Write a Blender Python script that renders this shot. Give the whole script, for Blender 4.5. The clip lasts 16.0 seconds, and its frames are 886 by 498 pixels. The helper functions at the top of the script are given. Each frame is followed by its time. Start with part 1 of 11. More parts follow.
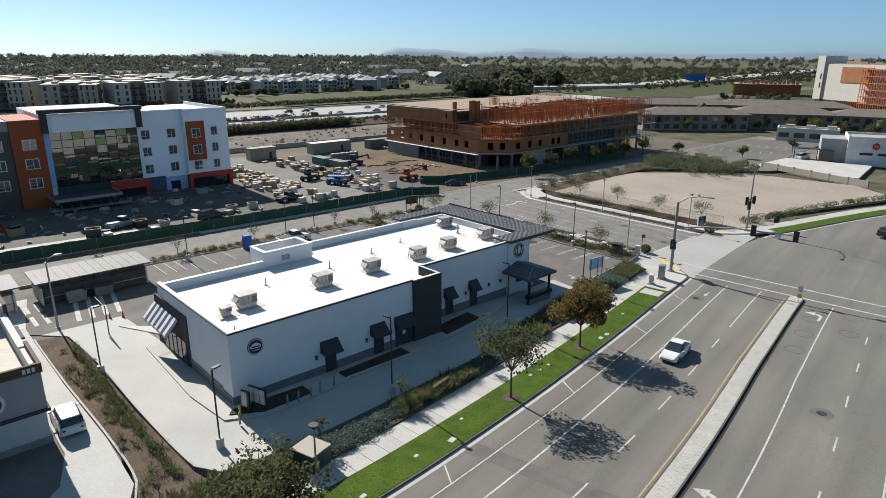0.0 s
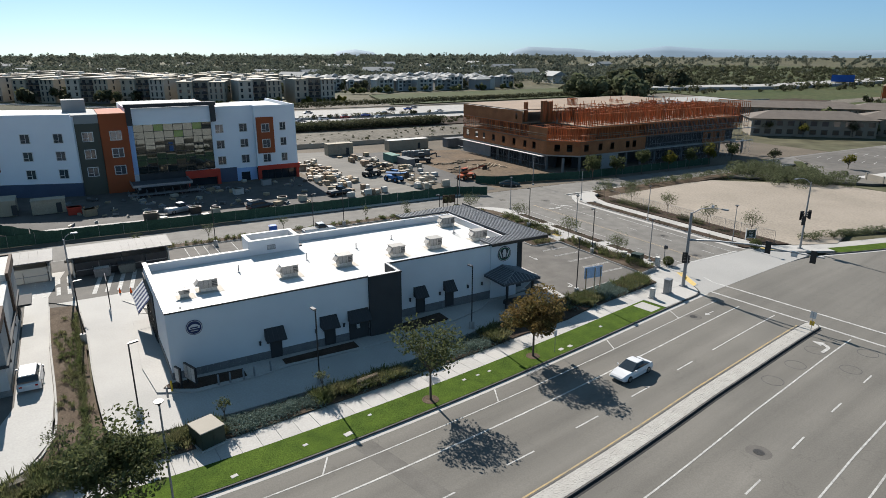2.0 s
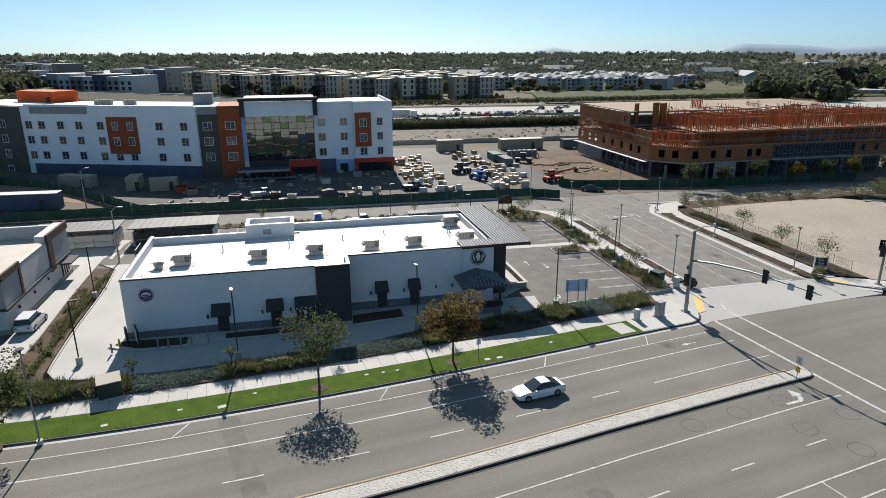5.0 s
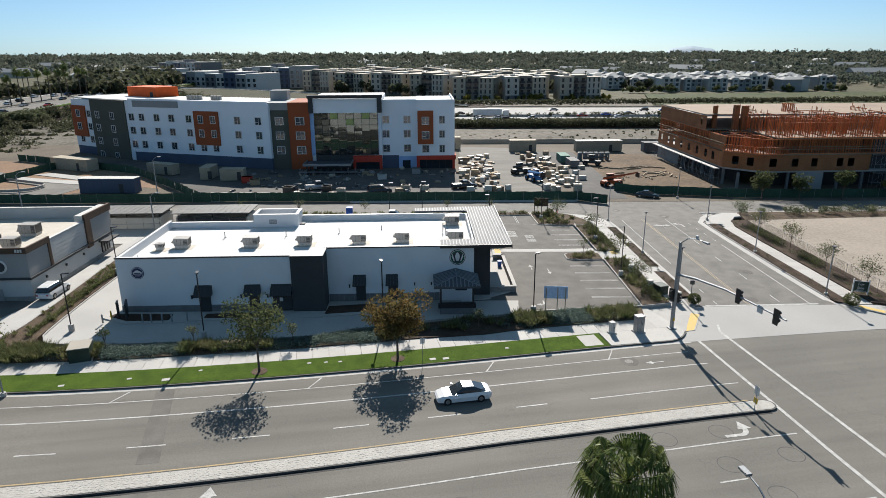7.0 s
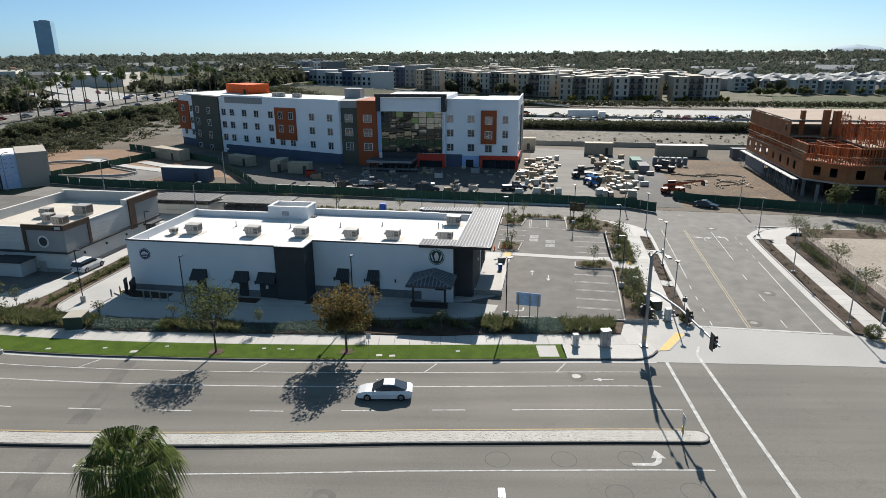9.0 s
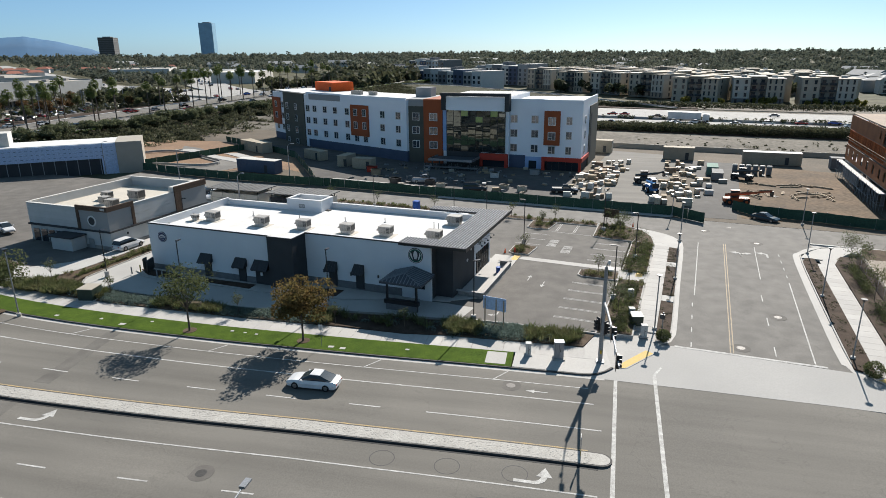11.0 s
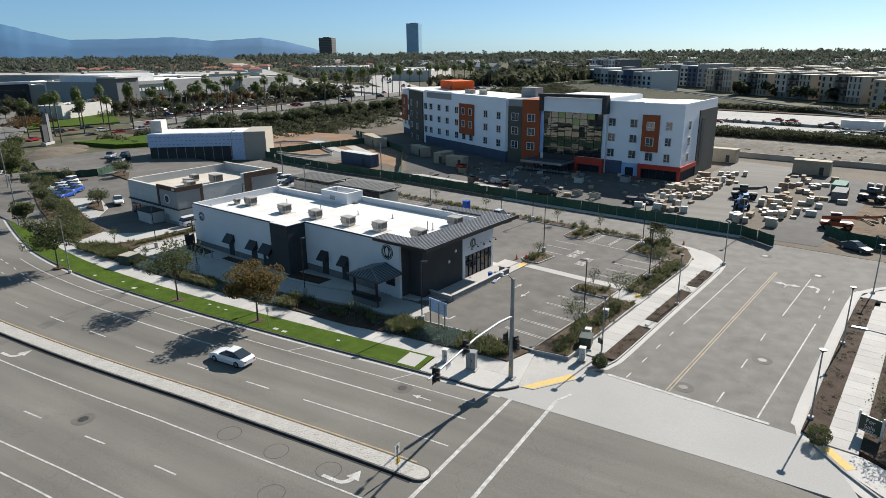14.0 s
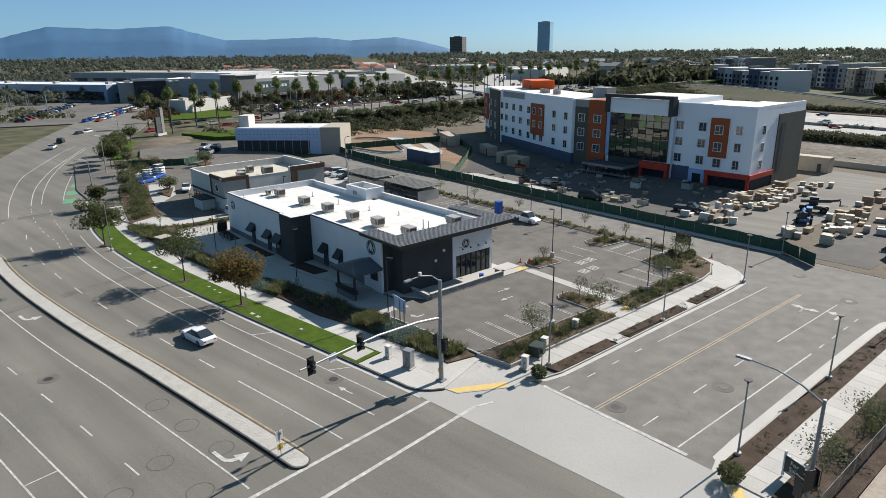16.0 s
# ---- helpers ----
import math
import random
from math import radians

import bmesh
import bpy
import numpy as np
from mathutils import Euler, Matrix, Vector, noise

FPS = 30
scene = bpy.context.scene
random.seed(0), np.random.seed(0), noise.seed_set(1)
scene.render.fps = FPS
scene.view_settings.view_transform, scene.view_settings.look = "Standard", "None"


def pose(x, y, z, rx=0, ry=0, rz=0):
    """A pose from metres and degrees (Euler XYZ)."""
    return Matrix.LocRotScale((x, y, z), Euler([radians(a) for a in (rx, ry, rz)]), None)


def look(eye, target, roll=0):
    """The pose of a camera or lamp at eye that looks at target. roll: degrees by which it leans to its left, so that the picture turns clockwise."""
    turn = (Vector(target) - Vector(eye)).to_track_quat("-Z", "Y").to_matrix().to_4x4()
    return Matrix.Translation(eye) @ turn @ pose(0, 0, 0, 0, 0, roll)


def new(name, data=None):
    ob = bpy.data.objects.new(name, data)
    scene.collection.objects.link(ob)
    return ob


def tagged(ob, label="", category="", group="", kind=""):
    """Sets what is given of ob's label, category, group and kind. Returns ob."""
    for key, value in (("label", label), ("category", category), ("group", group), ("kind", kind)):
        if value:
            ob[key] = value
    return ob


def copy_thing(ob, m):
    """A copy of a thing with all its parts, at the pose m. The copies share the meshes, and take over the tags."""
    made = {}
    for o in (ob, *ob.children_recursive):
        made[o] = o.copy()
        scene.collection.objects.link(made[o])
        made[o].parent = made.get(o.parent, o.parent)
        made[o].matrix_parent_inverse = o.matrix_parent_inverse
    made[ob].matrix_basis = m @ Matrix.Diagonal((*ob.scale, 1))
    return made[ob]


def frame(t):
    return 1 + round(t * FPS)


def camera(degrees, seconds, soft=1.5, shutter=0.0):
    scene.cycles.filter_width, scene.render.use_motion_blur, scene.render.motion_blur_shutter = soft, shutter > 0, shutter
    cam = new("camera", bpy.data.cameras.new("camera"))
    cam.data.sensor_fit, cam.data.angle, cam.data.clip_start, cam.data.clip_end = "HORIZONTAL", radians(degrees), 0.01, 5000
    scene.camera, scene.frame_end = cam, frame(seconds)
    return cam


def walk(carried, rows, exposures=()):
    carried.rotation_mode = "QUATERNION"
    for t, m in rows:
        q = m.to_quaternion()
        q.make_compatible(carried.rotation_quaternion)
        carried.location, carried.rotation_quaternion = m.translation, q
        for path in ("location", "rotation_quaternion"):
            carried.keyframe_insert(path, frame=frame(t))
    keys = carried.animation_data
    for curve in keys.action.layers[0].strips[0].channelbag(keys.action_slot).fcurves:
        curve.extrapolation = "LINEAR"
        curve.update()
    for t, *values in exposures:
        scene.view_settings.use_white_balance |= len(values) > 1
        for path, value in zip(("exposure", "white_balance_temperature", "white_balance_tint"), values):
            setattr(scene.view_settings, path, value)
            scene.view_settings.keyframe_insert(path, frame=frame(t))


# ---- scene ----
cam = camera(69.7, 16.0, soft=0.6)
METRES, EYE, TILT, LEAN, TURN = 135.1, 29.3, 0.0, 0.0, 39.5
ROWS = [
    (0.0, 0.0, 0.0, 0.0, 0.04, -17.15, -0.13),
    (0.5, 0.0315, 0.0006, 0.0002, 2.94, -17.16, -0.12),
    (1.0, 0.0629, 0.0026, 0.0006, 5.84, -17.19, -0.07),
    (1.5, 0.0942, 0.0063, 0.0006, 8.72, -17.22, -0.05),
    (2.0, 0.1252, 0.0117, 0.0008, 11.61, -17.23, 0.0),
    (2.5, 0.1556, 0.0185, 0.0011, 14.49, -17.27, 0.04),
    (3.0, 0.1857, 0.0269, 0.0013, 17.35, -17.29, 0.07),
    (3.5, 0.2152, 0.0369, 0.0015, 20.2, -17.31, 0.11),
    (4.0, 0.2441, 0.0484, 0.0017, 23.09, -17.33, 0.14),
    (6.5, 0.3771, 0.1251, 0.0008, 37.29, -17.38, 0.32),
    (7.0, 0.4017, 0.1443, 0.0007, 40.15, -17.38, 0.33),
    (7.5, 0.4252, 0.165, 0.0006, 43.03, -17.36, 0.36),
    (8.0, 0.4476, 0.1866, 0.0006, 45.92, -17.37, 0.38),
    (8.5, 0.4691, 0.2092, 0.0005, 48.79, -17.35, 0.4),
    (9.0, 0.4893, 0.2332, 0.0006, 51.67, -17.36, 0.43),
    (11.5, 0.5713, 0.3668, 0.0005, 66.06, -17.37, 0.54),
    (12.0, 0.5834, 0.396, 0.0005, 68.95, -17.37, 0.55),
    (12.5, 0.5939, 0.4253, 0.0006, 71.79, -17.35, 0.56),
    (13.0, 0.6032, 0.4552, 0.0005, 74.65, -17.32, 0.58),
    (13.5, 0.6109, 0.4854, 0.0003, 77.49, -17.32, 0.58),
    (14.0, 0.6169, 0.5161, 0.0001, 80.35, -17.3, 0.59),
    (14.5, 0.6215, 0.5473, -0.0001, 83.18, -17.29, 0.6),
    (15.0, 0.6247, 0.5785, -0.0002, 85.97, -17.29, 0.63),
    (15.5, 0.6266, 0.6101, -0.0006, 88.85, -17.28, 0.7),
    (16.0, 0.6265, 0.6416, -0.001, 91.73, -17.27, 0.73),
]
walk(cam, [(t, pose(0, 0, EYE, TILT, LEAN, TURN) @ pose(METRES * x, METRES * y, METRES * z, 90 + pitch, roll, yaw)) for t, x, y, z, yaw, pitch, roll in ROWS])

# ---- light ----
world = bpy.data.worlds.new("sky")
scene.world = world
world.use_nodes = True
wn = world.node_tree
sky = wn.nodes.new("ShaderNodeTexSky")
sky.sky_type = "NISHITA"
sky.sun_disc = False
SUN_TO = Vector((-0.80, 0.155, 0.58)).normalized()
sky.sun_elevation = math.asin(SUN_TO.z)
sky.sun_rotation = math.atan2(SUN_TO.x, SUN_TO.y)
sky.air_density, sky.dust_density, sky.ozone_density = 0.55, 0.5, 3.0
tint = wn.nodes.new("ShaderNodeMixRGB")
tint.blend_type, tint.inputs["Fac"].default_value, tint.inputs["Color2"].default_value = "MIX", 0.2, (6.6, 9.8, 12.2, 1)
wn.links.new(sky.outputs[0], tint.inputs["Color1"])
blue = wn.nodes.new("ShaderNodeMixRGB")
blue.blend_type, blue.inputs["Fac"].default_value, blue.inputs["Color2"].default_value = "MULTIPLY", 1.0, (0.82, 1.04, 1.15, 1)
wn.links.new(tint.outputs[0], blue.inputs["Color1"])
wn.links.new(blue.outputs[0], wn.nodes["Background"].inputs[0])
wn.nodes["Background"].inputs[1].default_value = 0.049
sun = new("sun", bpy.data.lights.new("sun", "SUN"))
sun.data.energy, sun.data.angle, sun.data.color = 5.6, radians(0.53), (1.0, 0.945, 0.875)
sun.matrix_world = look(SUN_TO * 100, (0, 0, 0))
scene.view_settings.exposure = 0.72


# ---- materials ----
BASE_SCALE = 0.79      # scales every base colour, balanced by exposure so the sky stays bright


def mat(name, col, col2=None, scale=0.5, fine=6.0, rough=0.85, bump=0.15, metal=0.0, spec=0.4, var=0.18, island=0.0, obrand=0.0):
    """A surface with two scales of variation: wide patches between col and col2, and a fine grain."""
    m = bpy.data.materials.new(name)
    m.use_nodes = True
    t = m.node_tree
    b = t.nodes["Principled BSDF"]
    co = t.nodes.new("ShaderNodeTexCoord")
    n1, n2 = t.nodes.new("ShaderNodeTexNoise"), t.nodes.new("ShaderNodeTexNoise")
    for n, s, d in ((n1, scale, 4), (n2, fine, 3)):
        n.inputs["Scale"].default_value = s
        n.inputs["Detail"].default_value = d
        t.links.new(co.outputs["Object"], n.inputs["Vector"])
    r1 = t.nodes.new("ShaderNodeValToRGB")
    r1.color_ramp.elements[0].position, r1.color_ramp.elements[1].position = 0.32, 0.68
    c2 = col2 or tuple(c * 0.82 for c in col)
    r1.color_ramp.elements[0].color, r1.color_ramp.elements[1].color = (*col, 1), (*c2, 1)
    t.links.new(n1.outputs["Fac"], r1.inputs["Fac"])
    mr = t.nodes.new("ShaderNodeMapRange")
    mr.inputs["From Min"].default_value, mr.inputs["From Max"].default_value = 0.3, 0.7
    mr.inputs["To Min"].default_value, mr.inputs["To Max"].default_value = BASE_SCALE * (1 - var), BASE_SCALE * (1 + var)
    t.links.new(n2.outputs["Fac"], mr.inputs["Value"])
    val = mr.outputs["Result"]
    if island or obrand:
        if island:
            g = t.nodes.new("ShaderNodeNewGeometry").outputs["Random Per Island"]
        else:
            g = t.nodes.new("ShaderNodeObjectInfo").outputs["Random"]
        m2 = t.nodes.new("ShaderNodeMapRange")
        k = island or obrand
        m2.inputs["To Min"].default_value, m2.inputs["To Max"].default_value = 1 - k, 1 + k
        t.links.new(g, m2.inputs["Value"])
        mu = t.nodes.new("ShaderNodeMath")
        mu.operation = "MULTIPLY"
        t.links.new(val, mu.inputs[0]), t.links.new(m2.outputs["Result"], mu.inputs[1])
        val = mu.outputs[0]
    mx = t.nodes.new("ShaderNodeVectorMath")
    mx.operation = "SCALE"
    t.links.new(r1.outputs["Color"], mx.inputs[0]), t.links.new(val, mx.inputs["Scale"])
    t.links.new(mx.outputs[0], b.inputs["Base Color"])
    b.inputs["Roughness"].default_value, b.inputs["Metallic"].default_value = rough, metal
    b.inputs["Specular IOR Level"].default_value = spec
    if bump:
        bn = t.nodes.new("ShaderNodeBump")
        bn.inputs["Strength"].default_value, bn.inputs["Distance"].default_value = bump, 0.02
        t.links.new(n2.outputs["Fac"], bn.inputs["Height"])
        t.links.new(bn.outputs[0], b.inputs["Normal"])
    return m


def road_mat(name, col, dark, tar=0.5, streak=0.0):
    """Worn paving: tyre-darkened wide patches, fine aggregate and thin sealed cracks."""
    m = mat(name, col, dark, scale=0.06, fine=9.0, rough=0.9, bump=0.2, var=0.10, spec=0.25)
    t = m.node_tree
    b = t.nodes["Principled BSDF"]
    co = next(n for n in t.nodes if n.type == "TEX_COORD")
    base = b.inputs["Base Color"].links[0].from_socket
    n0 = t.nodes.new("ShaderNodeTexNoise")
    n0.inputs["Scale"].default_value, n0.inputs["Detail"].default_value = 0.5, 6
    mp = t.nodes.new("ShaderNodeMapping")
    mp.inputs["Scale"].default_value = (1.0, 0.06, 1.0) if streak else (1, 1, 1)
    t.links.new(co.outputs["Object"], mp.inputs["Vector"])
    t.links.new(mp.outputs[0], n0.inputs["Vector"])
    mr0 = t.nodes.new("ShaderNodeMapRange")
    mr0.inputs["From Min"].default_value, mr0.inputs["From Max"].default_value = 0.3, 0.7
    mr0.inputs["To Min"].default_value, mr0.inputs["To Max"].default_value = 0.82, 1.14
    t.links.new(n0.outputs["Fac"], mr0.inputs["Value"])
    v = t.nodes.new("ShaderNodeTexVoronoi")
    v.feature = "DISTANCE_TO_EDGE"
    v.inputs["Scale"].default_value = 0.075
    wv = t.nodes.new("ShaderNodeVectorMath")
    wv.operation = "ADD"
    nw = t.nodes.new("ShaderNodeTexNoise")
    nw.inputs["Scale"].default_value, nw.inputs["Detail"].default_value = 0.25, 4
    ws = t.nodes.new("ShaderNodeVectorMath")
    ws.operation = "SCALE"
    ws.inputs["Scale"].default_value = 9.0
    t.links.new(co.outputs["Object"], nw.inputs["Vector"])
    t.links.new(nw.outputs["Color"], ws.inputs[0])
    t.links.new(co.outputs["Object"], wv.inputs[0]), t.links.new(ws.outputs[0], wv.inputs[1])
    t.links.new(wv.outputs[0], v.inputs["Vector"])
    mr = t.nodes.new("ShaderNodeMapRange")
    mr.inputs["From Min"].default_value, mr.inputs["From Max"].default_value = 0.0, 0.006
    mr.inputs["To Min"].default_value, mr.inputs["To Max"].default_value = 1 - tar, 1.0
    t.links.new(v.outputs["Distance"], mr.inputs["Value"])
    mu = t.nodes.new("ShaderNodeMath")
    mu.operation = "MULTIPLY"
    t.links.new(mr0.outputs[0], mu.inputs[0]), t.links.new(mr.outputs[0], mu.inputs[1])
    sc = t.nodes.new("ShaderNodeVectorMath")
    sc.operation = "SCALE"
    t.links.new(base, sc.inputs[0]), t.links.new(mu.outputs[0], sc.inputs["Scale"])
    t.links.new(sc.outputs[0], b.inputs["Base Color"])
    return m


def glass_mat(name, col=(0.03, 0.04, 0.05), rough=0.05):
    m = mat(name, col, bump=0, rough=rough, var=0.1, scale=0.3, spec=0.6)
    return m


ASPHALT = road_mat("asphalt", (0.19, 0.177, 0.155), (0.148, 0.139, 0.123), 0.13, 1.0)
ASPHALT_OLD = road_mat("older asphalt", (0.158, 0.147, 0.131), (0.13, 0.122, 0.109), 0.13)
ASPHALT_SITE = road_mat("site asphalt", (0.115, 0.107, 0.098), (0.082, 0.077, 0.072), 0.1)
ASPHALT_LOT = road_mat("lot asphalt", (0.158, 0.146, 0.131), (0.119, 0.110, 0.099), 0.1)
ASPHALT_SIDE = road_mat("side street asphalt", (0.20, 0.188, 0.170), (0.172, 0.162, 0.147), 0.12)
CONC = mat("concrete", (0.47, 0.45, 0.42), (0.40, 0.385, 0.36), scale=0.25, fine=7, bump=0.1, var=0.08, obrand=0.07)
CONC_ROAD = road_mat("concrete paving", (0.40, 0.385, 0.36), (0.34, 0.33, 0.31), 0.1)
CONC_APRON = mat("apron concrete", (0.375, 0.365, 0.345), (0.335, 0.327, 0.31), scale=0.12, fine=7, bump=0.1, var=0.06)
CONC_DRIVE = mat("drive concrete", (0.45, 0.435, 0.408), (0.385, 0.373, 0.35), scale=0.2, fine=7, bump=0.1, var=0.07, obrand=0.05)
# Kerb grime, with the shade of its road-facing side put into the colour.
KERB_D = mat("grimy shaded kerb", (0.115, 0.108, 0.10), (0.06, 0.057, 0.054), scale=0.8, fine=9, bump=0.15)
KERB = mat("kerb concrete", (0.42, 0.40, 0.37), (0.35, 0.34, 0.32), scale=0.8, fine=9, bump=0.1)
PAINT_W = mat("road paint white", (0.55, 0.54, 0.51), (0.34, 0.33, 0.31), scale=2.0, fine=12, bump=0.0, var=0.2)
PAINT_Y = mat("road paint yellow", (0.46, 0.33, 0.15), (0.30, 0.25, 0.17), scale=1.5, fine=12, bump=0.0, var=0.2)
PAINT_G = mat("road paint green", (0.12, 0.32, 0.17), scale=1.5, fine=12, bump=0.0)
TACTILE = mat("yellow tactile paving", (0.68, 0.47, 0.14), (0.58, 0.42, 0.16), scale=1.5, fine=20)
TAR = mat("tar", (0.075, 0.072, 0.07), rough=0.8)
MEDIAN_SHADE = mat("tar and shade black", (0.018, 0.018, 0.018), rough=0.8)
IRON = mat("cast iron", (0.09, 0.085, 0.08), rough=0.6, metal=0.5, fine=15)
SOIL = mat("mulch soil", (0.08, 0.058, 0.041), (0.13, 0.098, 0.07), scale=0.7, fine=9, bump=0.6, var=0.35, spec=0.05)
SOIL_DARK = mat("bark mulch", (0.055, 0.04, 0.03), (0.09, 0.065, 0.05), scale=0.8, fine=10, bump=0.6, var=0.35, spec=0.05)
DIRT = mat("packed dirt", (0.185, 0.155, 0.122), (0.13, 0.112, 0.09), scale=0.08, fine=2.5, bump=0.3, var=0.16, spec=0.05)
DIRT_LOT = mat("sandy lot", (0.37, 0.32, 0.265), (0.30, 0.262, 0.215), scale=0.07, fine=2.5, bump=0.3, var=0.13, spec=0.05)
GRASS = mat("lawn", (0.075, 0.118, 0.018), (0.05, 0.085, 0.014), scale=0.9, fine=10, bump=0.9, var=0.4, rough=1.0, spec=0.05)
COBBLE = mat("cobbles", (0.46, 0.44, 0.40), (0.40, 0.38, 0.345), scale=1.0, fine=12, bump=0.2, island=0.07)
GROUND = mat("far ground", (0.085, 0.088, 0.055), (0.13, 0.115, 0.075), scale=0.012, fine=0.15, bump=0.3, var=0.35, spec=0.05)
FIELD = mat("green field", (0.06, 0.078, 0.033), (0.088, 0.09, 0.044), scale=0.02, fine=0.3, bump=0.2, var=0.3, spec=0.05)
SLOPE = mat("graded bank", (0.20, 0.18, 0.15), (0.135, 0.122, 0.10), scale=0.09, fine=0.8, bump=0.4, var=0.3, spec=0.05)
STUCCO = mat("white stucco", (0.78, 0.79, 0.80), (0.74, 0.75, 0.765), scale=0.4, fine=30, bump=0.08, var=0.03, rough=0.9)
STUCCO_BLUE = mat("pale blue white stucco", (0.90, 0.93, 0.965), (0.86, 0.89, 0.93), scale=0.3, fine=20, bump=0.05, var=0.03, rough=0.9)
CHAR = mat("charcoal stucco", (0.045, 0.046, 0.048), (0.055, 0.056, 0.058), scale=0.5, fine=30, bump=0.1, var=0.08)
BLACKMET = mat("black painted metal", (0.018, 0.018, 0.02), rough=0.45, bump=0.02, spec=0.5)
DARKMET = mat("dark bronze metal", (0.06, 0.058, 0.058), (0.075, 0.072, 0.07), rough=0.4, bump=0.03, metal=0.3)
SEAM = mat("standing seam metal", (0.085, 0.09, 0.10), (0.10, 0.105, 0.115), rough=0.65, bump=0.02, metal=0.0, spec=0.15, scale=0.8)
SEAM_RIB = mat("seam ribs", (0.24, 0.25, 0.265), rough=0.6, bump=0.0, metal=0.0, spec=0.2)
GALV = mat("galvanised steel", (0.34, 0.35, 0.36), (0.28, 0.29, 0.30), rough=0.5, metal=0.5, scale=2, fine=10, bump=0.03)
ROOFW = mat("white roof membrane", (0.72, 0.715, 0.70), (0.63, 0.61, 0.575), scale=0.35, fine=3.0, bump=0.05, var=0.06)
BASEGR = mat("grey block base", (0.20, 0.20, 0.20), (0.165, 0.165, 0.165), scale=1.2, fine=12, bump=0.2)
STONE = mat("grey split stone", (0.34, 0.325, 0.30), (0.26, 0.25, 0.235), scale=1.5, fine=10, bump=0.3, obrand=0.22)
HVACM = mat("beige unit sheet metal", (0.42, 0.39, 0.35), (0.36, 0.335, 0.30), rough=0.5, metal=0.1, scale=1.5, fine=12, bump=0.03)
HVACD = mat("unit grille", (0.09, 0.085, 0.08), rough=0.6)
GLASS = glass_mat("dark glass")
GLASS_BLUE = glass_mat("window glass", (0.05, 0.065, 0.08), 0.08)
WHITEP = mat("white paint", (0.76, 0.75, 0.73), rough=0.5, bump=0.02, var=0.05)
OFFW = mat("off white boards", (0.62, 0.60, 0.56), (0.55, 0.53, 0.49), scale=1.0, bump=0.05)
NAVY = mat("navy paint", (0.025, 0.035, 0.12), rough=0.5, bump=0.0)
GREEN_LOGO = mat("green sign enamel", (0.01, 0.10, 0.06), rough=0.4, bump=0.0)
ORANGE = mat("rust orange panels", (0.36, 0.085, 0.025), (0.31, 0.075, 0.024), scale=0.3, fine=20, bump=0.05, var=0.05)
OLIVE = mat("olive grey stucco", (0.10, 0.10, 0.078), (0.085, 0.086, 0.068), scale=0.3, fine=20, bump=0.05, var=0.05)
SLATE = mat("slate blue wrap", (0.085, 0.11, 0.17), (0.07, 0.09, 0.14), scale=0.3, fine=8, bump=0.05, var=0.1)
SKYBL = mat("pale blue wall", (0.36, 0.52, 0.80), (0.32, 0.47, 0.74), scale=0.4, bump=0.03, var=0.05)
REDP = mat("red fascia", (0.55, 0.06, 0.03), (0.48, 0.05, 0.03), scale=0.5, bump=0.02, var=0.05)
ORNET = mat("orange netting", (0.85, 0.13, 0.02), (0.75, 0.11, 0.02), scale=0.5, fine=10)
LUMBER = mat("red-stained lumber", (0.58, 0.18, 0.06), (0.44, 0.13, 0.045), scale=0.4, fine=5, bump=0.05, var=0.2, island=0.35)
PLY = mat("sheathing plywood", (0.38, 0.155, 0.06), (0.27, 0.105, 0.042), scale=0.35, fine=3, bump=0.05, var=0.12)
PLYDECK = mat("plywood deck", (0.31, 0.22, 0.15), (0.245, 0.175, 0.12), scale=0.12, fine=2, bump=0.05, var=0.15)
WOODPL = mat("brown wood cladding", (0.115, 0.07, 0.045), (0.085, 0.052, 0.034), scale=0.8, fine=6, bump=0.1, obrand=0.2)
PALEP = mat("pale grey panels", (0.60, 0.60, 0.58), (0.55, 0.55, 0.53), scale=0.6, fine=20, bump=0.05, var=0.04, obrand=0.05)
ROOFSAND = mat("sandy roof membrane", (0.58, 0.53, 0.45), (0.50, 0.455, 0.385), scale=0.4, fine=5, bump=0.05, var=0.08)
TAUPE = mat("taupe stucco", (0.40, 0.36, 0.30), (0.36, 0.325, 0.27), scale=0.4, fine=25, bump=0.06, var=0.05)
GREYST = mat("grey stucco", (0.33, 0.335, 0.33), (0.30, 0.305, 0.30), scale=0.3, fine=25, bump=0.05, var=0.05)
CREAM = mat("cream siding", (0.58, 0.55, 0.49), (0.53, 0.50, 0.44), scale=0.5, fine=10, bump=0.05, var=0.05)
APT_A = mat("sand stucco", (0.50, 0.43, 0.335), (0.44, 0.38, 0.295), scale=0.4, fine=10, bump=0.05, var=0.05)
APT_B = mat("brown grey stucco", (0.29, 0.25, 0.20), (0.25, 0.215, 0.17), scale=0.4, fine=10, bump=0.05, var=0.05)
APT_C = mat("bone stucco", (0.56, 0.51, 0.43), (0.50, 0.455, 0.385), scale=0.4, fine=10, bump=0.05, var=0.05)
APT_D = mat("grey foundation stucco", (0.17, 0.165, 0.16), (0.14, 0.137, 0.133), scale=0.4, fine=10, bump=0.05, var=0.05)
FENCEG = mat("green windscreen mesh", (0.022, 0.065, 0.04), (0.035, 0.085, 0.055), scale=0.35, fine=4, bump=0.3, var=0.25)
BARK = mat("bark", (0.13, 0.10, 0.075), (0.09, 0.07, 0.055), scale=3, fine=20, bump=0.5)
LEAF_G = mat("green leaves", (0.125, 0.14, 0.06), (0.085, 0.10, 0.042), scale=1.2, fine=5, bump=0.0, var=0.2, island=0.35)
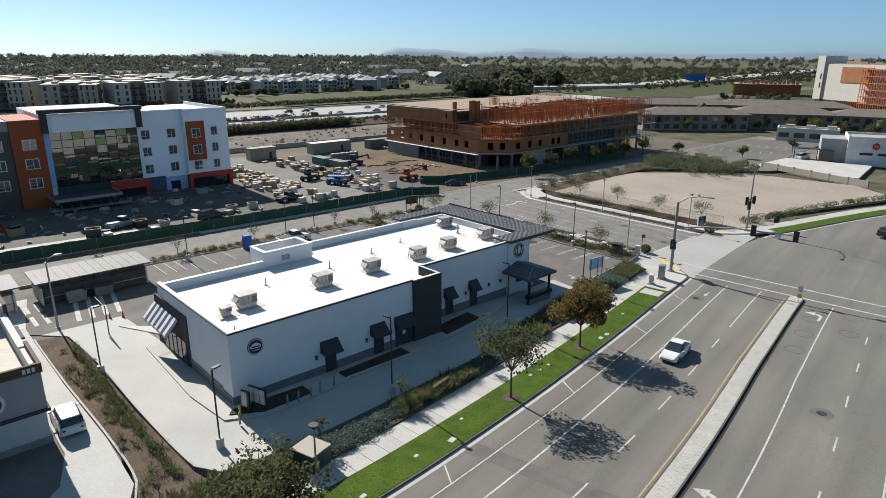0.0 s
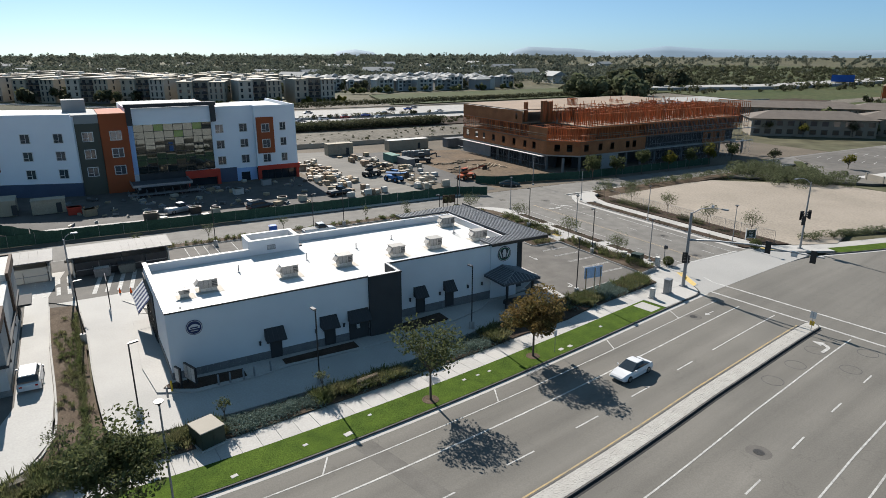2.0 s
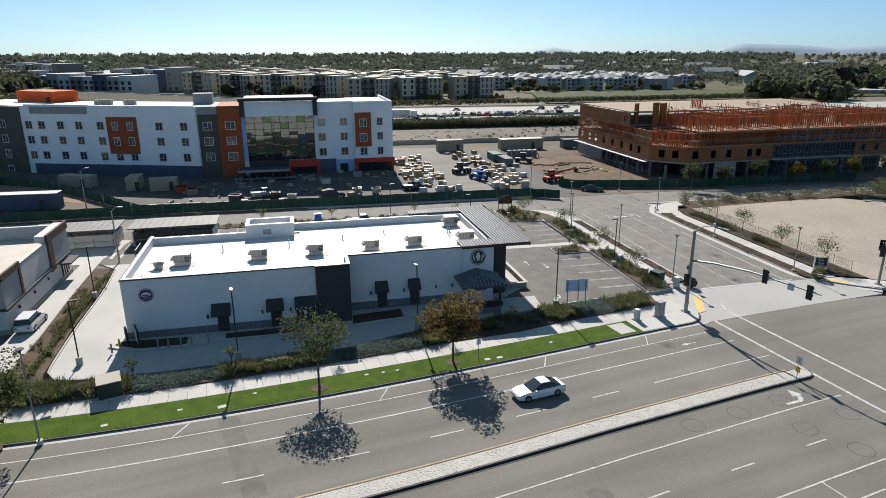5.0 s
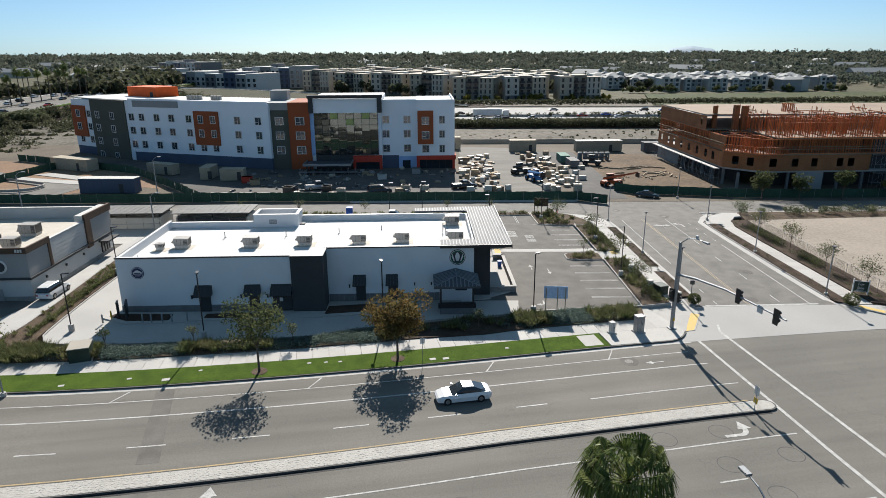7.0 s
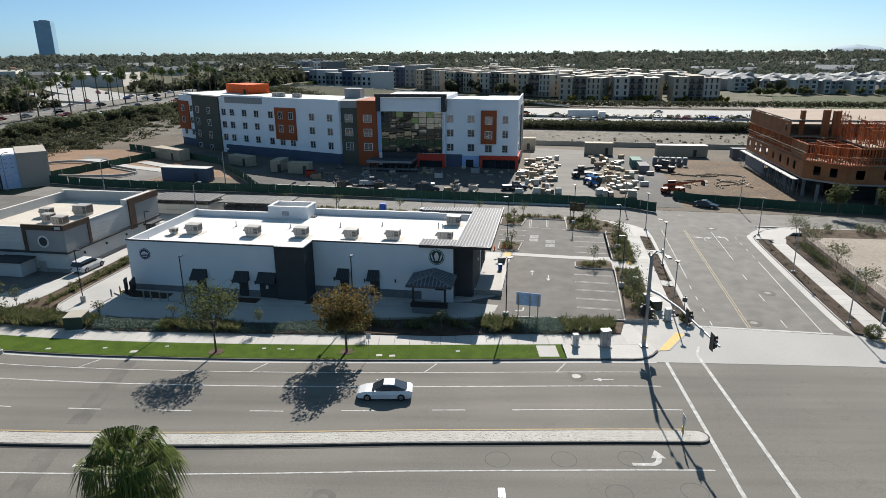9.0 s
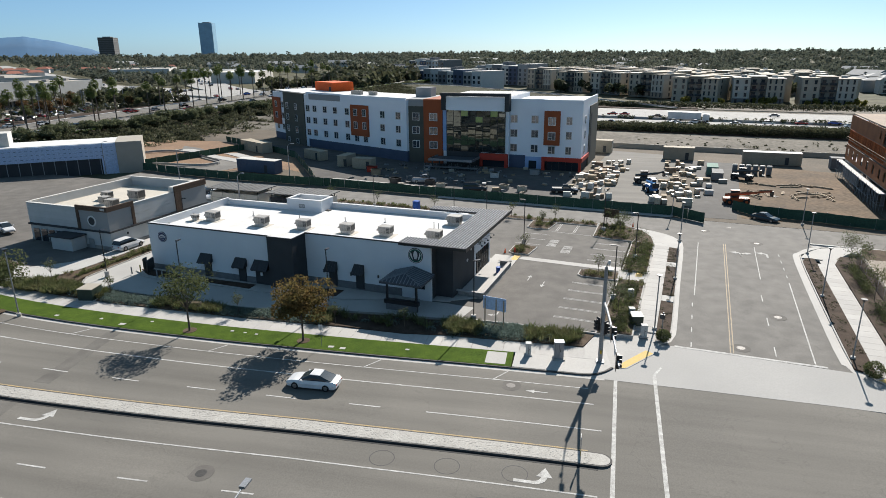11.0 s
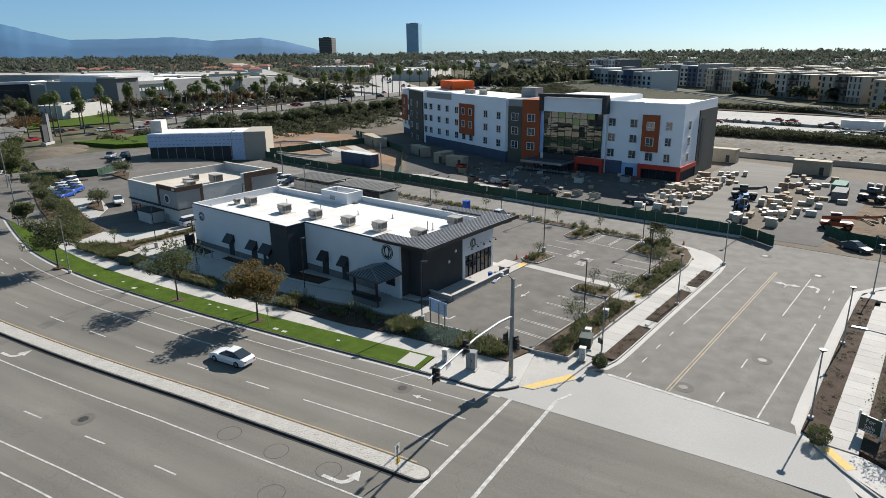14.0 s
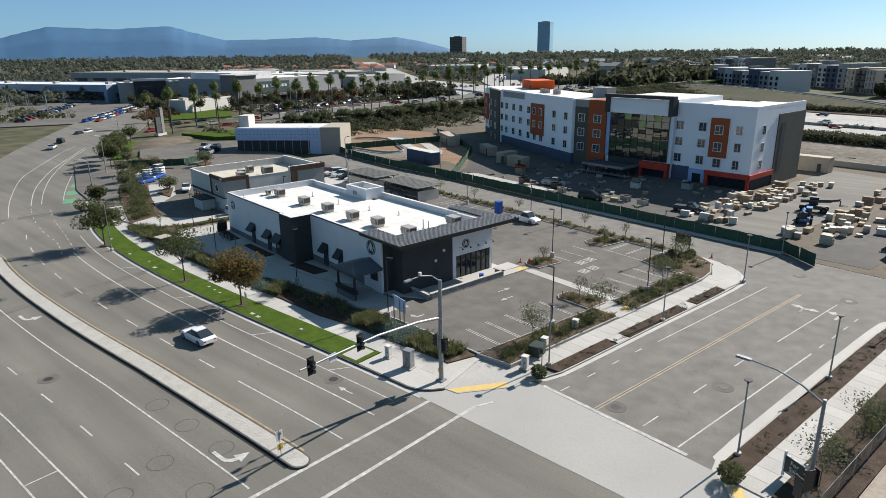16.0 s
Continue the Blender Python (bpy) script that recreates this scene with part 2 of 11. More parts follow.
LEAF_R = mat("russet leaves", (0.20, 0.125, 0.048), (0.14, 0.12, 0.042), scale=0.9, fine=5, bump=0.0, var=0.2, island=0.4)
LEAF_O = mat("olive leaves", (0.145, 0.16, 0.09), (0.11, 0.125, 0.065), scale=1.5, fine=6, bump=0.0, var=0.2, island=0.35)
LEAF_Y = mat("yellow green leaves", (0.19, 0.17, 0.03), (0.12, 0.12, 0.028), scale=1.0, fine=6, bump=0.0, var=0.2, island=0.35)
LEAF_D = mat("dark foliage", (0.075, 0.085, 0.045), (0.10, 0.10, 0.06), scale=0.08, fine=2, bump=0.2, var=0.25, island=0.45)
LEAF_B = mat("blue grey shrubs", (0.185, 0.24, 0.205), (0.13, 0.175, 0.145), scale=1.0, fine=6, bump=0.0, var=0.2, island=0.35)
TUFT = mat("grass tufts", (0.11, 0.14, 0.052), (0.19, 0.18, 0.088), scale=0.6, fine=5, bump=0.0, var=0.2, island=0.4)


def leafy(m, k=0.4):
    """Let daylight through the leaves."""
    t = m.node_tree
    b = t.nodes["Principled BSDF"]
    tr, mx = t.nodes.new("ShaderNodeBsdfTranslucent"), t.nodes.new("ShaderNodeMixShader")
    t.links.new(b.inputs["Base Color"].links[0].from_socket, tr.inputs["Color"])
    mx.inputs["Fac"].default_value = k
    t.links.new(b.outputs[0], mx.inputs[1])
    t.links.new(tr.outputs[0], mx.inputs[2])
    t.links.new(mx.outputs[0], t.nodes["Material Output"].inputs["Surface"])
    b.inputs["Specular IOR Level"].default_value = 0.15
    return m


PALMF = mat("palm fronds", (0.085, 0.125, 0.03), (0.15, 0.175, 0.05), scale=1.0, fine=5, rough=0.45, bump=0.0, var=0.25, island=0.3)
for m_ in (LEAF_G, LEAF_R, LEAF_O, LEAF_Y, LEAF_D, LEAF_B, TUFT, PALMF):
    leafy(m_)
TYRE = mat("tyre rubber", (0.015, 0.015, 0.015), rough=0.8)
CHROME = mat("alloy", (0.55, 0.55, 0.56), rough=0.3, metal=0.9, bump=0)
CAR_W = mat("white car paint", (0.78, 0.78, 0.78), rough=0.25, bump=0, var=0.02, spec=0.6)
CAR_K = mat("black car paint", (0.012, 0.013, 0.016), rough=0.2, bump=0, var=0.02, spec=0.6)
CAR_S = mat("silver car paint", (0.42, 0.43, 0.45), rough=0.28, metal=0.4, bump=0, var=0.02)
CAR_B = mat("blue car paint", (0.01, 0.08, 0.42), rough=0.25, bump=0, var=0.02, spec=0.6)
CAR_R = mat("red car paint", (0.40, 0.015, 0.015), rough=0.25, bump=0, var=0.02, spec=0.6)
CAR_G = mat("dark teal car paint", (0.015, 0.035, 0.045), rough=0.2, bump=0, var=0.02, spec=0.6)
LAMP_R = mat("red lens", (0.4, 0.01, 0.01), rough=0.2, bump=0)
LAMP_W = mat("clear lens", (0.7, 0.7, 0.68), rough=0.15, bump=0)
BLUEPL = mat("blue plastic", (0.015, 0.11, 0.46), (0.012, 0.09, 0.40), rough=0.5, bump=0.02)
YELLOWP = mat("yellow paint", (0.72, 0.46, 0.03), rough=0.5, bump=0.02)
REDMACH = mat("red orange machine paint", (0.50, 0.09, 0.02), rough=0.45, bump=0.02)
BLUEMACH = mat("blue machine paint", (0.04, 0.20, 0.50), rough=0.45, bump=0.02)
WRAP = mat("white shrink wrap", (0.54, 0.48, 0.39), (0.42, 0.36, 0.28), scale=1.5, fine=6, bump=0.2, rough=0.5, obrand=0.25)
CRATE = mat("pallet timber", (0.42, 0.32, 0.21), (0.34, 0.26, 0.17), scale=1.5, fine=8, bump=0.1, obrand=0.25)
TAN = mat("tan container steel", (0.42, 0.36, 0.27), (0.37, 0.315, 0.235), scale=0.8, fine=8, bump=0.05)
TEALG = mat("pale green container steel", (0.13, 0.25, 0.20), (0.11, 0.21, 0.17), scale=0.8, fine=8, bump=0.05)
WRAPBL = mat("blue white house wrap", (0.52, 0.62, 0.80), (0.46, 0.57, 0.77), scale=0.8, fine=4, bump=0.1)
# Leaf colour lifted paler and greyer so that it holds the distance haze.
LEAF_F = mat("far foliage in haze tones", (0.105, 0.125, 0.095), (0.14, 0.145, 0.11), scale=0.008, fine=0.1, bump=0.0, var=0.2, island=0.12, rough=1.0, spec=0.0)
LEAF_RU = mat("reddish shrub leaves", (0.15, 0.075, 0.04), (0.12, 0.10, 0.04), scale=0.4, fine=3, bump=0.0, var=0.25, island=0.4)
leafy(LEAF_F, 0.4)
leafy(LEAF_RU)
SOIL_LIGHT = mat("churned brown earth", (0.19, 0.135, 0.09), (0.12, 0.092, 0.066), scale=0.12, fine=1.5, bump=0.5, var=0.25, spec=0.05)
DIRT_RED = mat("orange brown fresh dirt", (0.31, 0.205, 0.135), (0.24, 0.165, 0.115), scale=0.15, fine=2.0, bump=0.4, var=0.18, spec=0.05)
# Blue base colour holds the distance haze over the mountains.
MOUNT = mat("mountains in haze blue", (0.035, 0.12, 0.235), (0.03, 0.105, 0.205), scale=0.002, fine=0.01, bump=0.0, var=0.06)
TILE_R = mat("terracotta roofs", (0.33, 0.12, 0.075), (0.27, 0.10, 0.065), scale=0.2, fine=3)
ROOFBR = mat("brown shingle", (0.17, 0.14, 0.115), (0.135, 0.11, 0.09), scale=0.4, fine=5, bump=0.2)


# ---- building helpers ----
def gz(y):
    """The site falls gently towards +y."""
    return 0.008 * (72 - min(max(y, -150), 260))


def bx(bm, x0, x1, y0, y1, z0, z1, m=None):
    """A box between two corners, optionally moved by the matrix m."""
    vs = [bm.verts.new((x, y, z)) for z in (z0, z1) for x, y in ((x0, y0), (x1, y0), (x1, y1), (x0, y1))]
    for f in ((3, 2, 1, 0), (4, 5, 6, 7), (0, 1, 5, 4), (1, 2, 6, 5), (2, 3, 7, 6), (3, 0, 4, 7)):
        bm.faces.new([vs[i] for i in f])
    if m is not None:
        bmesh.ops.transform(bm, matrix=m, verts=vs)
    return vs


def prism(bm, poly, z0, z1, ground=False):
    """An upright prism over a plan polygon; ground=True lets it follow the site's fall."""
    area = sum(a[0] * b[1] - b[0] * a[1] for a, b in zip(poly, poly[1:] + poly[:1]))
    if area < 0:
        poly = poly[::-1]
    g = gz if ground else (lambda y: 0.0)
    lo = [bm.verts.new((x, y, z0 + g(y))) for x, y in poly]
    hi = [bm.verts.new((x, y, z1 + g(y))) for x, y in poly]
    bm.faces.new(lo[::-1])
    bm.faces.new(hi)
    n = len(poly)
    for i in range(n):
        bm.faces.new((lo[i], lo[(i + 1) % n], hi[(i + 1) % n], hi[i]))
    return lo + hi


def tube(bm, pts, radii, sides=8, cap=True):
    """A round bar through points, with a radius for each."""
    if isinstance(radii, (int, float)):
        radii = [radii] * len(pts)
    pts = [Vector(p) for p in pts]
    rings = []
    for i, p in enumerate(pts):
        d = (pts[min(i + 1, len(pts) - 1)] - pts[max(i - 1, 0)]).normalized()
        a = d.cross(Vector((0, 0, 1)) if abs(d.z) < 0.9 else Vector((1, 0, 0))).normalized()
        b = d.cross(a)
        rings.append([bm.verts.new(p + radii[i] * (math.cos(k) * a + math.sin(k) * b)) for k in (2 * math.pi * j / sides for j in range(sides))])
    for r, s in zip(rings, rings[1:]):
        for j in range(sides):
            bm.faces.new((r[j], r[(j + 1) % sides], s[(j + 1) % sides], s[j]))
    if cap:
        bm.faces.new(rings[0][::-1]), bm.faces.new(rings[-1])


def disc(bm, c, r, z0, z1, sides=20):
    prism(bm, [(c[0] + r * math.cos(2 * math.pi * k / sides), c[1] + r * math.sin(2 * math.pi * k / sides)) for k in range(sides)], z0, z1)


def mesh_of(name, bm, material, bevel=0.0):
    if bevel:
        bmesh.ops.bevel(bm, geom=bm.edges[:], offset=bevel, segments=2, affect="EDGES", clamp_overlap=True)
    bmesh.ops.recalc_face_normals(bm, faces=bm.faces[:])
    me = bpy.data.meshes.new(name)
    bm.to_mesh(me)
    bm.free()
    me.materials.append(material)
    return me


def part(name, bm, material, parent=None, label="", bevel=0.0, m=None):
    ob = new(name, mesh_of(name, bm, material, bevel))
    if parent is not None:
        ob.parent = parent
    if m is not None:
        ob.matrix_local = m
    return tagged(ob, label)


def thing(name, label, category, x=0.0, y=0.0, z=0.0, turn=0.0, group="", kind=""):
    """An empty at the base of a thing, on the ground at (x, y) and z above it."""
    ob = new(name)
    ob.empty_display_size = 0.3
    ob.matrix_basis = pose(x, y, z + gz(y), 0, 0, turn)
    return tagged(ob, label, category, group, kind)


def B():
    return bmesh.new()


def box_part(name, x0, x1, y0, y1, z0, z1, material, parent, label="", bevel=0.0, m=None):
    b = B()
    bx(b, x0, x1, y0, y1, z0, z1)
    return part(name, b, material, parent, label, bevel, m)


AX, AY, ATURN = -43.7, 25.4, 81.6
UA = (math.sin(radians(8.4)), math.cos(radians(8.4)))


def W(u, v):
    """Plan place from the shop block's own axes: u along its front, v to its back."""
    return (AX + UA[0] * u - UA[1] * v, AY + UA[1] * u + UA[0] * v)


# ---- the ground, roads and pavements ----
def spline(pts, step=2.0):
    """Points about step apart on a smooth curve through pts."""
    out = []
    for i in range(len(pts) - 1):
        p = [Vector(pts[min(max(i + k, 0), len(pts) - 1)]) for k in (-1, 0, 1, 2)]
        n = max(1, int((p[2] - p[1]).length / step))
        for j in range(n):
            t = j / n
            out.append(0.5 * (2 * p[1] + (p[2] - p[0]) * t + (2 * p[0] - 5 * p[1] + 4 * p[2] - p[3]) * t * t + (3 * p[1] - p[0] - 3 * p[2] + p[3]) * t ** 3))
    out.append(Vector(pts[-1]))
    return out


MAIN = spline([(-150, -215), (-88, -113), (-73, -88), (-56, -56), (-40.5, -25), (-31.2, -0.4), (-28.0, 12), (-26.2, 26), (-25.5, 43), (-25.6, 60),
               (-26.2, 84), (-25.8, 100), (-24.3, 113), (-19.8, 124), (-10.2, 147), (0, 165), (22, 195), (60, 235), (110, 280)])
M_NORM = []
for i in range(len(MAIN)):
    d = (MAIN[min(i + 1, len(MAIN) - 1)] - MAIN[max(i - 1, 0)]).normalized()
    M_NORM.append(Vector((d.y, -d.x)))


def road_line(d, y0, y1):
    """Points d metres out from the main road's kerb line, between two values of y; d < 0 is on the pavement side."""
    d = d if callable(d) else (lambda y, d=d: d)
    ys = [p.y for p in MAIN]

    def at(y):
        k = max(i for i in range(len(ys) - 1) if ys[i] <= y)
        t = (y - ys[k]) / (ys[k + 1] - ys[k])
        return MAIN[k].lerp(MAIN[k + 1], t) + d(y) * M_NORM[k].lerp(M_NORM[k + 1], t)
    return [at(y0)] + [p + d(p.y) * n for p, n in zip(MAIN, M_NORM) if y0 + 0.3 < p.y < y1 - 0.3] + [at(y1)]


def ribbon(bm, a, b, z0, z1):
    """A strip between two lines of as many points, with thickness, on the falling site."""
    cols = []
    for p, q in zip(a, b):
        cols.append([bm.verts.new((r[0], r[1], z + gz(r[1]))) for r, z in ((p, z0), (p, z1), (q, z1), (q, z0))])
    for c, e in zip(cols, cols[1:]):
        for i in range(4):
            bm.faces.new((c[i], c[(i + 1) % 4], e[(i + 1) % 4], e[i]))
    bm.faces.new(cols[0][::-1]), bm.faces.new(cols[-1])


def strip(bm, d0, d1, y0, y1, z0, z1):
    ribbon(bm, road_line(d0, y0, y1), road_line(d1, y0, y1), z0, z1)


def slab(name, poly, z0, z1, material, label="", uv=True, category="ground", kind="structure"):
    b = B()
    prism(b, [W(*p) for p in poly] if uv else poly, z0, z1, True)
    return tagged(part(name, b, material), label, category, "", kind)


def bar(bm, p, q, w, z):
    """A painted line from p to q in plan, of width w, lying at z."""
    p, q = Vector(p), Vector(q)
    d = (q - p).normalized()
    n = Vector((-d.y, d.x)) * w / 2
    prism(bm, [tuple(p + n), tuple(p - n), tuple(q - n), tuple(q + n)], z - 0.012, z, True)


def inset(poly, k):
    """A plan polygon drawn in by k."""
    area = sum(a[0] * b[1] - b[0] * a[1] for a, b in zip(poly, poly[1:] + poly[:1]))
    s = 1 if area > 0 else -1
    out = []
    n = len(poly)
    for i in range(n):
        p, c, q = (Vector(poly[(i + j) % n]) for j in (-1, 0, 1))
        a, b = (c - p).normalized(), (q - c).normalized()
        na, nb = Vector((-a.y, a.x)) * s, Vector((-b.y, b.x)) * s
        m = na + nb
        m = m / max(m.dot(na), 0.35) if m.length > 0.01 else na
        out.append(tuple(c + m * k))
    return out


def offset_line(line, k):
    line = [Vector(p) for p in line]
    out = []
    for i, p in enumerate(line):
        d = (line[min(i + 1, len(line) - 1)] - line[max(i - 1, 0)]).normalized()
        out.append(p + Vector((-d.y, d.x)) * k)
    return out


# far ground: one sheet to the horizon, low under the site
b = B()
xs = [-4600, -2500, -1400, -900, -600, -420, -300, -200, -120, -60, 0, 60, 120, 250, 600, 1500, 4600]
ys = [-4600, -2500, -1400, -800, -500, -320, -220, -150, -80, 0, 80, 160, 260, 340, 500, 800, 1400, 2500, 4600]
grid = [[b.verts.new((x, y, gz(y) - 0.5)) for y in ys] for x in xs]
for i in range(len(xs) - 1):
    for j in range(len(ys) - 1):
        b.faces.new((grid[i][j], grid[i + 1][j], grid[i + 1][j + 1], grid[i][j + 1]))
tagged(part("ground", b, GROUND), "dry olive and tan open ground reaching the horizon", "ground", "", "structure")

# roadways
b = B()
strip(b, 0.0, 30.0, -212, 278, -0.4, 0.0)
tagged(part("road", b, ASPHALT), "worn grey asphalt main road with several lanes", "road", "", "structure")
slab("road", [(63, -3.5), (68, 6), (68, 36), (58, 46.3), (-60, 46.3), (-60, 55.8), (240, 55.8), (240, 46.3), (94, 46.3), (84.5, 36), (84.5, 6), (89.5, -3.5)], -0.4, -0.004, ASPHALT_SIDE,
     "grey asphalt side street meeting a back street", category="road")
# concrete apron across the mouth of the side street
slab("pavement", [W(61.5, -2.6), W(66.2, 0.4), W(68.3, 0.9), W(84.6, 0.9), W(87.2, -1.0), (-24.9, 113.5), (-25.4, 105), (-25.7, 95), (-25.9, 86.3), (-26.1, 83.6), (-27.6, 83.6)], -0.3, 0.012,
     CONC_APRON, "pale concrete gutter apron across the side street's mouth", uv=False, category="road")

# kerbs and gutters of the main road
b = B()
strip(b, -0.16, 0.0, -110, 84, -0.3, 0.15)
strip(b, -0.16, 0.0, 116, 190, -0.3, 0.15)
tagged(part("kerb", b, KERB_D), "weathered grimy concrete kerb along the main road, face shade in its colour", "kerb", "", "structure")
b = B()
strip(b, 0.0, 0.5, -110, 86, -0.2, 0.008)
strip(b, 0.0, 0.5, 114, 190, -0.2, 0.008)
tagged(part("gutter", b, CONC), "pale concrete gutter pan beside the kerb", "gutter", "", "structure")

# lawn strip
b = B()
strip(b, -3.3, -0.16, -100, 77.2, -0.3, 0.17)
tagged(part("lawn", b, GRASS), "mown green lawn strip between kerb and pavement", "lawn", "", "structure")
b = B()
strip(b, -2.6, -0.16, 118.5, 185, -0.3, 0.17)
tagged(part("lawn", b, GRASS), "mown green lawn strip beside the curved road", "lawn", "", "structure")

# median: its line runs straighter than the kerb
def drift(d):
    return lambda y: d + min(max(0.0, 62 - y), 45) * 0.032 + max(0.0, 14 - y) * 0.2


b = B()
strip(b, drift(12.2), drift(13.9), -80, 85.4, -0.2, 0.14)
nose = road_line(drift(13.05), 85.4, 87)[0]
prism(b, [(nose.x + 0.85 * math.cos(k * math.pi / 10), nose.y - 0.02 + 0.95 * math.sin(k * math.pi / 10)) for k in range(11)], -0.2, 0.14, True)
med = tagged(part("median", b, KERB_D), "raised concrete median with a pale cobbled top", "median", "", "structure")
b = B()
rnd = random.Random(4)
strip(b, drift(12.34), drift(13.76), -80, 85.4, 0.05, 0.152)
prism(b, [(nose.x + 0.71 * math.cos(k * math.pi / 10), nose.y - 0.02 + 0.8 * math.sin(k * math.pi / 10)) for k in range(11)], 0.05, 0.15, True)
part("mortar", b, COBBLE, med, "pale mortar bed")
b = B()
e0, e1 = road_line(drift(12.36), -30, 84.8), road_line(drift(13.74), -30, 84.8)
for i in range(len(e0) - 1):
    n = max(1, int((e0[i + 1] - e0[i]).length / 0.24))
    along, over = e0[i + 1] - e0[i], e1[i] - e0[i]
    for k in range(n):
        for r in range(6):
            c = e0[i] + along * (k + rnd.random()) / n + over * (r + 0.2 + 0.6 * rnd.random()) / 6
            q, a0 = rnd.uniform(0.07, 0.12), rnd.uniform(0, 6.28)
            prism(b, [(c.x + q * rnd.uniform(0.8, 1.15) * math.cos(a0 + a), c.y + q * rnd.uniform(0.8, 1.15) * math.sin(a0 + a)) for a in (0, 1.26, 2.51, 3.77, 5.03)], 0.12, 0.158 + rnd.random() * 0.01, True)
tagged(part("cobbles", b, COBBLE, med, "rounded pale cobbles"), kind="stuff")
b = B()
strip(b, drift(11.85), drift(12.0), -80, 84.5, -0.02, 0.010)
tagged(part("line_yellow", b, PAINT_Y), "faded yellow edge line along the median", "road marking", "", "structure")
# Black strip puts in the median's cast shade, with tar at its foot.
b = B()
strip(b, drift(13.9), drift(14.25), -80, 85.3, -0.1, 0.006)
tagged(part("joint", b, MEDIAN_SHADE), "dark strip of tar and painted shade along the median's foot", "road seam", "", "structure")

# lane lines of the main road
b = B()
for d, y0, y1, w in ((2.35, 8, 84.5, 0.12), (5.0, 17, 85.0, 0.16)):
    strip(b, d - w / 2, d + w / 2, y0, y1, -0.02, 0.010)
for d, y0, y1, w in ((17.2, -90, 85.2, 0.14), (25.0, -90, 85.2, 0.14), (27.3, 30, 75.5, 0.14)):
    strip(b, drift(d - w / 2), drift(d + w / 2), y0, y1, -0.02, 0.010)
for k in range(9):
    y = 64.0 - 7.65 * k
    d = 8.95 + 0.014 * (66 - y)
    strip(b, d - 0.07, d + 0.07, y, y + 2.8, -0.02, 0.010)
for k in range(16):
    y = 75.0 - 7.9 * k
    strip(b, drift(21.5 - 0.07), drift(21.5 + 0.07), y, y + 2.3, -0.02, 0.010)
strip(b, 8.93, 9.07, 70.8, 85.6, -0.02, 0.010)
for y in (29.8, 46.6, 63.2, 75.8):
    bar(b, road_line(0.55, y, y + 1.2)[-1], road_line(2.3, y, y + 1.2)[0], 0.12, 0.011)
bar(b, road_line(25.1, 72, 74)[0], road_line(27.2, 72, 74)[0], 0.12, 0.011)


def curve_line(bm, pts, w, dash=0.0, gap=0.0):
    """A painted line along a smooth curve, whole or in dashes."""
    run, pl = 0.0, spline(pts, 1.0)
    for p, q in zip(pl, pl[1:]):
        if not dash or run % (dash + gap) < dash:
            bar(bm, p, q + (q - p).normalized() * 0.02, w, 0.011)
        run += (q - p).length


# the lanes spread where the road bends away
curve_line(b, [(-22.6, -15.9), (-27.3, -31.7), (-35.6, -54.0), (-43.0, -68.2), (-58.6, -93.7), (-66, -104)], 0.14)
curve_line(b, [(-28.4, -22.7), (-33.4, -37.1), (-39.6, -51.3), (-48.4, -68.1), (-66.7, -98.1)], 0.16)
curve_line(b, [(-30.3, -22.7), (-34.8, -35.4), (-42.7, -54.2), (-53.8, -75.6), (-66, -95)], 0.14)
curve_line(b, [(-33.5, -20.3), (-38.3, -33.0), (-48.1, -55.7)], 0.14)
curve_line(b, [(-20.7, 16.2), (-22.4, 9.0), (-23.3, -0.2), (-25.2, -10.8), (-27.6, -20.0)], 0.14, 1.0, 2.0)
curve_line(b, [(-22.8, 15.4), (-25.2, 4), (-27.4, -7), (-30.0, -17)], 0.14, 1.0, 2.0)
curve_line(b, [(-13.5, 13.0), (-16.5, -2), (-22.6, -15.9)], 0.12, 1.2, 3.0)
tagged(part("lane_lines", b, PAINT_W), "worn white lane lines and dashes on the main road", "road marking", "", "structure")
b = B()
for (p, q) in (((-26.0, 87.0), (-6.0, 86.1)), ((-6.0, 86.1), (4.0, 85.8)), ((-27.8, 90.6), (-6.0, 89.8)), ((-6.0, 89.8), (4.0, 89.4))):
    bar(b, p, q, 0.32, 0.013)
bar(b, (-27.8, 90.6), (-29.4, 91.4), 0.25, 0.024)
bar(b, W(68.4, 0.9), W(82.4, 1.2), 0.38, 0.026)
for u0, v0, u1, v1, w in ((70.2, 16.9, 70.6, 41.5, 0.12), (78.4, 26.2, 78.7, 41.8, 0.12), (81.4, 1.6, 81.8, 26.0, 0.14)):
    bar(b, W(u0, v0), W(u1, v1), w, 0.009)
for u, vs in ((70.0, (1.4, 5.3, 9.1, 13.0)), (78.0, (2.1, 10.1, 17.7)), (81.8, (28.0, 31.3, 34.6, 37.8))):
    for v in vs:
        bar(b, W(u, v), W(u, v + (2.2 if u == 78.0 else 1.2)), 0.12, 0.009)
tagged(part("crossing_lines", b, PAINT_W), "white crosswalk and stop lines at the crossing", "road marking", "", "structure")
b = B()
for k in (-0.14, 0.14):
    bar(b, W(73.9 + k, 1.3), W(74.45 + k, 42.0), 0.11, 0.010)
tagged(part("centre_line", b, mat("worn centre line paint", (0.44, 0.34, 0.22), (0.32, 0.27, 0.20), scale=1.5, fine=12, bump=0.0, var=0.2)), "double yellow centre line of the side street", "road marking", "", "structure")


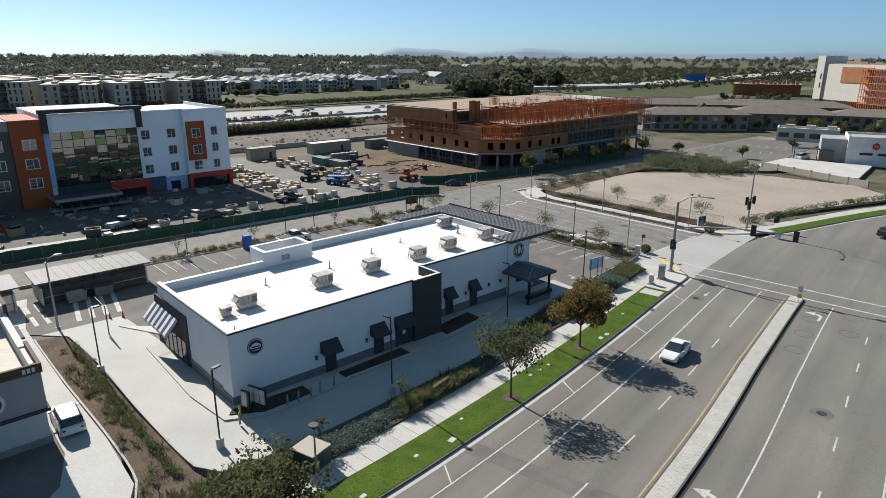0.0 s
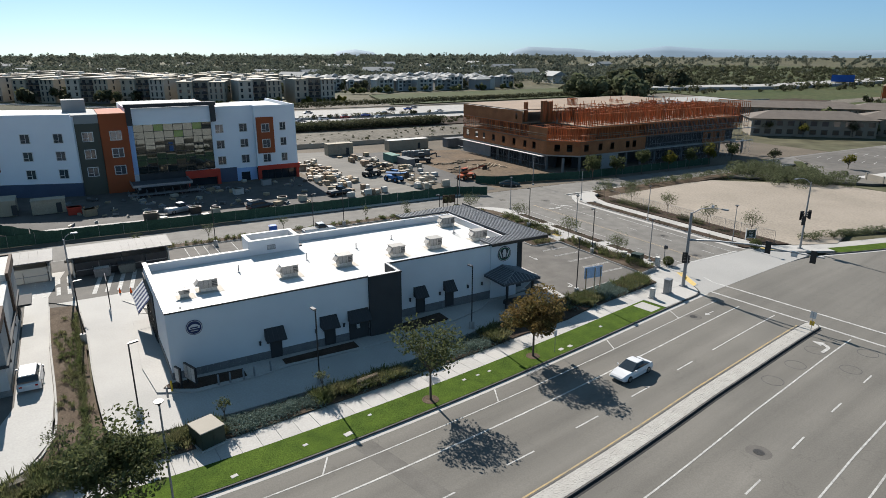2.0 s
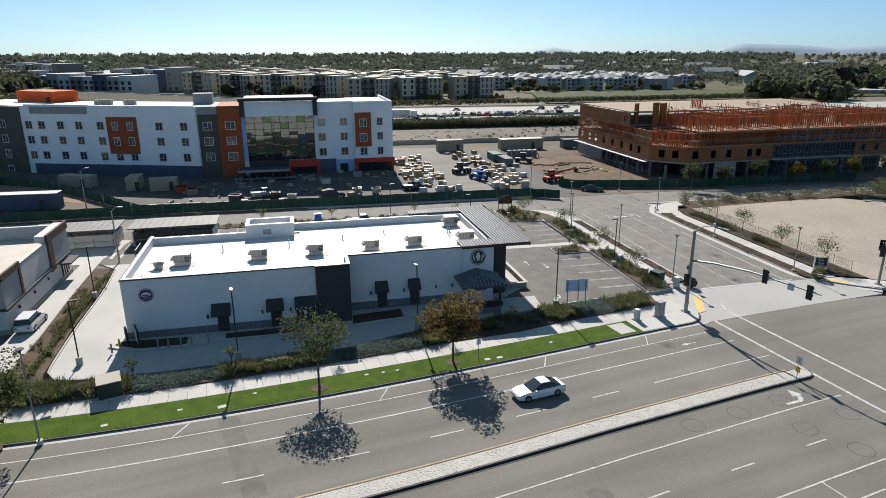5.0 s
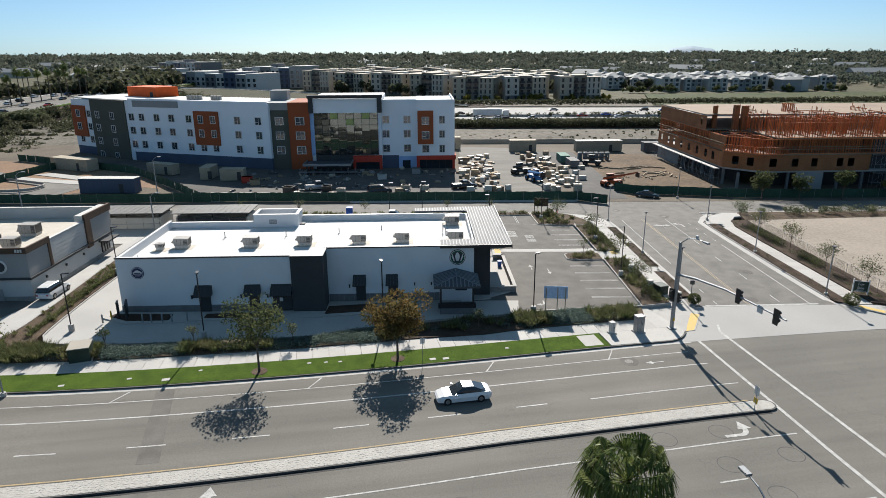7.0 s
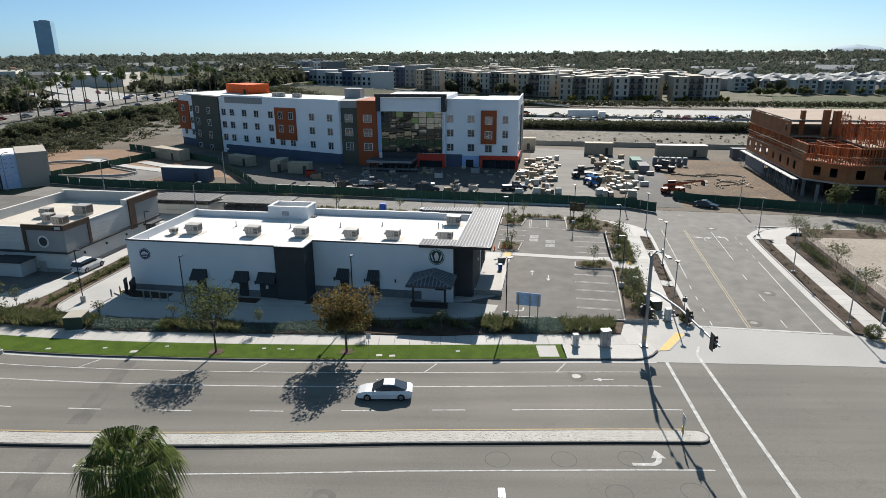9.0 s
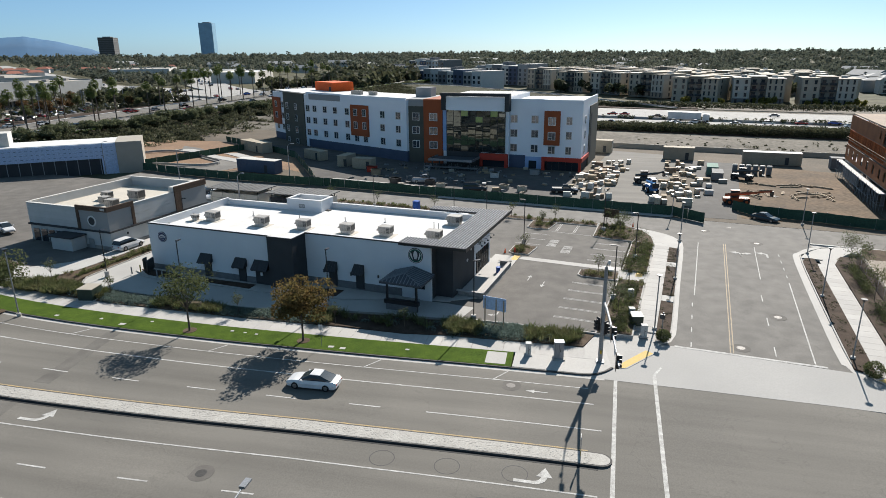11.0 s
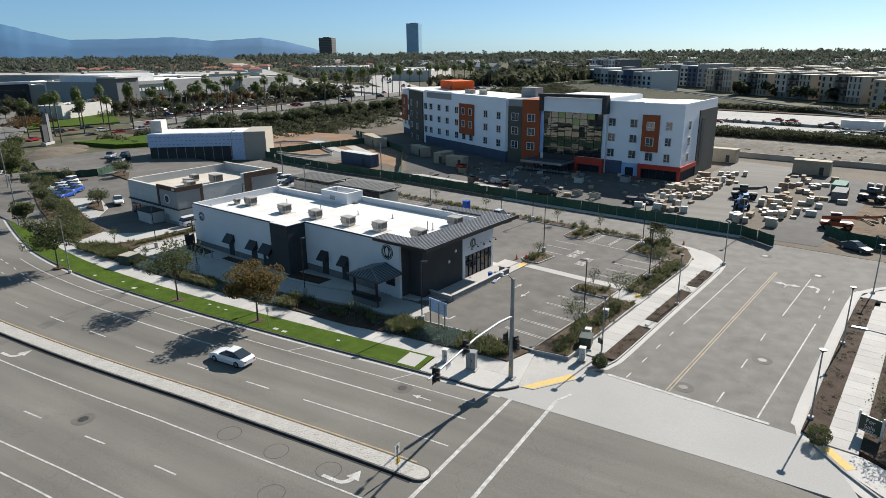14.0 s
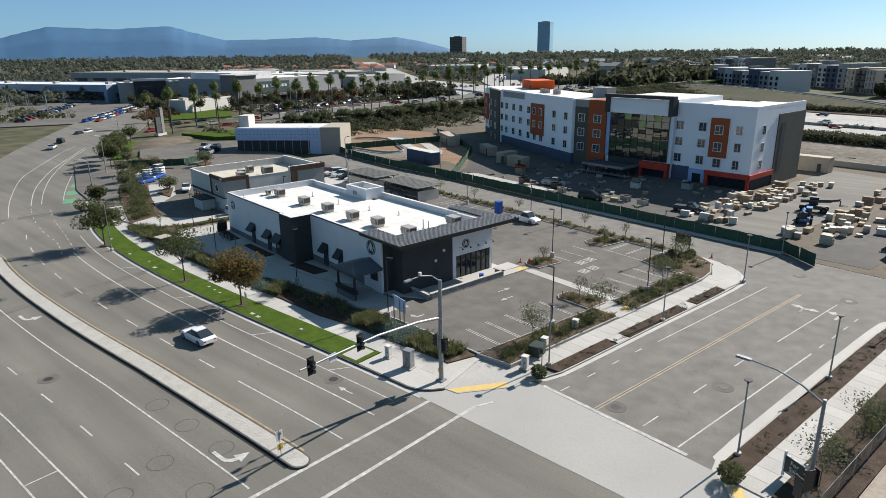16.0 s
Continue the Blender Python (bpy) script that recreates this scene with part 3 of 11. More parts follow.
def arrow(bm, x, y, turn, hook=0, size=1.0, z=0.013):
    """A painted lane arrow at (x, y), straight on or hooked to one side."""
    m = Matrix.Rotation(radians(turn), 2)

    def P(pts):
        prism(bm, [tuple(Vector((x, y)) + m @ (Vector(p) * size)) for p in pts], z - 0.012, z, True)
    if not hook:
        P([(-0.08, -1.4), (0.08, -1.4), (0.08, 0.3), (-0.08, 0.3)])
        P([(-0.42, 0.3), (0.42, 0.3), (0.0, 1.4)])
    else:
        h = hook
        P([(-0.13, -1.3), (0.13, -1.3), (0.13, -0.2), (-0.13, -0.2)])
        arc = [(0.62 * (1 - math.cos(a)) * h, -0.2 + 0.62 * math.sin(a), math.sin(a) * 0.03 + 0.14, a) for a in (math.pi / 2 * k / 6 for k in range(7))]
        for (x0, y0, w0, a0), (x1, y1, w1, a1) in zip(arc, arc[1:]):
            P([(x0 - h * w0 * math.cos(a0), y0 + w0 * math.sin(a0)), (x0 + h * w0 * math.cos(a0), y0 - w0 * math.sin(a0)), (x1 + h * w1 * math.cos(a1), y1 - w1 * math.sin(a1)), (x1 - h * w1 * math.cos(a1), y1 + w1 * math.sin(a1))])
        P([(0.60 * h, -0.05), (0.60 * h, 0.89), (1.45 * h, 0.42)])


b = B()
for x, y, turn, hook, size in ((-9.6, 81.0, 0, -1, 1.25), (-8.6, 39.6, 0, -1, 1.25), (-22.3, 80.0, 180, 0, 0.7), (-46.5, -40, -150, 1, 1.2)):
    arrow(b, x, y, turn, hook, size)
for u, v, turn, hook in ((76.6, 37.4, 81.6, 1), (76.6, 37.4, 81.6, -1), (80.2, 38.2, 81.6, -1)):
    x, y = W(u, v)
    arrow(b, x, y, turn, hook, 1.1, 0.010)
tagged(part("lane_arrows", b, PAINT_W), "worn white turn arrows painted on the road", "road marking", "", "structure")
b = B()
for y in (-22, -30, -38):
    strip(b, 2.5, 4.8, y, y + 4, -0.02, 0.011)
tagged(part("bike_lane", b, PAINT_G), "green painted bicycle lane blocks", "road marking", "", "structure")

# darker trench patches and a smooth tar patch
b = B()
for y, w in ((33.2, 1.6), (-12, 2.2)):
    ribbon(b, [road_line(0.6, y, y + 5)[0], road_line(11.7, y + 1.5, y + 5)[0]], [road_line(0.6, y + w, y + 9)[0], road_line(11.7, y + 1.5 + w, y + 9)[0]], -0.02, 0.005)
    ribbon(b, [road_line(14.4, y + 1.5, y + 5)[0], road_line(29, y + 4, y + 9)[0]], [road_line(14.4, y + 1.5 + w, y + 9)[0], road_line(29, y + 4 + w, y + 19)[0]], -0.02, 0.005)
tagged(part("trench_patch", b, ASPHALT_OLD), "darker trench patch across the lanes", "road patch", "", "structure")


def manhole(x, y, r=0.42, ring=0.95):
    t = thing("manhole_cover", "dark cast iron cover in a paler paved ring", "manhole", x, y, 0, group="manhole covers")
    b = B()
    disc(b, (0, 0), ring, -0.03, 0.006, 28)
    part("collar", b, ASPHALT_LOT, t, "patched asphalt ring")
    b = B()
    disc(b, (0, 0), r, -0.03, 0.016, 24)
    c = part("cover", b, IRON, t)
    b = B()
    for k in range(5):
        bx(b, -r * 0.7, r * 0.7, -0.3 + k * 0.14, -0.26 + k * 0.14, 0.01, 0.024)
    part("ribs", b, IRON, c)


for x, y in ((-5.4, 57.1), (-8.5, 30.5), (-22.9, 77.6)):
    manhole(x, y)
for u, v in ((74.8, 2.9), (79.2, 13), (71.5, 49.0), (75.5, 52.6), (79.2, 44.0)):
    manhole(*W(u, v))
b = B()
for (x, y, r) in ((-10.0, 69.4, 0.95), (-10.1, 74.4, 0.95), (-10.3, 79.4, 0.95), (-6.3, 77.6, 0.95), (-6.6, 82.9, 0.95), (-2.6, 79.1, 0.95)):
    n = 26
    for k in range(n):
        a0, a1 = 2 * math.pi * k / n, 2 * math.pi * (k + 1) / n
        prism(b, [(x + q * math.cos(a), y + q * math.sin(a)) for q, a in ((r - 0.04, a0), (r + 0.02, a0), (r + 0.02, a1), (r - 0.04, a1))], -0.01, 0.005, True)
tagged(part("loop_cuts", b, TAR), "round sealed saw cuts of the signal's detector loops", "road seam", "", "structure")

# pavement of the main road, panel by panel
pav = tagged(new("pavement"), "pale concrete pavement with scored panels", "pavement", "", "structure")
ys_p = [-60 + 1.62 * k for k in range(90)]
for y in ys_p:
    bb = B()
    strip(bb, -5.75, -3.3, y + 0.01, y + 1.6, -0.2, 0.17 + random.uniform(-0.004, 0.004))
    part("panel", bb, CONC, pav)
# corner landing and its yellow tactile ramp
b = B()
prism(b, [(-29.45, 77.3), (-26.3, 77.3), (-26.38, 84.0), (-26.65, 85.1), (-27.35, 86.0), (-28.3, 86.7), W(61.0, -0.3), W(61.0, 2.4)][::1], -0.2, 0.165, True)
tagged(part("pavement", b, CONC), "pale concrete corner landing at the crossing", "pavement", "", "structure")
b = B()
ck = [Vector(p) for p in spline([(-26.2, 83.9), (-26.5, 85.1), (-27.25, 86.1), (-28.2, 86.85)], 0.4)]
ribbon(b, ck, offset_line([tuple(p) for p in ck], 0.16), -0.3, 0.16)
tagged(part("kerb", b, KERB_D), "dark rounded kerb at the corner landing", "kerb", "", "structure")
b = B()
prism(b, [W(61.0, -0.3), (-28.3, 86.7), (-28.45, 88.1), (-32.4, 91.1), W(66.4, 1.0), W(66.6, 3.2), W(64.2, 3.2), W(61.0, 2.4)], -0.2, 0.05, True)
tagged(part("pavement", b, CONC), "pale concrete kerb ramp", "pavement", "", "structure")
b = B()
prism(b, [(-28.35, 86.95), (-28.55, 88.0), (-32.3, 90.9), (-32.9, 90.2), (-30.2, 88.2)], 0.0, 0.058, True)
tagged(part("tactile_strip", b, TACTILE), "yellow truncated dome tactile strip on the ramp", "tactile paving", "", "structure")
# small covers in the lawn
for k, (y, d, w) in enumerate(((24.5, -0.9, 0.5), (30.2, -1.6, 0.4), (33.6, -1.0, 0.7), (36.4, -2.4, 0.35), (46.6, -2.3, 0.4), (48.2, -2.2, 0.35), (49.6, -2.1, 0.35), (58.6, -0.9, 0.6), (59.9, -0.8, 0.6), (66.5, -1.8, 0.4), (14.0, -1.2, 0.5), (4.0, -1.4, 0.5))):
    p = road_line(d, y, y + 1)[0]
    b = B()
    bx(b, -w / 2, w / 2, -w * 0.35, w * 0.35, -0.05, 0.03)
    o = part("lawn_cover", b, CONC, bevel=0.01)
    o.matrix_basis = pose(p.x, p.y, 0.165 + gz(p.y), 0, 0, 95)
    tagged(o, "small pale concrete cover set in the lawn", "utility cover", "lawn covers")
# lawn end pad with its cover
b = B()
strip(b, -3.0, -0.5, 74.6, 76.6, 0.1, 0.185)
tagged(part("utility_pad", b, CONC), "pale concrete utility pad set in the lawn", "utility pad", "", "structure")

# the shop block: lot, drive and beds
slab("parking_lot",  [(46, -1.0), (60.5, 0.3), (60.5, 44), (-10, 44), (-10, 28), (-1, 20), (0, 4)], -0.3, 0.30, ASPHALT_LOT, "dark asphalt parking lot", category="parking lot")
slab("lane", [(-9.0, 27), (-7.0, 25), (-6.4, 16), (-6.3, 4), (-5.8, -6), (-4.6, -7.9), (-2.0, -8.2), (4, -8.3), (13, -7.7), (22, -7.0), (26, -5.6), (32, -4.0), (37.7, -2.7), (42.4, -2.1), (45.5, -1.2),
              (46, 2.6), (42.6, 2.7), (0.5, 0.2), (0, 17), (-1, 27)], -0.2, 0.316, CONC_DRIVE, "pale concrete drive lane curving round the shop", category="drive lane")
slab("lane", [(-9.9, 30), (-9.8, 14), (-9.4, 2), (-9.6, -5), (-11.2, -8.5), (-14, -10.5), (-20, -11.8), (-32, -11.5), (-32, -6), (-17, -5.5), (-13.5, -2), (-12.3, 2), (-12.3, 28), (-30, 29), (-30, 40), (-8, 40)], -0.2, 0.31, CONC_DRIVE,
     "pale concrete drive lane beside the neighbouring restaurant", category="drive lane")
slab("parking_lot", [(-90, 46), (-8, 46), (-8, 30), (-7, 20), (-7.5, 8), (-11, -9.5), (-22, -13), (-55, -12), (-92, -5)], -0.5, 0.2, ASPHALT_LOT, "dark asphalt lot round the restaurant", category="parking lot")
slab("lane", [(-39, 0), (-44.4, -2.6), (-51.7, -9.4), (-56.5, -19.5), (-53, -23.5), (-47, -19), (-43.5, -11), (-38, -6)], -0.2, 0.30, CONC_DRIVE, "pale concrete apron beside the restaurant", uv=False, category="drive lane")
for poly in ([(-49.4, -13), (-49.6, -7.5), (-52, -11.5), (-54.6, -16), (-53, -16.8)], [(-71, -31), (-77, -39), (-77.5, -44), (-73, -40)], [(-61, -44.5), (-65, -42), (-66.5, -39.5), (-62.5, -41.5)]):
    slab("parking_island", poly, -0.1, 0.42, SOIL, "mulched island with a bushy tree", uv=False, category="parking island")
slab("planting_bed", [tuple(p) for p in road_line(-5.8, -64, 6)] + [tuple(p) for p in road_line(-11.5, -64, 2)][::-1], -0.3, 0.36, SOIL, "brown planted bed between pavement and lot", uv=False, category="planting bed")
# front landscape bed between pavement and drive
pts_in = [tuple(p) for p in road_line(-5.78, 12, 84)]
outer = [W(60.3, 0.1), W(52, -0.6), W(46, -1.4), W(42.4, -2.3), W(37.7, -2.9), W(32, -4.2), W(26, -5.8), W(22, -7.2), W(13, -7.9), W(4, -8.5), W(-2.0, -8.5), W(-6, -9.0), W(-11.5, -10)]
b = B()
prism(b, pts_in + outer, -0.3, 0.28, True)
tagged(part("planting_bed", b, SOIL), "brown mulched planting bed with grasses and shrubs", "planting bed", "", "structure")
b = B()
kl = [Vector(p) for p in (W(60.4, 0.3), W(52, -0.4), W(46, -1.2), W(42.4, -2.1), W(37.7, -2.7), W(32, -4.0), W(26, -5.6), W(22, -7.0), W(13, -7.7), W(4, -8.3), W(-2.0, -8.25), W(-4.6, -7.9), W(-5.8, -6.0), W(-6.3, 4), W(-6.4, 16), W(-7.0, 24.5))]
kl = [Vector(p) for p in spline([tuple(p) for p in kl], 1.5)]
nrm = []
for i in range(len(kl)):
    d = (kl[min(i + 1, len(kl) - 1)] - kl[max(i - 1, 0)]).normalized()
    nrm.append(Vector((-d.y, d.x)))
ribbon(b, kl, [p - n * 0.16 for p, n in zip(kl, nrm)], 0.0, 0.44)
tagged(part("kerb", b, KERB), "pale concrete kerb round the drive lane", "kerb", "", "structure")
slab("planting_bed", [(29, -5.4), (32, -4.4), (37.7, -3.1), (42.4, -2.5), (46, -1.8), (46.5, -5.2), (41, -6.7), (34.8, -7.4), (29, -7.8)], 0.0, 0.302, SOIL_DARK, "dark bark mulch in the front bed", category="planting bed")
# bed between the two drive lanes
slab("planting_bed", [(-9.8, 25.6), (-7.2, 25), (-6.6, 16.7), (-6.5, 3.8), (-6.0, -6.5), (-5.4, -9.2), (-10.4, -8.8), (-9.4, -5), (-9.2, 2), (-9.6, 13.6)], -0.2, 0.40, SOIL, "mulched bed with grass tufts between two lanes", category="planting bed")
b = B()
ok = [tuple(p) for p in spline([W(*p) for p in ((-9.9, 26), (-9.75, 14), (-9.35, 2), (-9.5, -5), (-11.0, -8.6))], 1.5)]
ribbon(b, ok, offset_line(ok, 0.16), 0.0, 0.45)
tagged(part("kerb", b, KERB), "pale concrete kerb of the lane beside the restaurant", "kerb", "", "structure")
# raised walk round the shop's front and side
slab("pavement", [(-1.8, 16.5), (-2.2, 4), (-1.6, -1.6), (1.5, -3.2), (7, -3.0), (10, -2.4), (17, -2.4), (23, -1.9), (30, -0.8), (34, 0.5), (36, 2.0), (42.7, 3.2), (42.7, 4.6), (0, 0.5), (0, 16.5)], 0.1, 0.45, CONC,
     "raised concrete walk along the shop's front", category="pavement")
slab("planting_bed", [(-1.0, -1.2), (1.5, -2.6), (6, -2.5), (6, -0.9), (-0.5, -0.6)], 0.2, 0.52, SOIL_DARK, "dark mulch bed behind the order boards", category="planting bed")
slab("planting_bed", [(9.8, -2.0), (17.4, -2.0), (17.4, -0.6), (9.8, -0.9)], 0.2, 0.52, SOIL_DARK, "dark mulch bed at the shop's foot", category="planting bed")
slab("planting_bed", [(23.2, -1.2), (29, -0.4), (29, 1.7), (23.4, 1.0)], 0.2, 0.52, SOIL_DARK, "dark mulch bed at the shop's foot", category="planting bed")
slab("patio", [(42.5, 3.5), (46.2, 6.0), (46.2, 23.0), (42.5, 23.0)], 0.1, 0.42, CONC, "pale concrete patio beside the shop's glass front", category="patio")
slab("pavement", [(46.2, 22.2), (55.4, 22.0), (60.6, 22.0), (60.6, 23.6), (55.4, 23.4), (46.2, 23.6)], 0.1, 0.318, CONC, "pale concrete walk across the parking lot", category="pavement")
slab("pavement", [(-2.2, 24), (1, 18), (43, 18.2), (43, 21), (2, 20.4)], 0.1, 0.40, CONC, "pale concrete walk behind the shop", category="pavement")


def island(poly, label="mulched parking lot island with low plants", soil=SOIL, top=0.5):
    pw = [W(*p) for p in poly]
    b = B()
    prism(b, pw, 0.0, top - 0.05, True)
    k = tagged(part("parking_island", b, KERB), label, "parking island", "", "structure")
    b = B()
    prism(b, inset(pw, 0.17), 0.1, top, True)
    part("soil", b, soil, k, "brown mulch")
    return k


island([(55.4, 18.4), (56.0, 17.8), (60.7, 17.8), (60.7, 20.9), (56.0, 20.9), (55.4, 20.3)])
island([(54.6, 37.6), (58, 36.8), (61, 36.8), (62, 44), (54.4, 44)])
island([(44.0, 25.0), (45, 24.2), (47.2, 24.4), (47.6, 28.6), (45, 29.2), (44, 28.4)])
island([(43.2, 39.6), (44.2, 38.8), (47, 39.0), (47.6, 43.8), (43.2, 44)])
island([(60.3, 0.2), (64.2, 1.0), (64.2, 18.5), (60.7, 18.5)], "mulched bed between lot and pavement")
island([(60.8, 22.3), (64.2, 22.3), (64.2, 36.9), (60.8, 36.9)], "mulched bed between lot and pavement")
island([(61, 36.9), (64.2, 36.9), (63.6, 40.5), (61.8, 44.0), (59, 45.8), (54.5, 45.9), (54.5, 44.0), (61, 44.0)], "mulched corner bed with shrubs")
island([(-6, 44), (43.2, 44), (54.4, 44), (54.4, 46.0), (-6, 46.0)], "narrow bed of low shrubs beside the back street")
slab("pavement", [(60.4, 18.4), (64.25, 18.4), (64.25, 22.4), (60.4, 22.4)], -0.3, 0.30, CONC, "pale concrete ramp from lot to pavement", category="pavement")
slab("tactile_strip", [(62.7, 20.6), (63.6, 20.6), (63.6, 22.2), (62.7, 22.2)], 0.0, 0.312, TACTILE, "yellow tactile strip on the ramp", category="tactile paving")
slab("tactile_strip", [(45.3, 21.3), (46.2, 21.3), (46.2, 23.4), (45.3, 23.4)], 0.0, 0.425, TACTILE, "yellow tactile strip at the patio's edge", category="tactile paving")
slab("ground_fill", [(52, 43.5), (60.4, 43.5), (64.2, 40), (66.4, 34), (66.4, 40), (63, 45.9), (52, 46.2)], -0.5, 0.12, SOIL, "brown soil at the block's corner", category="planting bed")
# stall lines
b = B()
for v in (3.5, 6.4, 9.4, 12.4, 15.3):
    for k in (-0.14, 0.14):
        bar(b, W(55.2, v + k), W(60.2, v + k), 0.09, 0.312)
for v in (25.4, 28.3, 31.2, 34.1):
    for k in (-0.14, 0.14):
        bar(b, W(55.6, v + k), W(60.4, v + k), 0.09, 0.312)
for u in (48.4, 51.3):
    for k in (-0.14, 0.14):
        bar(b, W(u + k, 38.8), W(u + k, 43.7), 0.09, 0.312)
bar(b, W(47.6, 38.4), W(54.5, 38.0), 0.10, 0.312)
for u in (2, 5, 8, 9.4, 10.8, 12.2, 15, 18, 21):
    bar(b, W(u, 38.4), W(u, 43.6), 0.1, 0.312)
for u in (-5, -3.6, -2.2, -0.8):
    bar(b, W(u, 28.5), W(u + 1.2, 36), 0.5, 0.322)
for u in (-11.5, -10.3, -8.8, -7.6):
    bar(b, W(u, 30), W(u, 33.2), 0.45, 0.322)
    bar(b, W(u, 34.5), W(u, 37.5), 0.45, 0.322)
for u, v, turn in ((49.6, 15, 81.6), (51.8, 13.2, -98.4)):
    arrow(b, *W(u, v), turn, 0, 0.75, 0.313)
for u, v in ((48.6, 30.2), (48.6, 32.2), (51.2, 27.6), (51.2, 29.6)):
    for k in range(4):
        bar(b, W(u, v + 0.42 * k), W(u + 1.4, v + 0.42 * k), 0.2, 0.312)
for v in (25.2, 28.2, 31.2):
    bar(b, W(43.6, v + 5), W(47.8, v + 5), 0.1, 0.312)
arrow(b, *W(49.0, 1.6), -98.4, 1, 0.7, 0.313)
tagged(part("stall_lines", b, PAINT_W), "white stall lines and arrows of the parking lot", "road marking", "", "structure")

# side street kerbs, planting strips and pavements
sk = [W(66.4, 0.8), W(67.6, 2.0), W(68.0, 4), W(68.0, 20), W(68.0, 38), W(67.3, 41.5), W(65.2, 44.3), W(61.5, 46.0), W(56, 46.3), W(40, 46.3), W(0, 46.3), W(-40, 46.3)]
sk = [tuple(p) for p in spline(sk, 1.5)]


b = B()
ribbon(b, sk, offset_line(sk, 0.16), -0.2, 0.15)
tagged(part("kerb", b, KERB), "concrete kerb of the side street", "kerb", "", "structure")
b = B()
ribbon(b, sk, offset_line(sk, -0.45), -0.2, 0.006)
tagged(part("gutter", b, CONC), "pale concrete gutter of the side street", "gutter", "", "structure")
sp = tagged(new("pavement"), "pale scored concrete pavement of the side street", "pavement", "", "structure")
v = 3.2
while v < 40:
    bb = B()
    c = max(0.0, v - 36) * 0.35
    prism(bb, [W(64.2 - c, v + 0.01), W(66.4 - c, v + 0.01), W(66.4 - c, v + 1.58), W(64.2 - c, v + 1.58)], -0.2, 0.165, True)
    part("panel", bb, CONC, sp)
    v += 1.6
slab("pavement", [(66.4, 35), (68, 35), (68.0, 38), (67.3, 41.5), (65.2, 44.3), (61.5, 46.0), (59, 46.1), (62.0, 43.8), (63.8, 40.5), (64.5, 36)], -0.2, 0.155, CONC, "pale concrete corner pavement", category="pavement")
for v0, v1 in ((3.6, 13.2), (15.2, 27), (29, 36.5)):
    slab("planting_bed", [(66.42, v0), (67.83, v0 + 0.2), (67.83, v1 - 0.4), (66.42, v1)], -0.1, 0.2, SOIL_DARK, "dark planting strip beside the kerb", category="planting bed")
for v0, v1 in ((13.2, 15.2), (27, 29)):
    slab("pavement", [(66.42, v0), (67.83, v0), (67.83, v1), (66.42, v1)], -0.1, 0.16, CONC, "concrete step-out across the strip", category="pavement")
# the opposite side of the side street
nk = [W(91, -4.6), W(88, -2.2), W(86, -0.2), W(84.9, 2.6), W(84.5, 6), W(84.5, 36), W(85.3, 40.5), W(87.6, 44), W(91, 45.9), W(100, 46.3), W(240, 46.3)]
nk = [tuple(p) for p in spline(nk, 1.5)]
b = B()
ribbon(b, nk, offset_line(nk, -0.16), -0.2, 0.15)
tagged(part("kerb", b, KERB), "concrete kerb of the side street's north side", "kerb", "", "structure")
b = B()
ribbon(b, nk, offset_line(nk, 0.9), -0.2, 0.006)
tagged(part("gutter", b, CONC), "pale concrete gutter of the north side", "gutter", "", "structure")
slab("planting_bed", [(84.66, 1.6), (86.4, 0.6), (86.4, 38), (85.2, 38), (84.66, 36)], -0.1, 0.2, SOIL_DARK, "dark planting strip beside the kerb", category="planting bed")
np_ = tagged(new("pavement"), "pale scored concrete pavement beside the empty lot", "pavement", "", "structure")
v = 0.6
while v < 38:
    bb = B()
    c = max(0.0, v - 34) * 0.3
    prism(bb, [W(86.4 + c, v + 0.01), W(88.7 + c, v + 0.01), W(88.7 + c, v + 1.58), W(86.4 + c, v + 1.58)], -0.2, 0.165, True)
    part("panel", bb, CONC, np_)
    v += 1.6
slab("pavement", [(86.4, 0.4), (86.0, -0.2), (88.2, -2.3), (92.5, -5.0), (97, -7.5), (99, -5.5), (93, -1.5), (89, 0.4)], -0.2, 0.15, CONC, "pale concrete corner with a ramp", category="pavement")
slab("tactile_strip", [(86.3, -0.15), (88.2, -2.1), (88.8, -1.6), (86.9, 0.35)], 0.0, 0.165, TACTILE, "yellow tactile strip on the ramp", category="tactile paving")
slab("pavement", [(86.4, 38), (88.7, 38), (92, 43), (100, 44), (100, 46.2), (91, 45.8), (87.7, 43.8), (85.4, 40.3), (84.7, 38)], -0.2, 0.152, CONC, "pale concrete corner pavement", category="pavement")
b = B()
strip(b, -4.9, -2.6, 117, 185, -0.2, 0.16)
tagged(part("pavement", b, CONC), "pale concrete pavement along the curving road", "pavement", "", "structure")
slab("planting_bed", [(88.72, 1.0), (92.5, -1.0), (92.8, 40), (90, 40), (88.72, 36)], -0.2, 0.3, SOIL_DARK, "dark mulched bed with young trees", category="planting bed")
slab("empty_lot", [W(92.6, -1.5), W(100, -4.5), (-26.5, 133), (-17, 152), (-10, 166), (-19, 177), (-45, 177), (-66, 159), W(120, 42), W(92.6, 40)], -0.3, 0.22, DIRT_LOT,
     "bare pale sandy empty lot", uv=False, category="dirt lot")
slab("planting_bed", [(92.6, 40.02), (120, 42), (150, 44), (150, 46.2), (94, 46.0)], -0.2, 0.24, SOIL, "weedy bed beside the back street", category="planting bed")
slab("parking_lot", [W(137, 44), (-62, 190), (-62, 246), (-34, 246), (-30, 205), (-40, 186), (-52, 178)], -0.3, 0.16, ASPHALT, "grey asphalt parking lot beyond the thicket", uv=False, category="parking lot")

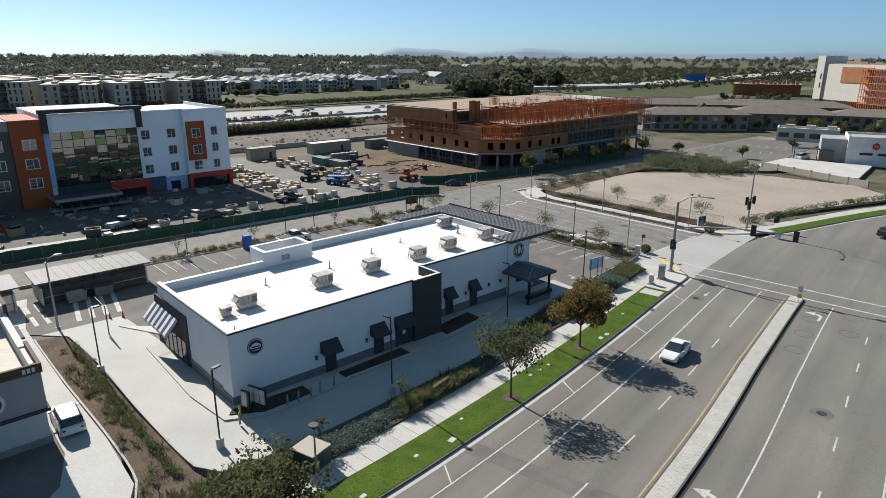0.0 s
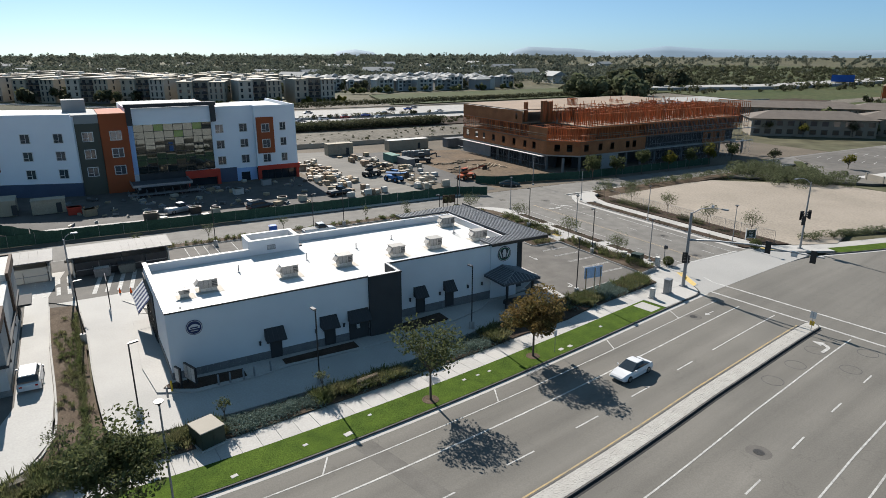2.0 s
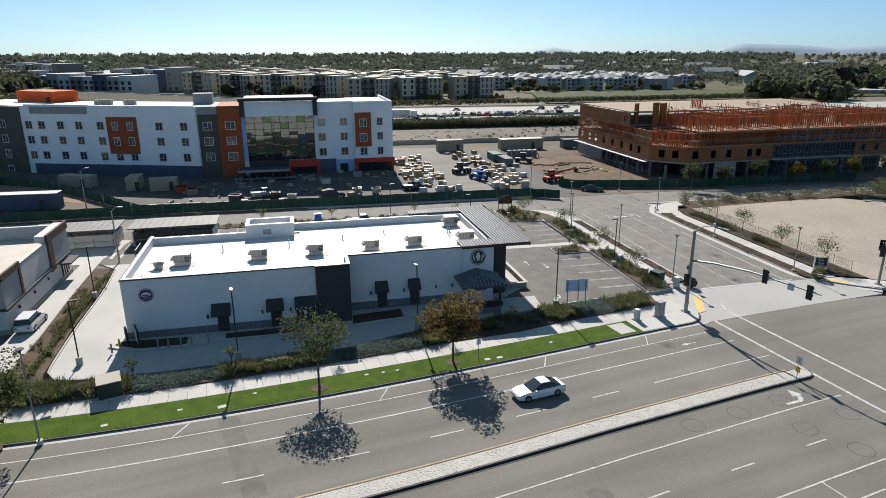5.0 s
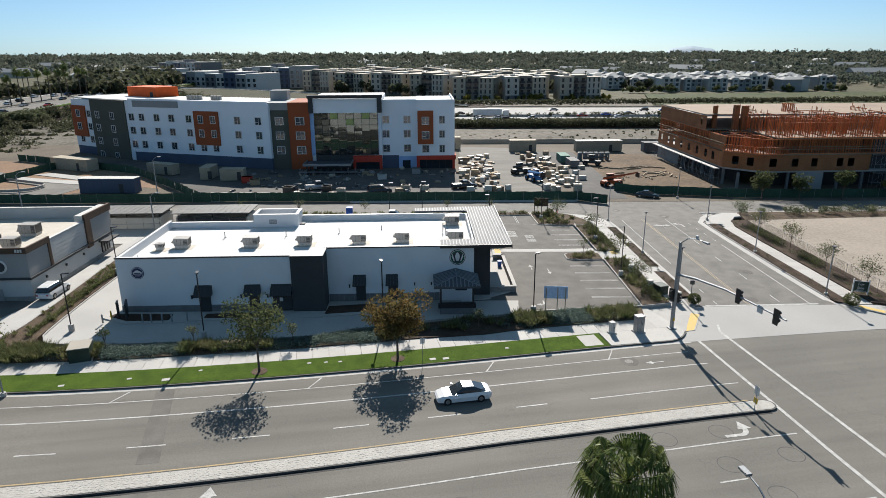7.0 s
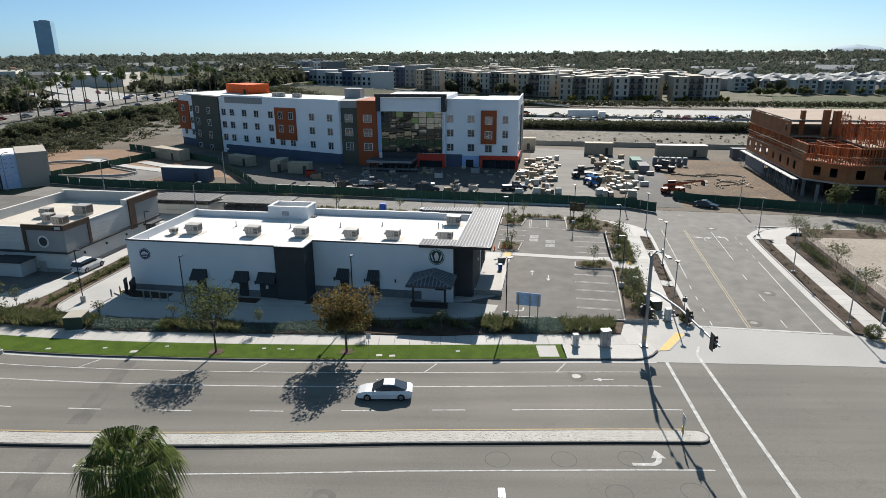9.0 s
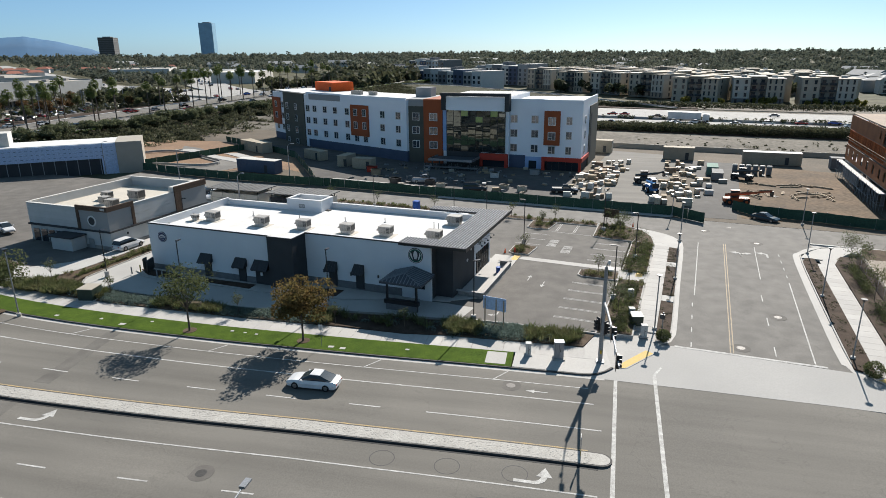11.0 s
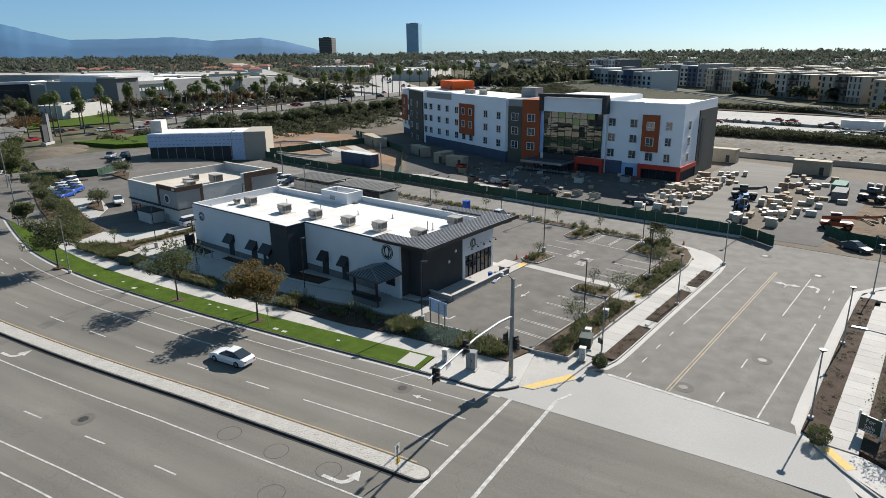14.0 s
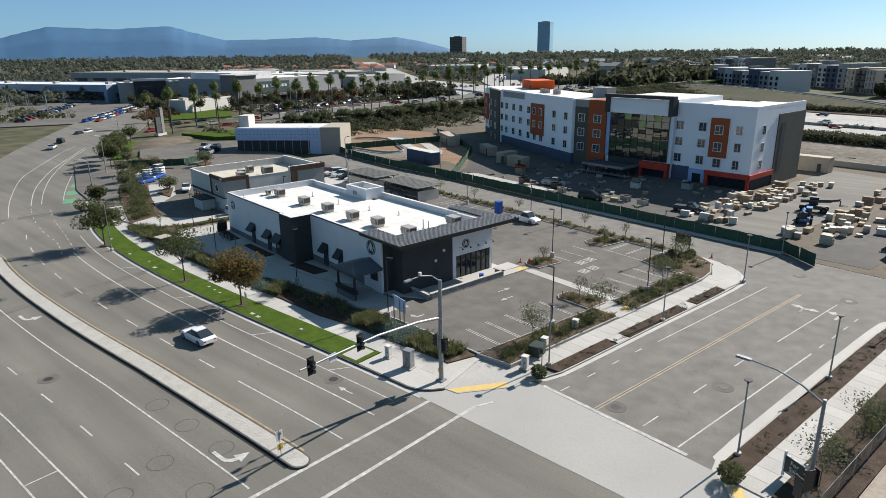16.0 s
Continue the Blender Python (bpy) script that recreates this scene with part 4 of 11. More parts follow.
# construction yards behind the back street
slab("building_site", [(-60, 56.0), (205, 56.0), (205, 140), (-120, 140), (-75, 100)], -0.4, 0.06, DIRT, "trampled tan earth of the building site", category="building site")
slab("site_road", [(44, 62), (62, 60), (66, 130), (46, 134)], -0.2, 0.085, ASPHALT, "grey paved lane of the building site", category="site road")
slab("site_road", [(-14, 62), (44, 60), (44, 93), (0, 95), (-46, 110), (-62, 106), (-36, 90), (-18, 70)], -0.2, 0.075, ASPHALT_SITE, "dark paved forecourt of the hotel site", category="site road")
slab("pavement", [(20, 56.2), (66, 56.2), (66, 57.6), (20, 57.6)], -0.2, 0.15, CONC, "concrete pavement along the building site", category="pavement")
slab("building_site", [(-96, 60), (-64, 60.5), (-44, 63), (-34, 71), (-27, 72.5), (-21, 70), (-31, 86), (-56, 101), (-80, 109), (-100, 104), (-104, 80)], -0.3, 0.085, DIRT_RED, "orange-brown freshly graded dirt", category="building site")
slab("site_road", [(-98, 61), (-60, 60), (-42, 65), (-40, 74), (-48, 79), (-60, 85), (-74, 94), (-82, 96), (-76, 88), (-62, 80), (-50, 74), (-52, 68), (-66, 66), (-96, 70)], -0.2, 0.13, ASPHALT_SIDE, "grey new asphalt path through the dirt", category="site road")
for poly in ([(-79, 88.5), (-74, 91.5), (-58, 83.5), (-42, 79), (-40.5, 76), (-45, 76), (-57, 80)], [(-60, 88), (-57, 90), (-44, 84), (-38, 79), (-39, 77.5), (-46, 81)]):
    slab("pavement", poly, -0.1, 0.2, CONC_DRIVE, "new pale concrete walk in the dirt", category="pavement")
b = B()
kk = [W(*p) for p in ((-66, 65.6), (-52, 67.6), (-49.4, 71), (-50.5, 74.6), (-60, 79.4), (-70, 84), (-78, 84), (-82, 78), (-78, 70), (-66, 65.6))]
kk = [tuple(p) for p in spline(kk, 1.2)]
ribbon(b, kk, [(x + 0.25, y + 0.25) for x, y in kk], 0.3, 0.85)
tagged(part("kerb", b, KERB), "new pale kerb loop in the dirt", "kerb", "", "structure")
slab("pavement", [(-24, 58.2), (-8, 58), (14, 60), (14, 66), (-10, 67)], -0.1, 0.10, CONC_DRIVE, "pale concrete slab inside the site fence", category="pavement")
slab("building_site", [(78, 60), (102, 59), (102, 66), (102, 116), (78, 122), (76, 90)], -0.2, 0.07, SOIL_LIGHT, "churned brown earth of the framed block's yard", category="building site")
slab("site_road", [(68, 58), (77, 58.5), (79, 90), (80, 122), (66, 124), (71, 90)], -0.2, 0.09, ASPHALT_SITE, "dark worn track through the yard", category="site road")
b = B()
us = list(range(-20, 180, 8))
ribbon(b, [W(u, 141) for u in us], [W(u, 141.3) for u in us], -0.5, 1.5)
tagged(part("site_wall", b, TAUPE), "low tan wall behind the building site", "wall", "", "structure")
# graded bank up to the freeway
b = B()
prof = ((134, -0.1), (150, 0.35), (170, 0.9), (178, 0.8), (200, 0.2), (330, 0.2))
cols = [[b.verts.new((*W(u, v), z + gz(W(u, v)[1]))) for v, z in prof] for u in (-120, -60, -20, 20, 60, 100, 140, 180, 240, 320, 420, 640)]
for c, e in zip(cols, cols[1:]):
    for i in range(len(prof) - 1):
        b.faces.new((c[i], e[i], e[i + 1], c[i + 1]))
tagged(part("embankment", b, SLOPE), "bare graded earth rising to the freeway", "embankment", "", "structure")


def bend(u):
    """How far the freeway swings back from its straight run, at u along it."""
    return max(0, u - 200) * -0.12 + max(0, -u - 110) * 0.33 + max(0, -u - 420) * 0.30


for v0, v1 in ((203, 226), (233, 276)):
    b = B()
    us = list(range(-1500, -160, 60)) + list(range(-160, 640, 40))
    ribbon(b, [W(u, v0 + bend(u)) for u in us], [W(u, v1 + bend(u)) for u in us], -0.3, 0.35)
    tagged(part("freeway", b, CONC_ROAD), "pale concrete freeway carriageway", "road", "", "structure")
# lane lines, median wall and far slip road of the freeway
b = B()
us = list(range(-520, 420, 20))
for v in (206.5, 222.5, 236, 272.5):
    ribbon(b, [W(u, v + bend(u)) for u in us], [W(u, v + 0.2 + bend(u)) for u in us], 0.3, 0.358)
for v in (210.4, 214.4, 218.4, 240.5, 245, 249.5, 254, 262):
    for u in range(-180, 330, 14):
        ribbon(b, [W(u, v + bend(u)), W(u + 4, v + bend(u + 4))], [W(u, v + 0.16 + bend(u)), W(u + 4, v + 0.16 + bend(u + 4))], 0.3, 0.358)
tagged(part("freeway_lines", b, PAINT_W), "white lane lines of the freeway", "road marking", "", "structure")
b = B()
ribbon(b, [W(u, 229 + bend(u)) for u in us], [W(u, 229.5 + bend(u)) for u in us], -0.3, 1.25)
tagged(part("median_wall", b, CONC), "low concrete wall between the freeway's carriageways", "wall", "", "structure")
b = B()
ribbon(b, [W(u, 258 + (u + 60) ** 2 * 0.0016) for u in range(-460, -50, 30)], [W(u, 282 + (u + 60) ** 2 * 0.0019) for u in range(-460, -50, 30)], -0.3, 0.33)
tagged(part("slip_road", b, CONC_ROAD), "pale slip road curving away from the freeway", "road", "", "structure")
# ramp that climbs on a turfed bank to the overpass
RAMP = spline([(-190, 352, 5.6), (-135, 361, 5.5), (-94, 364, 5.2), (-49, 342, 4.5), (-9, 316, 3.8), (25, 295, 2.6), (60, 281, 0.9)], 8.0)
TURF = mat("dark bank turf", (0.05, 0.056, 0.03), (0.085, 0.077, 0.048), scale=0.06, fine=0.9, bump=0.4, var=0.3, spec=0.05)


def ramp_sheet(name, offsets, material, label, category):
    """A sheet along the ramp from (v offset or toe, lift) pairs; a toe of None runs down to the freeway's edge."""
    b = B()
    rows = []
    for p in RAMP:
        row = []
        for dv, dz in offsets:
            v = p.y + dv if dv is not None else min(p.y - 2.0, 289 + max(0.0, -60 - p.x) ** 2 * 0.0019)
            x, y = W(p.x, v)
            row.append(b.verts.new((x, y, gz(y) + (p.z + dz if dv is not None and dz > -5 else -0.45))))
        rows.append(row)
    for r, q in zip(rows, rows[1:]):
        for i in range(len(offsets) - 1):
            b.faces.new((r[i], q[i], q[i + 1], r[i + 1]))
    return tagged(part(name, b, material), label, category, "", "structure")


ramp_sheet("bank", ((None, 0), (-0.6, -0.05), (9.0, -0.05), (24.0, -9)), TURF, "dark green turfed bank under the ramp", "bank")
ramp_sheet("ramp_road", ((0.0, -0.3), (0.0, 0.0), (8.0, 0.0), (8.0, -0.3)), CONC_ROAD, "pale ramp road climbing to the overpass", "road")
ramp_sheet("guard_rail", ((-0.25, 0.1), (-0.25, 0.75), (-0.1, 0.75), (-0.1, 0.1)), CONC, "pale guard rail along the ramp", "guard rail")



# ---- the white shop building ----
def frame_box(bm, x0, x1, z0, z1, y0, y1, w):
    """A rectangular frame in the x-z plane with bars of width w."""
    bx(bm, x0, x0 + w, y0, y1, z0, z1)
    bx(bm, x1 - w, x1, y0, y1, z0, z1)
    bx(bm, x0 + w, x1 - w, y0, y1, z1 - w, z1)
    bx(bm, x0 + w, x1 - w, y0, y1, z0, z0 + w)


SHOP_Z = 0.6
shop = new("shop_building")
shop.matrix_basis = pose(AX, AY, SHOP_Z, 0, 0, ATURN)
tagged(shop, "long low white stucco shop with charcoal corner and flat roof", "building")
H = 6.7          # parapet height above the shop's floor
RF = 5.75        # roof surface
T = 0.35


def wall(x0, x1, y0, y1, z1, material, label="", z0=-0.5):
    return box_part("wall", x0, x1, y0, y1, z0, z1, material, shop, label)


wall(0, 19.5, 0, T, H, STUCCO, "white stucco front wall")
wall(0, T, T, 16.4, H, STUCCO, "white stucco end wall")
wall(T, 11.5, 16.4 - T, 16.4, H - 0.2, STUCCO, "white stucco back wall")
wall(11.5, 11.5 + T, 16.4 - T, 19.5, H + 0.75, STUCCO)
wall(17.5 - T, 17.5, 16.4 - T, 19.5, H + 0.75, STUCCO)
wall(11.5 + T, 17.5 - T, 16.4 - T, 16.4, H + 0.75, STUCCO, "raised parapet of the back bay")
wall(11.5 + T, 17.5 - T, 19.5 - T, 19.5, H + 0.75, STUCCO)
wall(17.5, 42.7, 19.5 - T, 19.5, H - 0.2, STUCCO, "white stucco back wall")
wall(23.2, 36.7, 2.7, 2.7 + T, H + 0.05, STUCCO, "white stucco front wall")
wall(19.5, 23.2, -0.3, 0.05, H, CHAR, "charcoal stucco pier")
wall(22.85, 23.2, 0.05, 2.7 + T, H, CHAR, "charcoal stucco pier")
wall(19.5, 19.7, 0.05, T, H, CHAR)
wall(36.7, 40.55, 2.55, 2.55 + T, H - 0.1, STUCCO, "white sign panel")
wall(40.2, 42.7, 4.3, 4.3 + T, H - 0.15, CHAR, "charcoal corner wall")
wall(42.7 - T, 42.7, 4.3 + T, 12.4, H - 0.15, CHAR, "charcoal side wall")
wall(40.2, 40.55, 2.55 + T, 4.3, H - 0.15, CHAR)
# storefront side: piers and the band over the glass
wall(42.7 - T, 42.72, 12.4, 13.0, H - 0.15, STUCCO, "white pier beside the glass front")
wall(42.7 - T, 42.72, 13.0, 19.5, H - 0.15, STUCCO, "white band over the glass front", z0=2.9)
b = B()
prism(b, [(T, T), (22.9, T), (22.9, 2.9), (40.3, 2.9), (40.3, 4.5), (42.4, 4.5), (42.4, 19.3), (17.4, 19.3), (17.4, 16.2), (T, 16.2)], RF - 0.3, RF)
part("roof", b, ROOFW, shop, "bright white roof membrane with grey scuffs")
# parapet caps: a thin dark edge and a white top
b = B()
bx(b, -0.06, 19.5, -0.06, 0.07, H - 0.08, H + 0.07)
bx(b, -0.06, 0.07, 0.07, 16.45, H - 0.08, H + 0.068)
bx(b, 23.2, 36.6, 2.64, 2.77, H - 0.03, H + 0.12)
bx(b, 19.5, 23.25, -0.36, -0.23, H - 0.08, H + 0.07)
bx(b, 23.13, 23.26, -0.23, 2.64, H - 0.08, H + 0.068)
part("coping", b, BLACKMET, shop, "thin dark metal parapet edge")
b = B()
bx(b, 0.07, 19.5, 0.07, T + 0.05, H, H + 0.06)
bx(b, 0.07, T + 0.05, T + 0.05, 16.45, H + 0.002, H + 0.058)
bx(b, 23.2, 36.6, 2.77, 2.7 + T + 0.05, H + 0.05, H + 0.11)
bx(b, 19.5, 23.13, -0.23, 0.1, H, H + 0.06)
bx(b, 22.9, 23.13, 0.1, 2.77, H + 0.002, H + 0.058)
part("coping", b, WHITEP, shop, "white metal parapet cap")
b = B()
bx(b, T + 0.05, 11.5, 16.4 - T - 0.05, 16.46, H - 0.2, H - 0.13)
bx(b, 11.44, 17.56, 16.4 - T - 0.05, 16.46, H + 0.75, H + 0.82)
bx(b, 11.44, 17.56, 19.1, 19.56, H + 0.75, H + 0.82)
bx(b, 11.44, 11.9, 16.46, 19.1, H + 0.752, H + 0.82)
bx(b, 17.1, 17.56, 16.46, 19.1, H + 0.752, H + 0.82)
bx(b, 17.56, 36, 19.1, 19.56, H - 0.2, H - 0.13)
part("coping", b, WHITEP, shop, "white metal parapet cap")
# roof surface of the back bay: a small louvre
b = B()
frame_box(b, 13.6, 14.6, 6.2, 6.8, 16.0, 16.06, 0.06)
for k in range(5):
    bx(b, 13.66, 14.54, 16.0, 16.05, 6.28 + k * 0.1, 6.33 + k * 0.1)
part("louvre", b, GALV, shop)
# grey base course, in blocks
for x0, x1, y in ((0.0, 19.5, -0.05), (23.25, 36.7, 2.65)):
    b = B()
    x = x0
    while x < x1 - 0.01:
        e = min(x + 0.6, x1)
        for r in range(4):
            bx(b, x + 0.006, e - 0.006, y, y + 0.06, -0.4 + r * 0.34, -0.07 + r * 0.34)
        x = e
    part("base_course", b, BASEGR, shop, "grey block base course")
b = B()
y = 0.0
while y < 9.0:
    for r in range(4):
        bx(b, -0.05, 0.01, y + 0.006, y + 0.594, -0.4 + r * 0.34, -0.07 + r * 0.34)
    y += 0.6
part("base_course", b, BASEGR, shop, "grey block base course")


def hood(x, w, y, z_top=3.35, z_bot=2.25, panel_w=1.15, panel_dx=0.1):
    """A black metal hood over a dark recessed panel."""
    b = B()
    d = 0.95
    vs = [b.verts.new(p) for p in ((x, y, z_top), (x + w, y, z_top), (x + w + 0.06, y - d, z_bot), (x - 0.06, y - d, z_bot),
                                   (x, y, z_top - 0.06), (x + w, y, z_top - 0.06), (x + w + 0.06, y - d, z_bot - 0.08), (x - 0.06, y - d, z_bot - 0.08))]
    for f in ((0, 1, 2, 3), (7, 6, 5, 4), (0, 3, 7, 4), (1, 5, 6, 2), (3, 2, 6, 7), (0, 4, 5, 1)):
        b.faces.new([vs[i] for i in f])
    for s in (x, x + w):
        q = [b.verts.new(p) for p in ((s, y, z_bot), (s, y, z_top - 0.06), (s, y - d, z_bot - 0.05))]
        b.faces.new(q)
    hd = part("hood", b, BLACKMET, shop, "black sheet metal hood")
    b = B()
    for k in range(4):
        xx = x + w * (k + 0.5) / 4
        tube(b, [(xx, y + 0.0, z_top + 0.02), (xx, y - d, z_bot + 0.02)], 0.02, 5)
    part("seam", b, DARKMET, hd)
    c = x + w / 2 + panel_dx
    pn = box_part("panel", c - panel_w / 2, c + panel_w / 2, y - 0.07, y, 0.15, z_bot + 0.5, CHAR, shop, "charcoal recessed panel")
    b = B()
    frame_box(b, c - panel_w / 2, c + panel_w / 2, 0.15, z_bot + 0.5, y - 0.10, y - 0.07, 0.05)
    part("frame", b, BLACKMET, pn)
    b = B()
    bx(b, x - 0.55, x - 0.40, y - 0.14, y, 1.75, 2.1)
    bx(b, x - 0.58, x - 0.37, y - 0.2, y, 2.1, 2.16)
    part("wall_lamp", b, BLACKMET, shop, "small black wall lamp")


hood(8.5, 1.9, 0)
hood(14.1, 1.8, 0)
hood(26.2, 1.5, 2.7)
hood(30.1, 1.4, 2.7)
hood(17.1, 2.3, 0, panel_w=2.2, panel_dx=0.05)
box_part("meter_box", 18.0, 18.35, -0.22, -0.1, 1.3, 1.75, WHITEP, shop, "small white meter box", 0.02)
box_part("drive_window", 38.4, 39.7, 2.47, 2.56, 1.3, 2.3, GLASS, shop, "dark drive-up window")
b = B()
frame_box(b, 38.35, 39.75, 1.25, 2.35, 2.42, 2.55, 0.07)
bx(b, 39.05, 39.1, 2.43, 2.55, 1.3, 2.3)
part("window_frame", b, BLACKMET, shop)
for k in range(2):
    box_part("wall_lamp", 33.4 + 2.0 * k, 33.55 + 2.0 * k, 2.5, 2.7, 1.9, 2.3, BLACKMET, shop, "small black wall lamp", 0.02)


def annulus(bm, r0, r1, z0, z1, n):
    """A flat ring with thickness."""
    rings = [[bm.verts.new((q * math.cos(2 * math.pi * k / n), q * math.sin(2 * math.pi * k / n), z)) for q, z in ((r0, z0), (r1, z0), (r1, z1), (r0, z1))] for k in range(n)]
    for c, e in zip(rings, rings[1:] + rings[:1]):
        for i in range(4):
            bm.faces.new((c[i], e[i], e[(i + 1) % 4], c[(i + 1) % 4]))


def roundel(m, r, kind):
    """A round enamel sign: rings and plain shapes only."""
    b = B()
    disc(b, (0, 0), r, 0.0, 0.07, 40)
    base = part("sign", b, NAVY if kind == "navy" else CHAR, shop, "round wall sign", m=m)
    b = B()
    n = 40
    annulus(b, r * 0.86, r * 0.92, 0.07, 0.085, n)
    if kind == "navy":
        prism(b, [(-0.62 * r, -0.18 * r), (0.62 * r, -0.18 * r), (0.7 * r, 0.1 * r), (0.42 * r, 0.34 * r), (0.1 * r, 0.48 * r), (-0.28 * r, 0.42 * r), (-0.66 * r, 0.12 * r)], 0.07, 0.086)
        prism(b, [(-0.45 * r, -0.48 * r), (0.45 * r, -0.48 * r), (0.45 * r, -0.40 * r), (-0.45 * r, -0.40 * r)], 0.07, 0.086)
    else:
        prism(b, [(-0.16 * r, -0.45 * r), (0.16 * r, -0.45 * r), (0.3 * r, 0.1 * r), (0.18 * r, 0.52 * r), (0, 0.66 * r), (-0.18 * r, 0.52 * r), (-0.3 * r, 0.1 * r)], 0.07, 0.086)
        for s in (-1, 1):
            prism(b, [(0.34 * s * r, -0.5 * r), (0.46 * s * r, -0.5 * r), (0.72 * s * r, 0.1 * r), (0.6 * s * r, 0.45 * r), (0.5 * s * r, 0.05 * r)][::s], 0.07, 0.086)
    part("emblem", b, WHITEP, base, "plain white shapes")
    if kind == "navy":
        b = B()
        bx(b, -0.5 * r, 0.5 * r, -0.08 * r, 0.08 * r, 0.086, 0.095)
        part("band", b, NAVY, base)
    else:
        b = B()
        annulus(b, r * 0.70, r * 0.84, 0.07, 0.082, n)
        part("ring", b, GREEN_LOGO, base)


roundel(pose(2.3, 0, 4.95, 90, 0, 0), 0.72, "navy")
roundel(pose(38.6, 2.55, 5.4, 90, 0, 0), 0.95, "green")
roundel(pose(42.72, 14.7, 4.35, 90, 0, 90), 0.62, "green")
for yy, zz in ((10.9, 4.2), (9.5, 3.1)):
    b = B()
    disc(b, (0, 0), 0.2, 0.0, 0.1, 20)
    part("vent_cap", b, WHITEP, shop, "small white round vent cap", m=pose(42.7, yy, zz, 90, 0, 90))


# standing seam roof band round the corner
def seam_panel(pts_in, pts_out, zi, zo, n):
    """A metal roof strip between two edges, with ribs across it as parts."""
    b = B()
    a0, a1 = (Vector((*p, zi)) for p in pts_in)
    c0, c1 = (Vector((*p, zo)) for p in pts_out)
    vs = [b.verts.new(p) for p in (a0, a1, c1, c0)] + [b.verts.new(p - Vector((0, 0, 0.22))) for p in (a0, a1, c1, c0)]
    for f in ((0, 1, 2, 3), (7, 6, 5, 4), (0, 4, 5, 1), (1, 5, 6, 2), (2, 6, 7, 3), (3, 7, 4, 0)):
        b.faces.new([vs[i] for i in f])
    pn = part("canopy_roof", b, SEAM, shop, "grey standing seam metal roof band")
    for k in range(n + 1):
        t = k / n
        p, q = a0.lerp(a1, t), c0.lerp(c1, t)
        bb = B()
        d = (q - p).normalized()
        s = d.cross(Vector((0, 0, 1))).normalized() * 0.055
        up = Vector((0, 0, 0.07))
        v8 = [bb.verts.new(x) for x in (p - s, p + s, q + s, q - s, p - s + up, p + s + up, q + s + up, q - s + up)]
        for f in ((3, 2, 1, 0), (4, 5, 6, 7), (0, 1, 5, 4), (1, 2, 6, 5), (2, 3, 7, 6), (3, 0, 4, 7)):
            bb.faces.new([v8[i] for i in f])
        part("rib", bb, SEAM_RIB, pn)


seam_panel(((40.9, 2.3), (45.0, 2.3)), ((40.9, 22.2), (45.0, 22.2)), 6.95, 6.74, 11)
seam_panel(((36.6, 2.3), (40.86, 2.3)), ((36.6, 4.9), (40.86, 4.9)), 6.95, 6.9, 11)
seam_panel(((33.5, 19.7), (40.86, 19.7)), ((33.5, 21.6), (40.86, 22.2)), 6.78, 6.74, 18)
b = B()
bx(b, 44.98, 45.06, 2.2, 22.3, 6.5, 6.98)
bx(b, 36.55, 45.05, 2.15, 2.25, 6.62, 6.98)
part("fascia", b, BLACKMET, shop, "dark metal fascia")
b = B()
bx(b, 40.6, 40.85, 4.95, 19.2, RF, 6.55)
bx(b, 36.6, 40.6, 4.75, 4.92, RF, 6.6)
bx(b, 33.5, 40.6, 19.0, 19.14, RF, 6.5)
part("parapet", b, STUCCO, shop, "white parapet behind the metal roof")
# canopy over the drive-up window
b = B()
cx0, cx1, cy0, cy1 = 35.7, 41.0, -1.6, 2.5
rx, ry0, ze, zr = 38.35, -0.1, 3.22, 4.0
cv = [b.verts.new(p) for p in ((cx0, cy0, ze), (cx1, cy0, ze), (cx1, cy1, ze), (cx0, cy1, ze), (rx, ry0, zr), (rx, cy1, zr))]
lo = [b.verts.new(v.co - Vector((0, 0, 0.24))) for v in cv[:4]]
for f in ((0, 1, 4), (1, 2, 5, 4), (3, 0, 4, 5)):
    b.faces.new([cv[i] for i in f])
b.faces.new(lo[::-1]), b.faces.new((cv[2], cv[3], cv[5]))
for i in range(4):
    b.faces.new((cv[i], lo[i], lo[(i + 1) % 4], cv[(i + 1) % 4]))
cano = part("canopy", b, SEAM, shop, "grey standing seam canopy over the drive-up window")


def canopy_rib(p, q):
    bb = B()
    tube(bb, [Vector(p) + Vector((0, 0, 0.03)), Vector(q) + Vector((0, 0, 0.03))], 0.06, 4)
    part("rib", bb, SEAM_RIB, cano)


for k in range(10):
    y = cy0 + (cy1 - cy0) * k / 9
    f = min(1.0, (y - cy0) / (ry0 - cy0))
    for xe in (cx0, cx1):
        canopy_rib((xe, y, ze), (xe + (rx - xe) * f, y, ze + (zr - ze) * f))
for k in range(1, 12):
    x = cx0 + (cx1 - cx0) * k / 12
    f = min((x - cx0) / (rx - cx0), (cx1 - x) / (cx1 - rx))
    canopy_rib((x, cy0, ze), (x, cy0 + (ry0 - cy0) * f, ze + (zr - ze) * f))
for p, q in (((cx0, cy0, ze), (rx, ry0, zr)), ((cx1, cy0, ze), (rx, ry0, zr)), ((rx, ry0, zr), (rx, cy1, zr))):
    canopy_rib(p, q)
for x in (36.5, 40.2):
    box_part("post", x - 0.11, x + 0.11, cy0 + 0.35, cy0 + 0.57, -0.5, 3.1, BLACKMET, cano, "black canopy post")
box_part("rail_wall", 36.4, 40.3, cy0 + 0.2, cy0 + 0.72, -0.6, 0.55, BASEGR, cano, "grey low wall under the canopy", 0.02)
box_part("cap_beam", 36.2, 40.5, cy0 + 0.15, cy0 + 0.77, 0.55, 1.05, BLACKMET, cano, "black rail", 0.01)
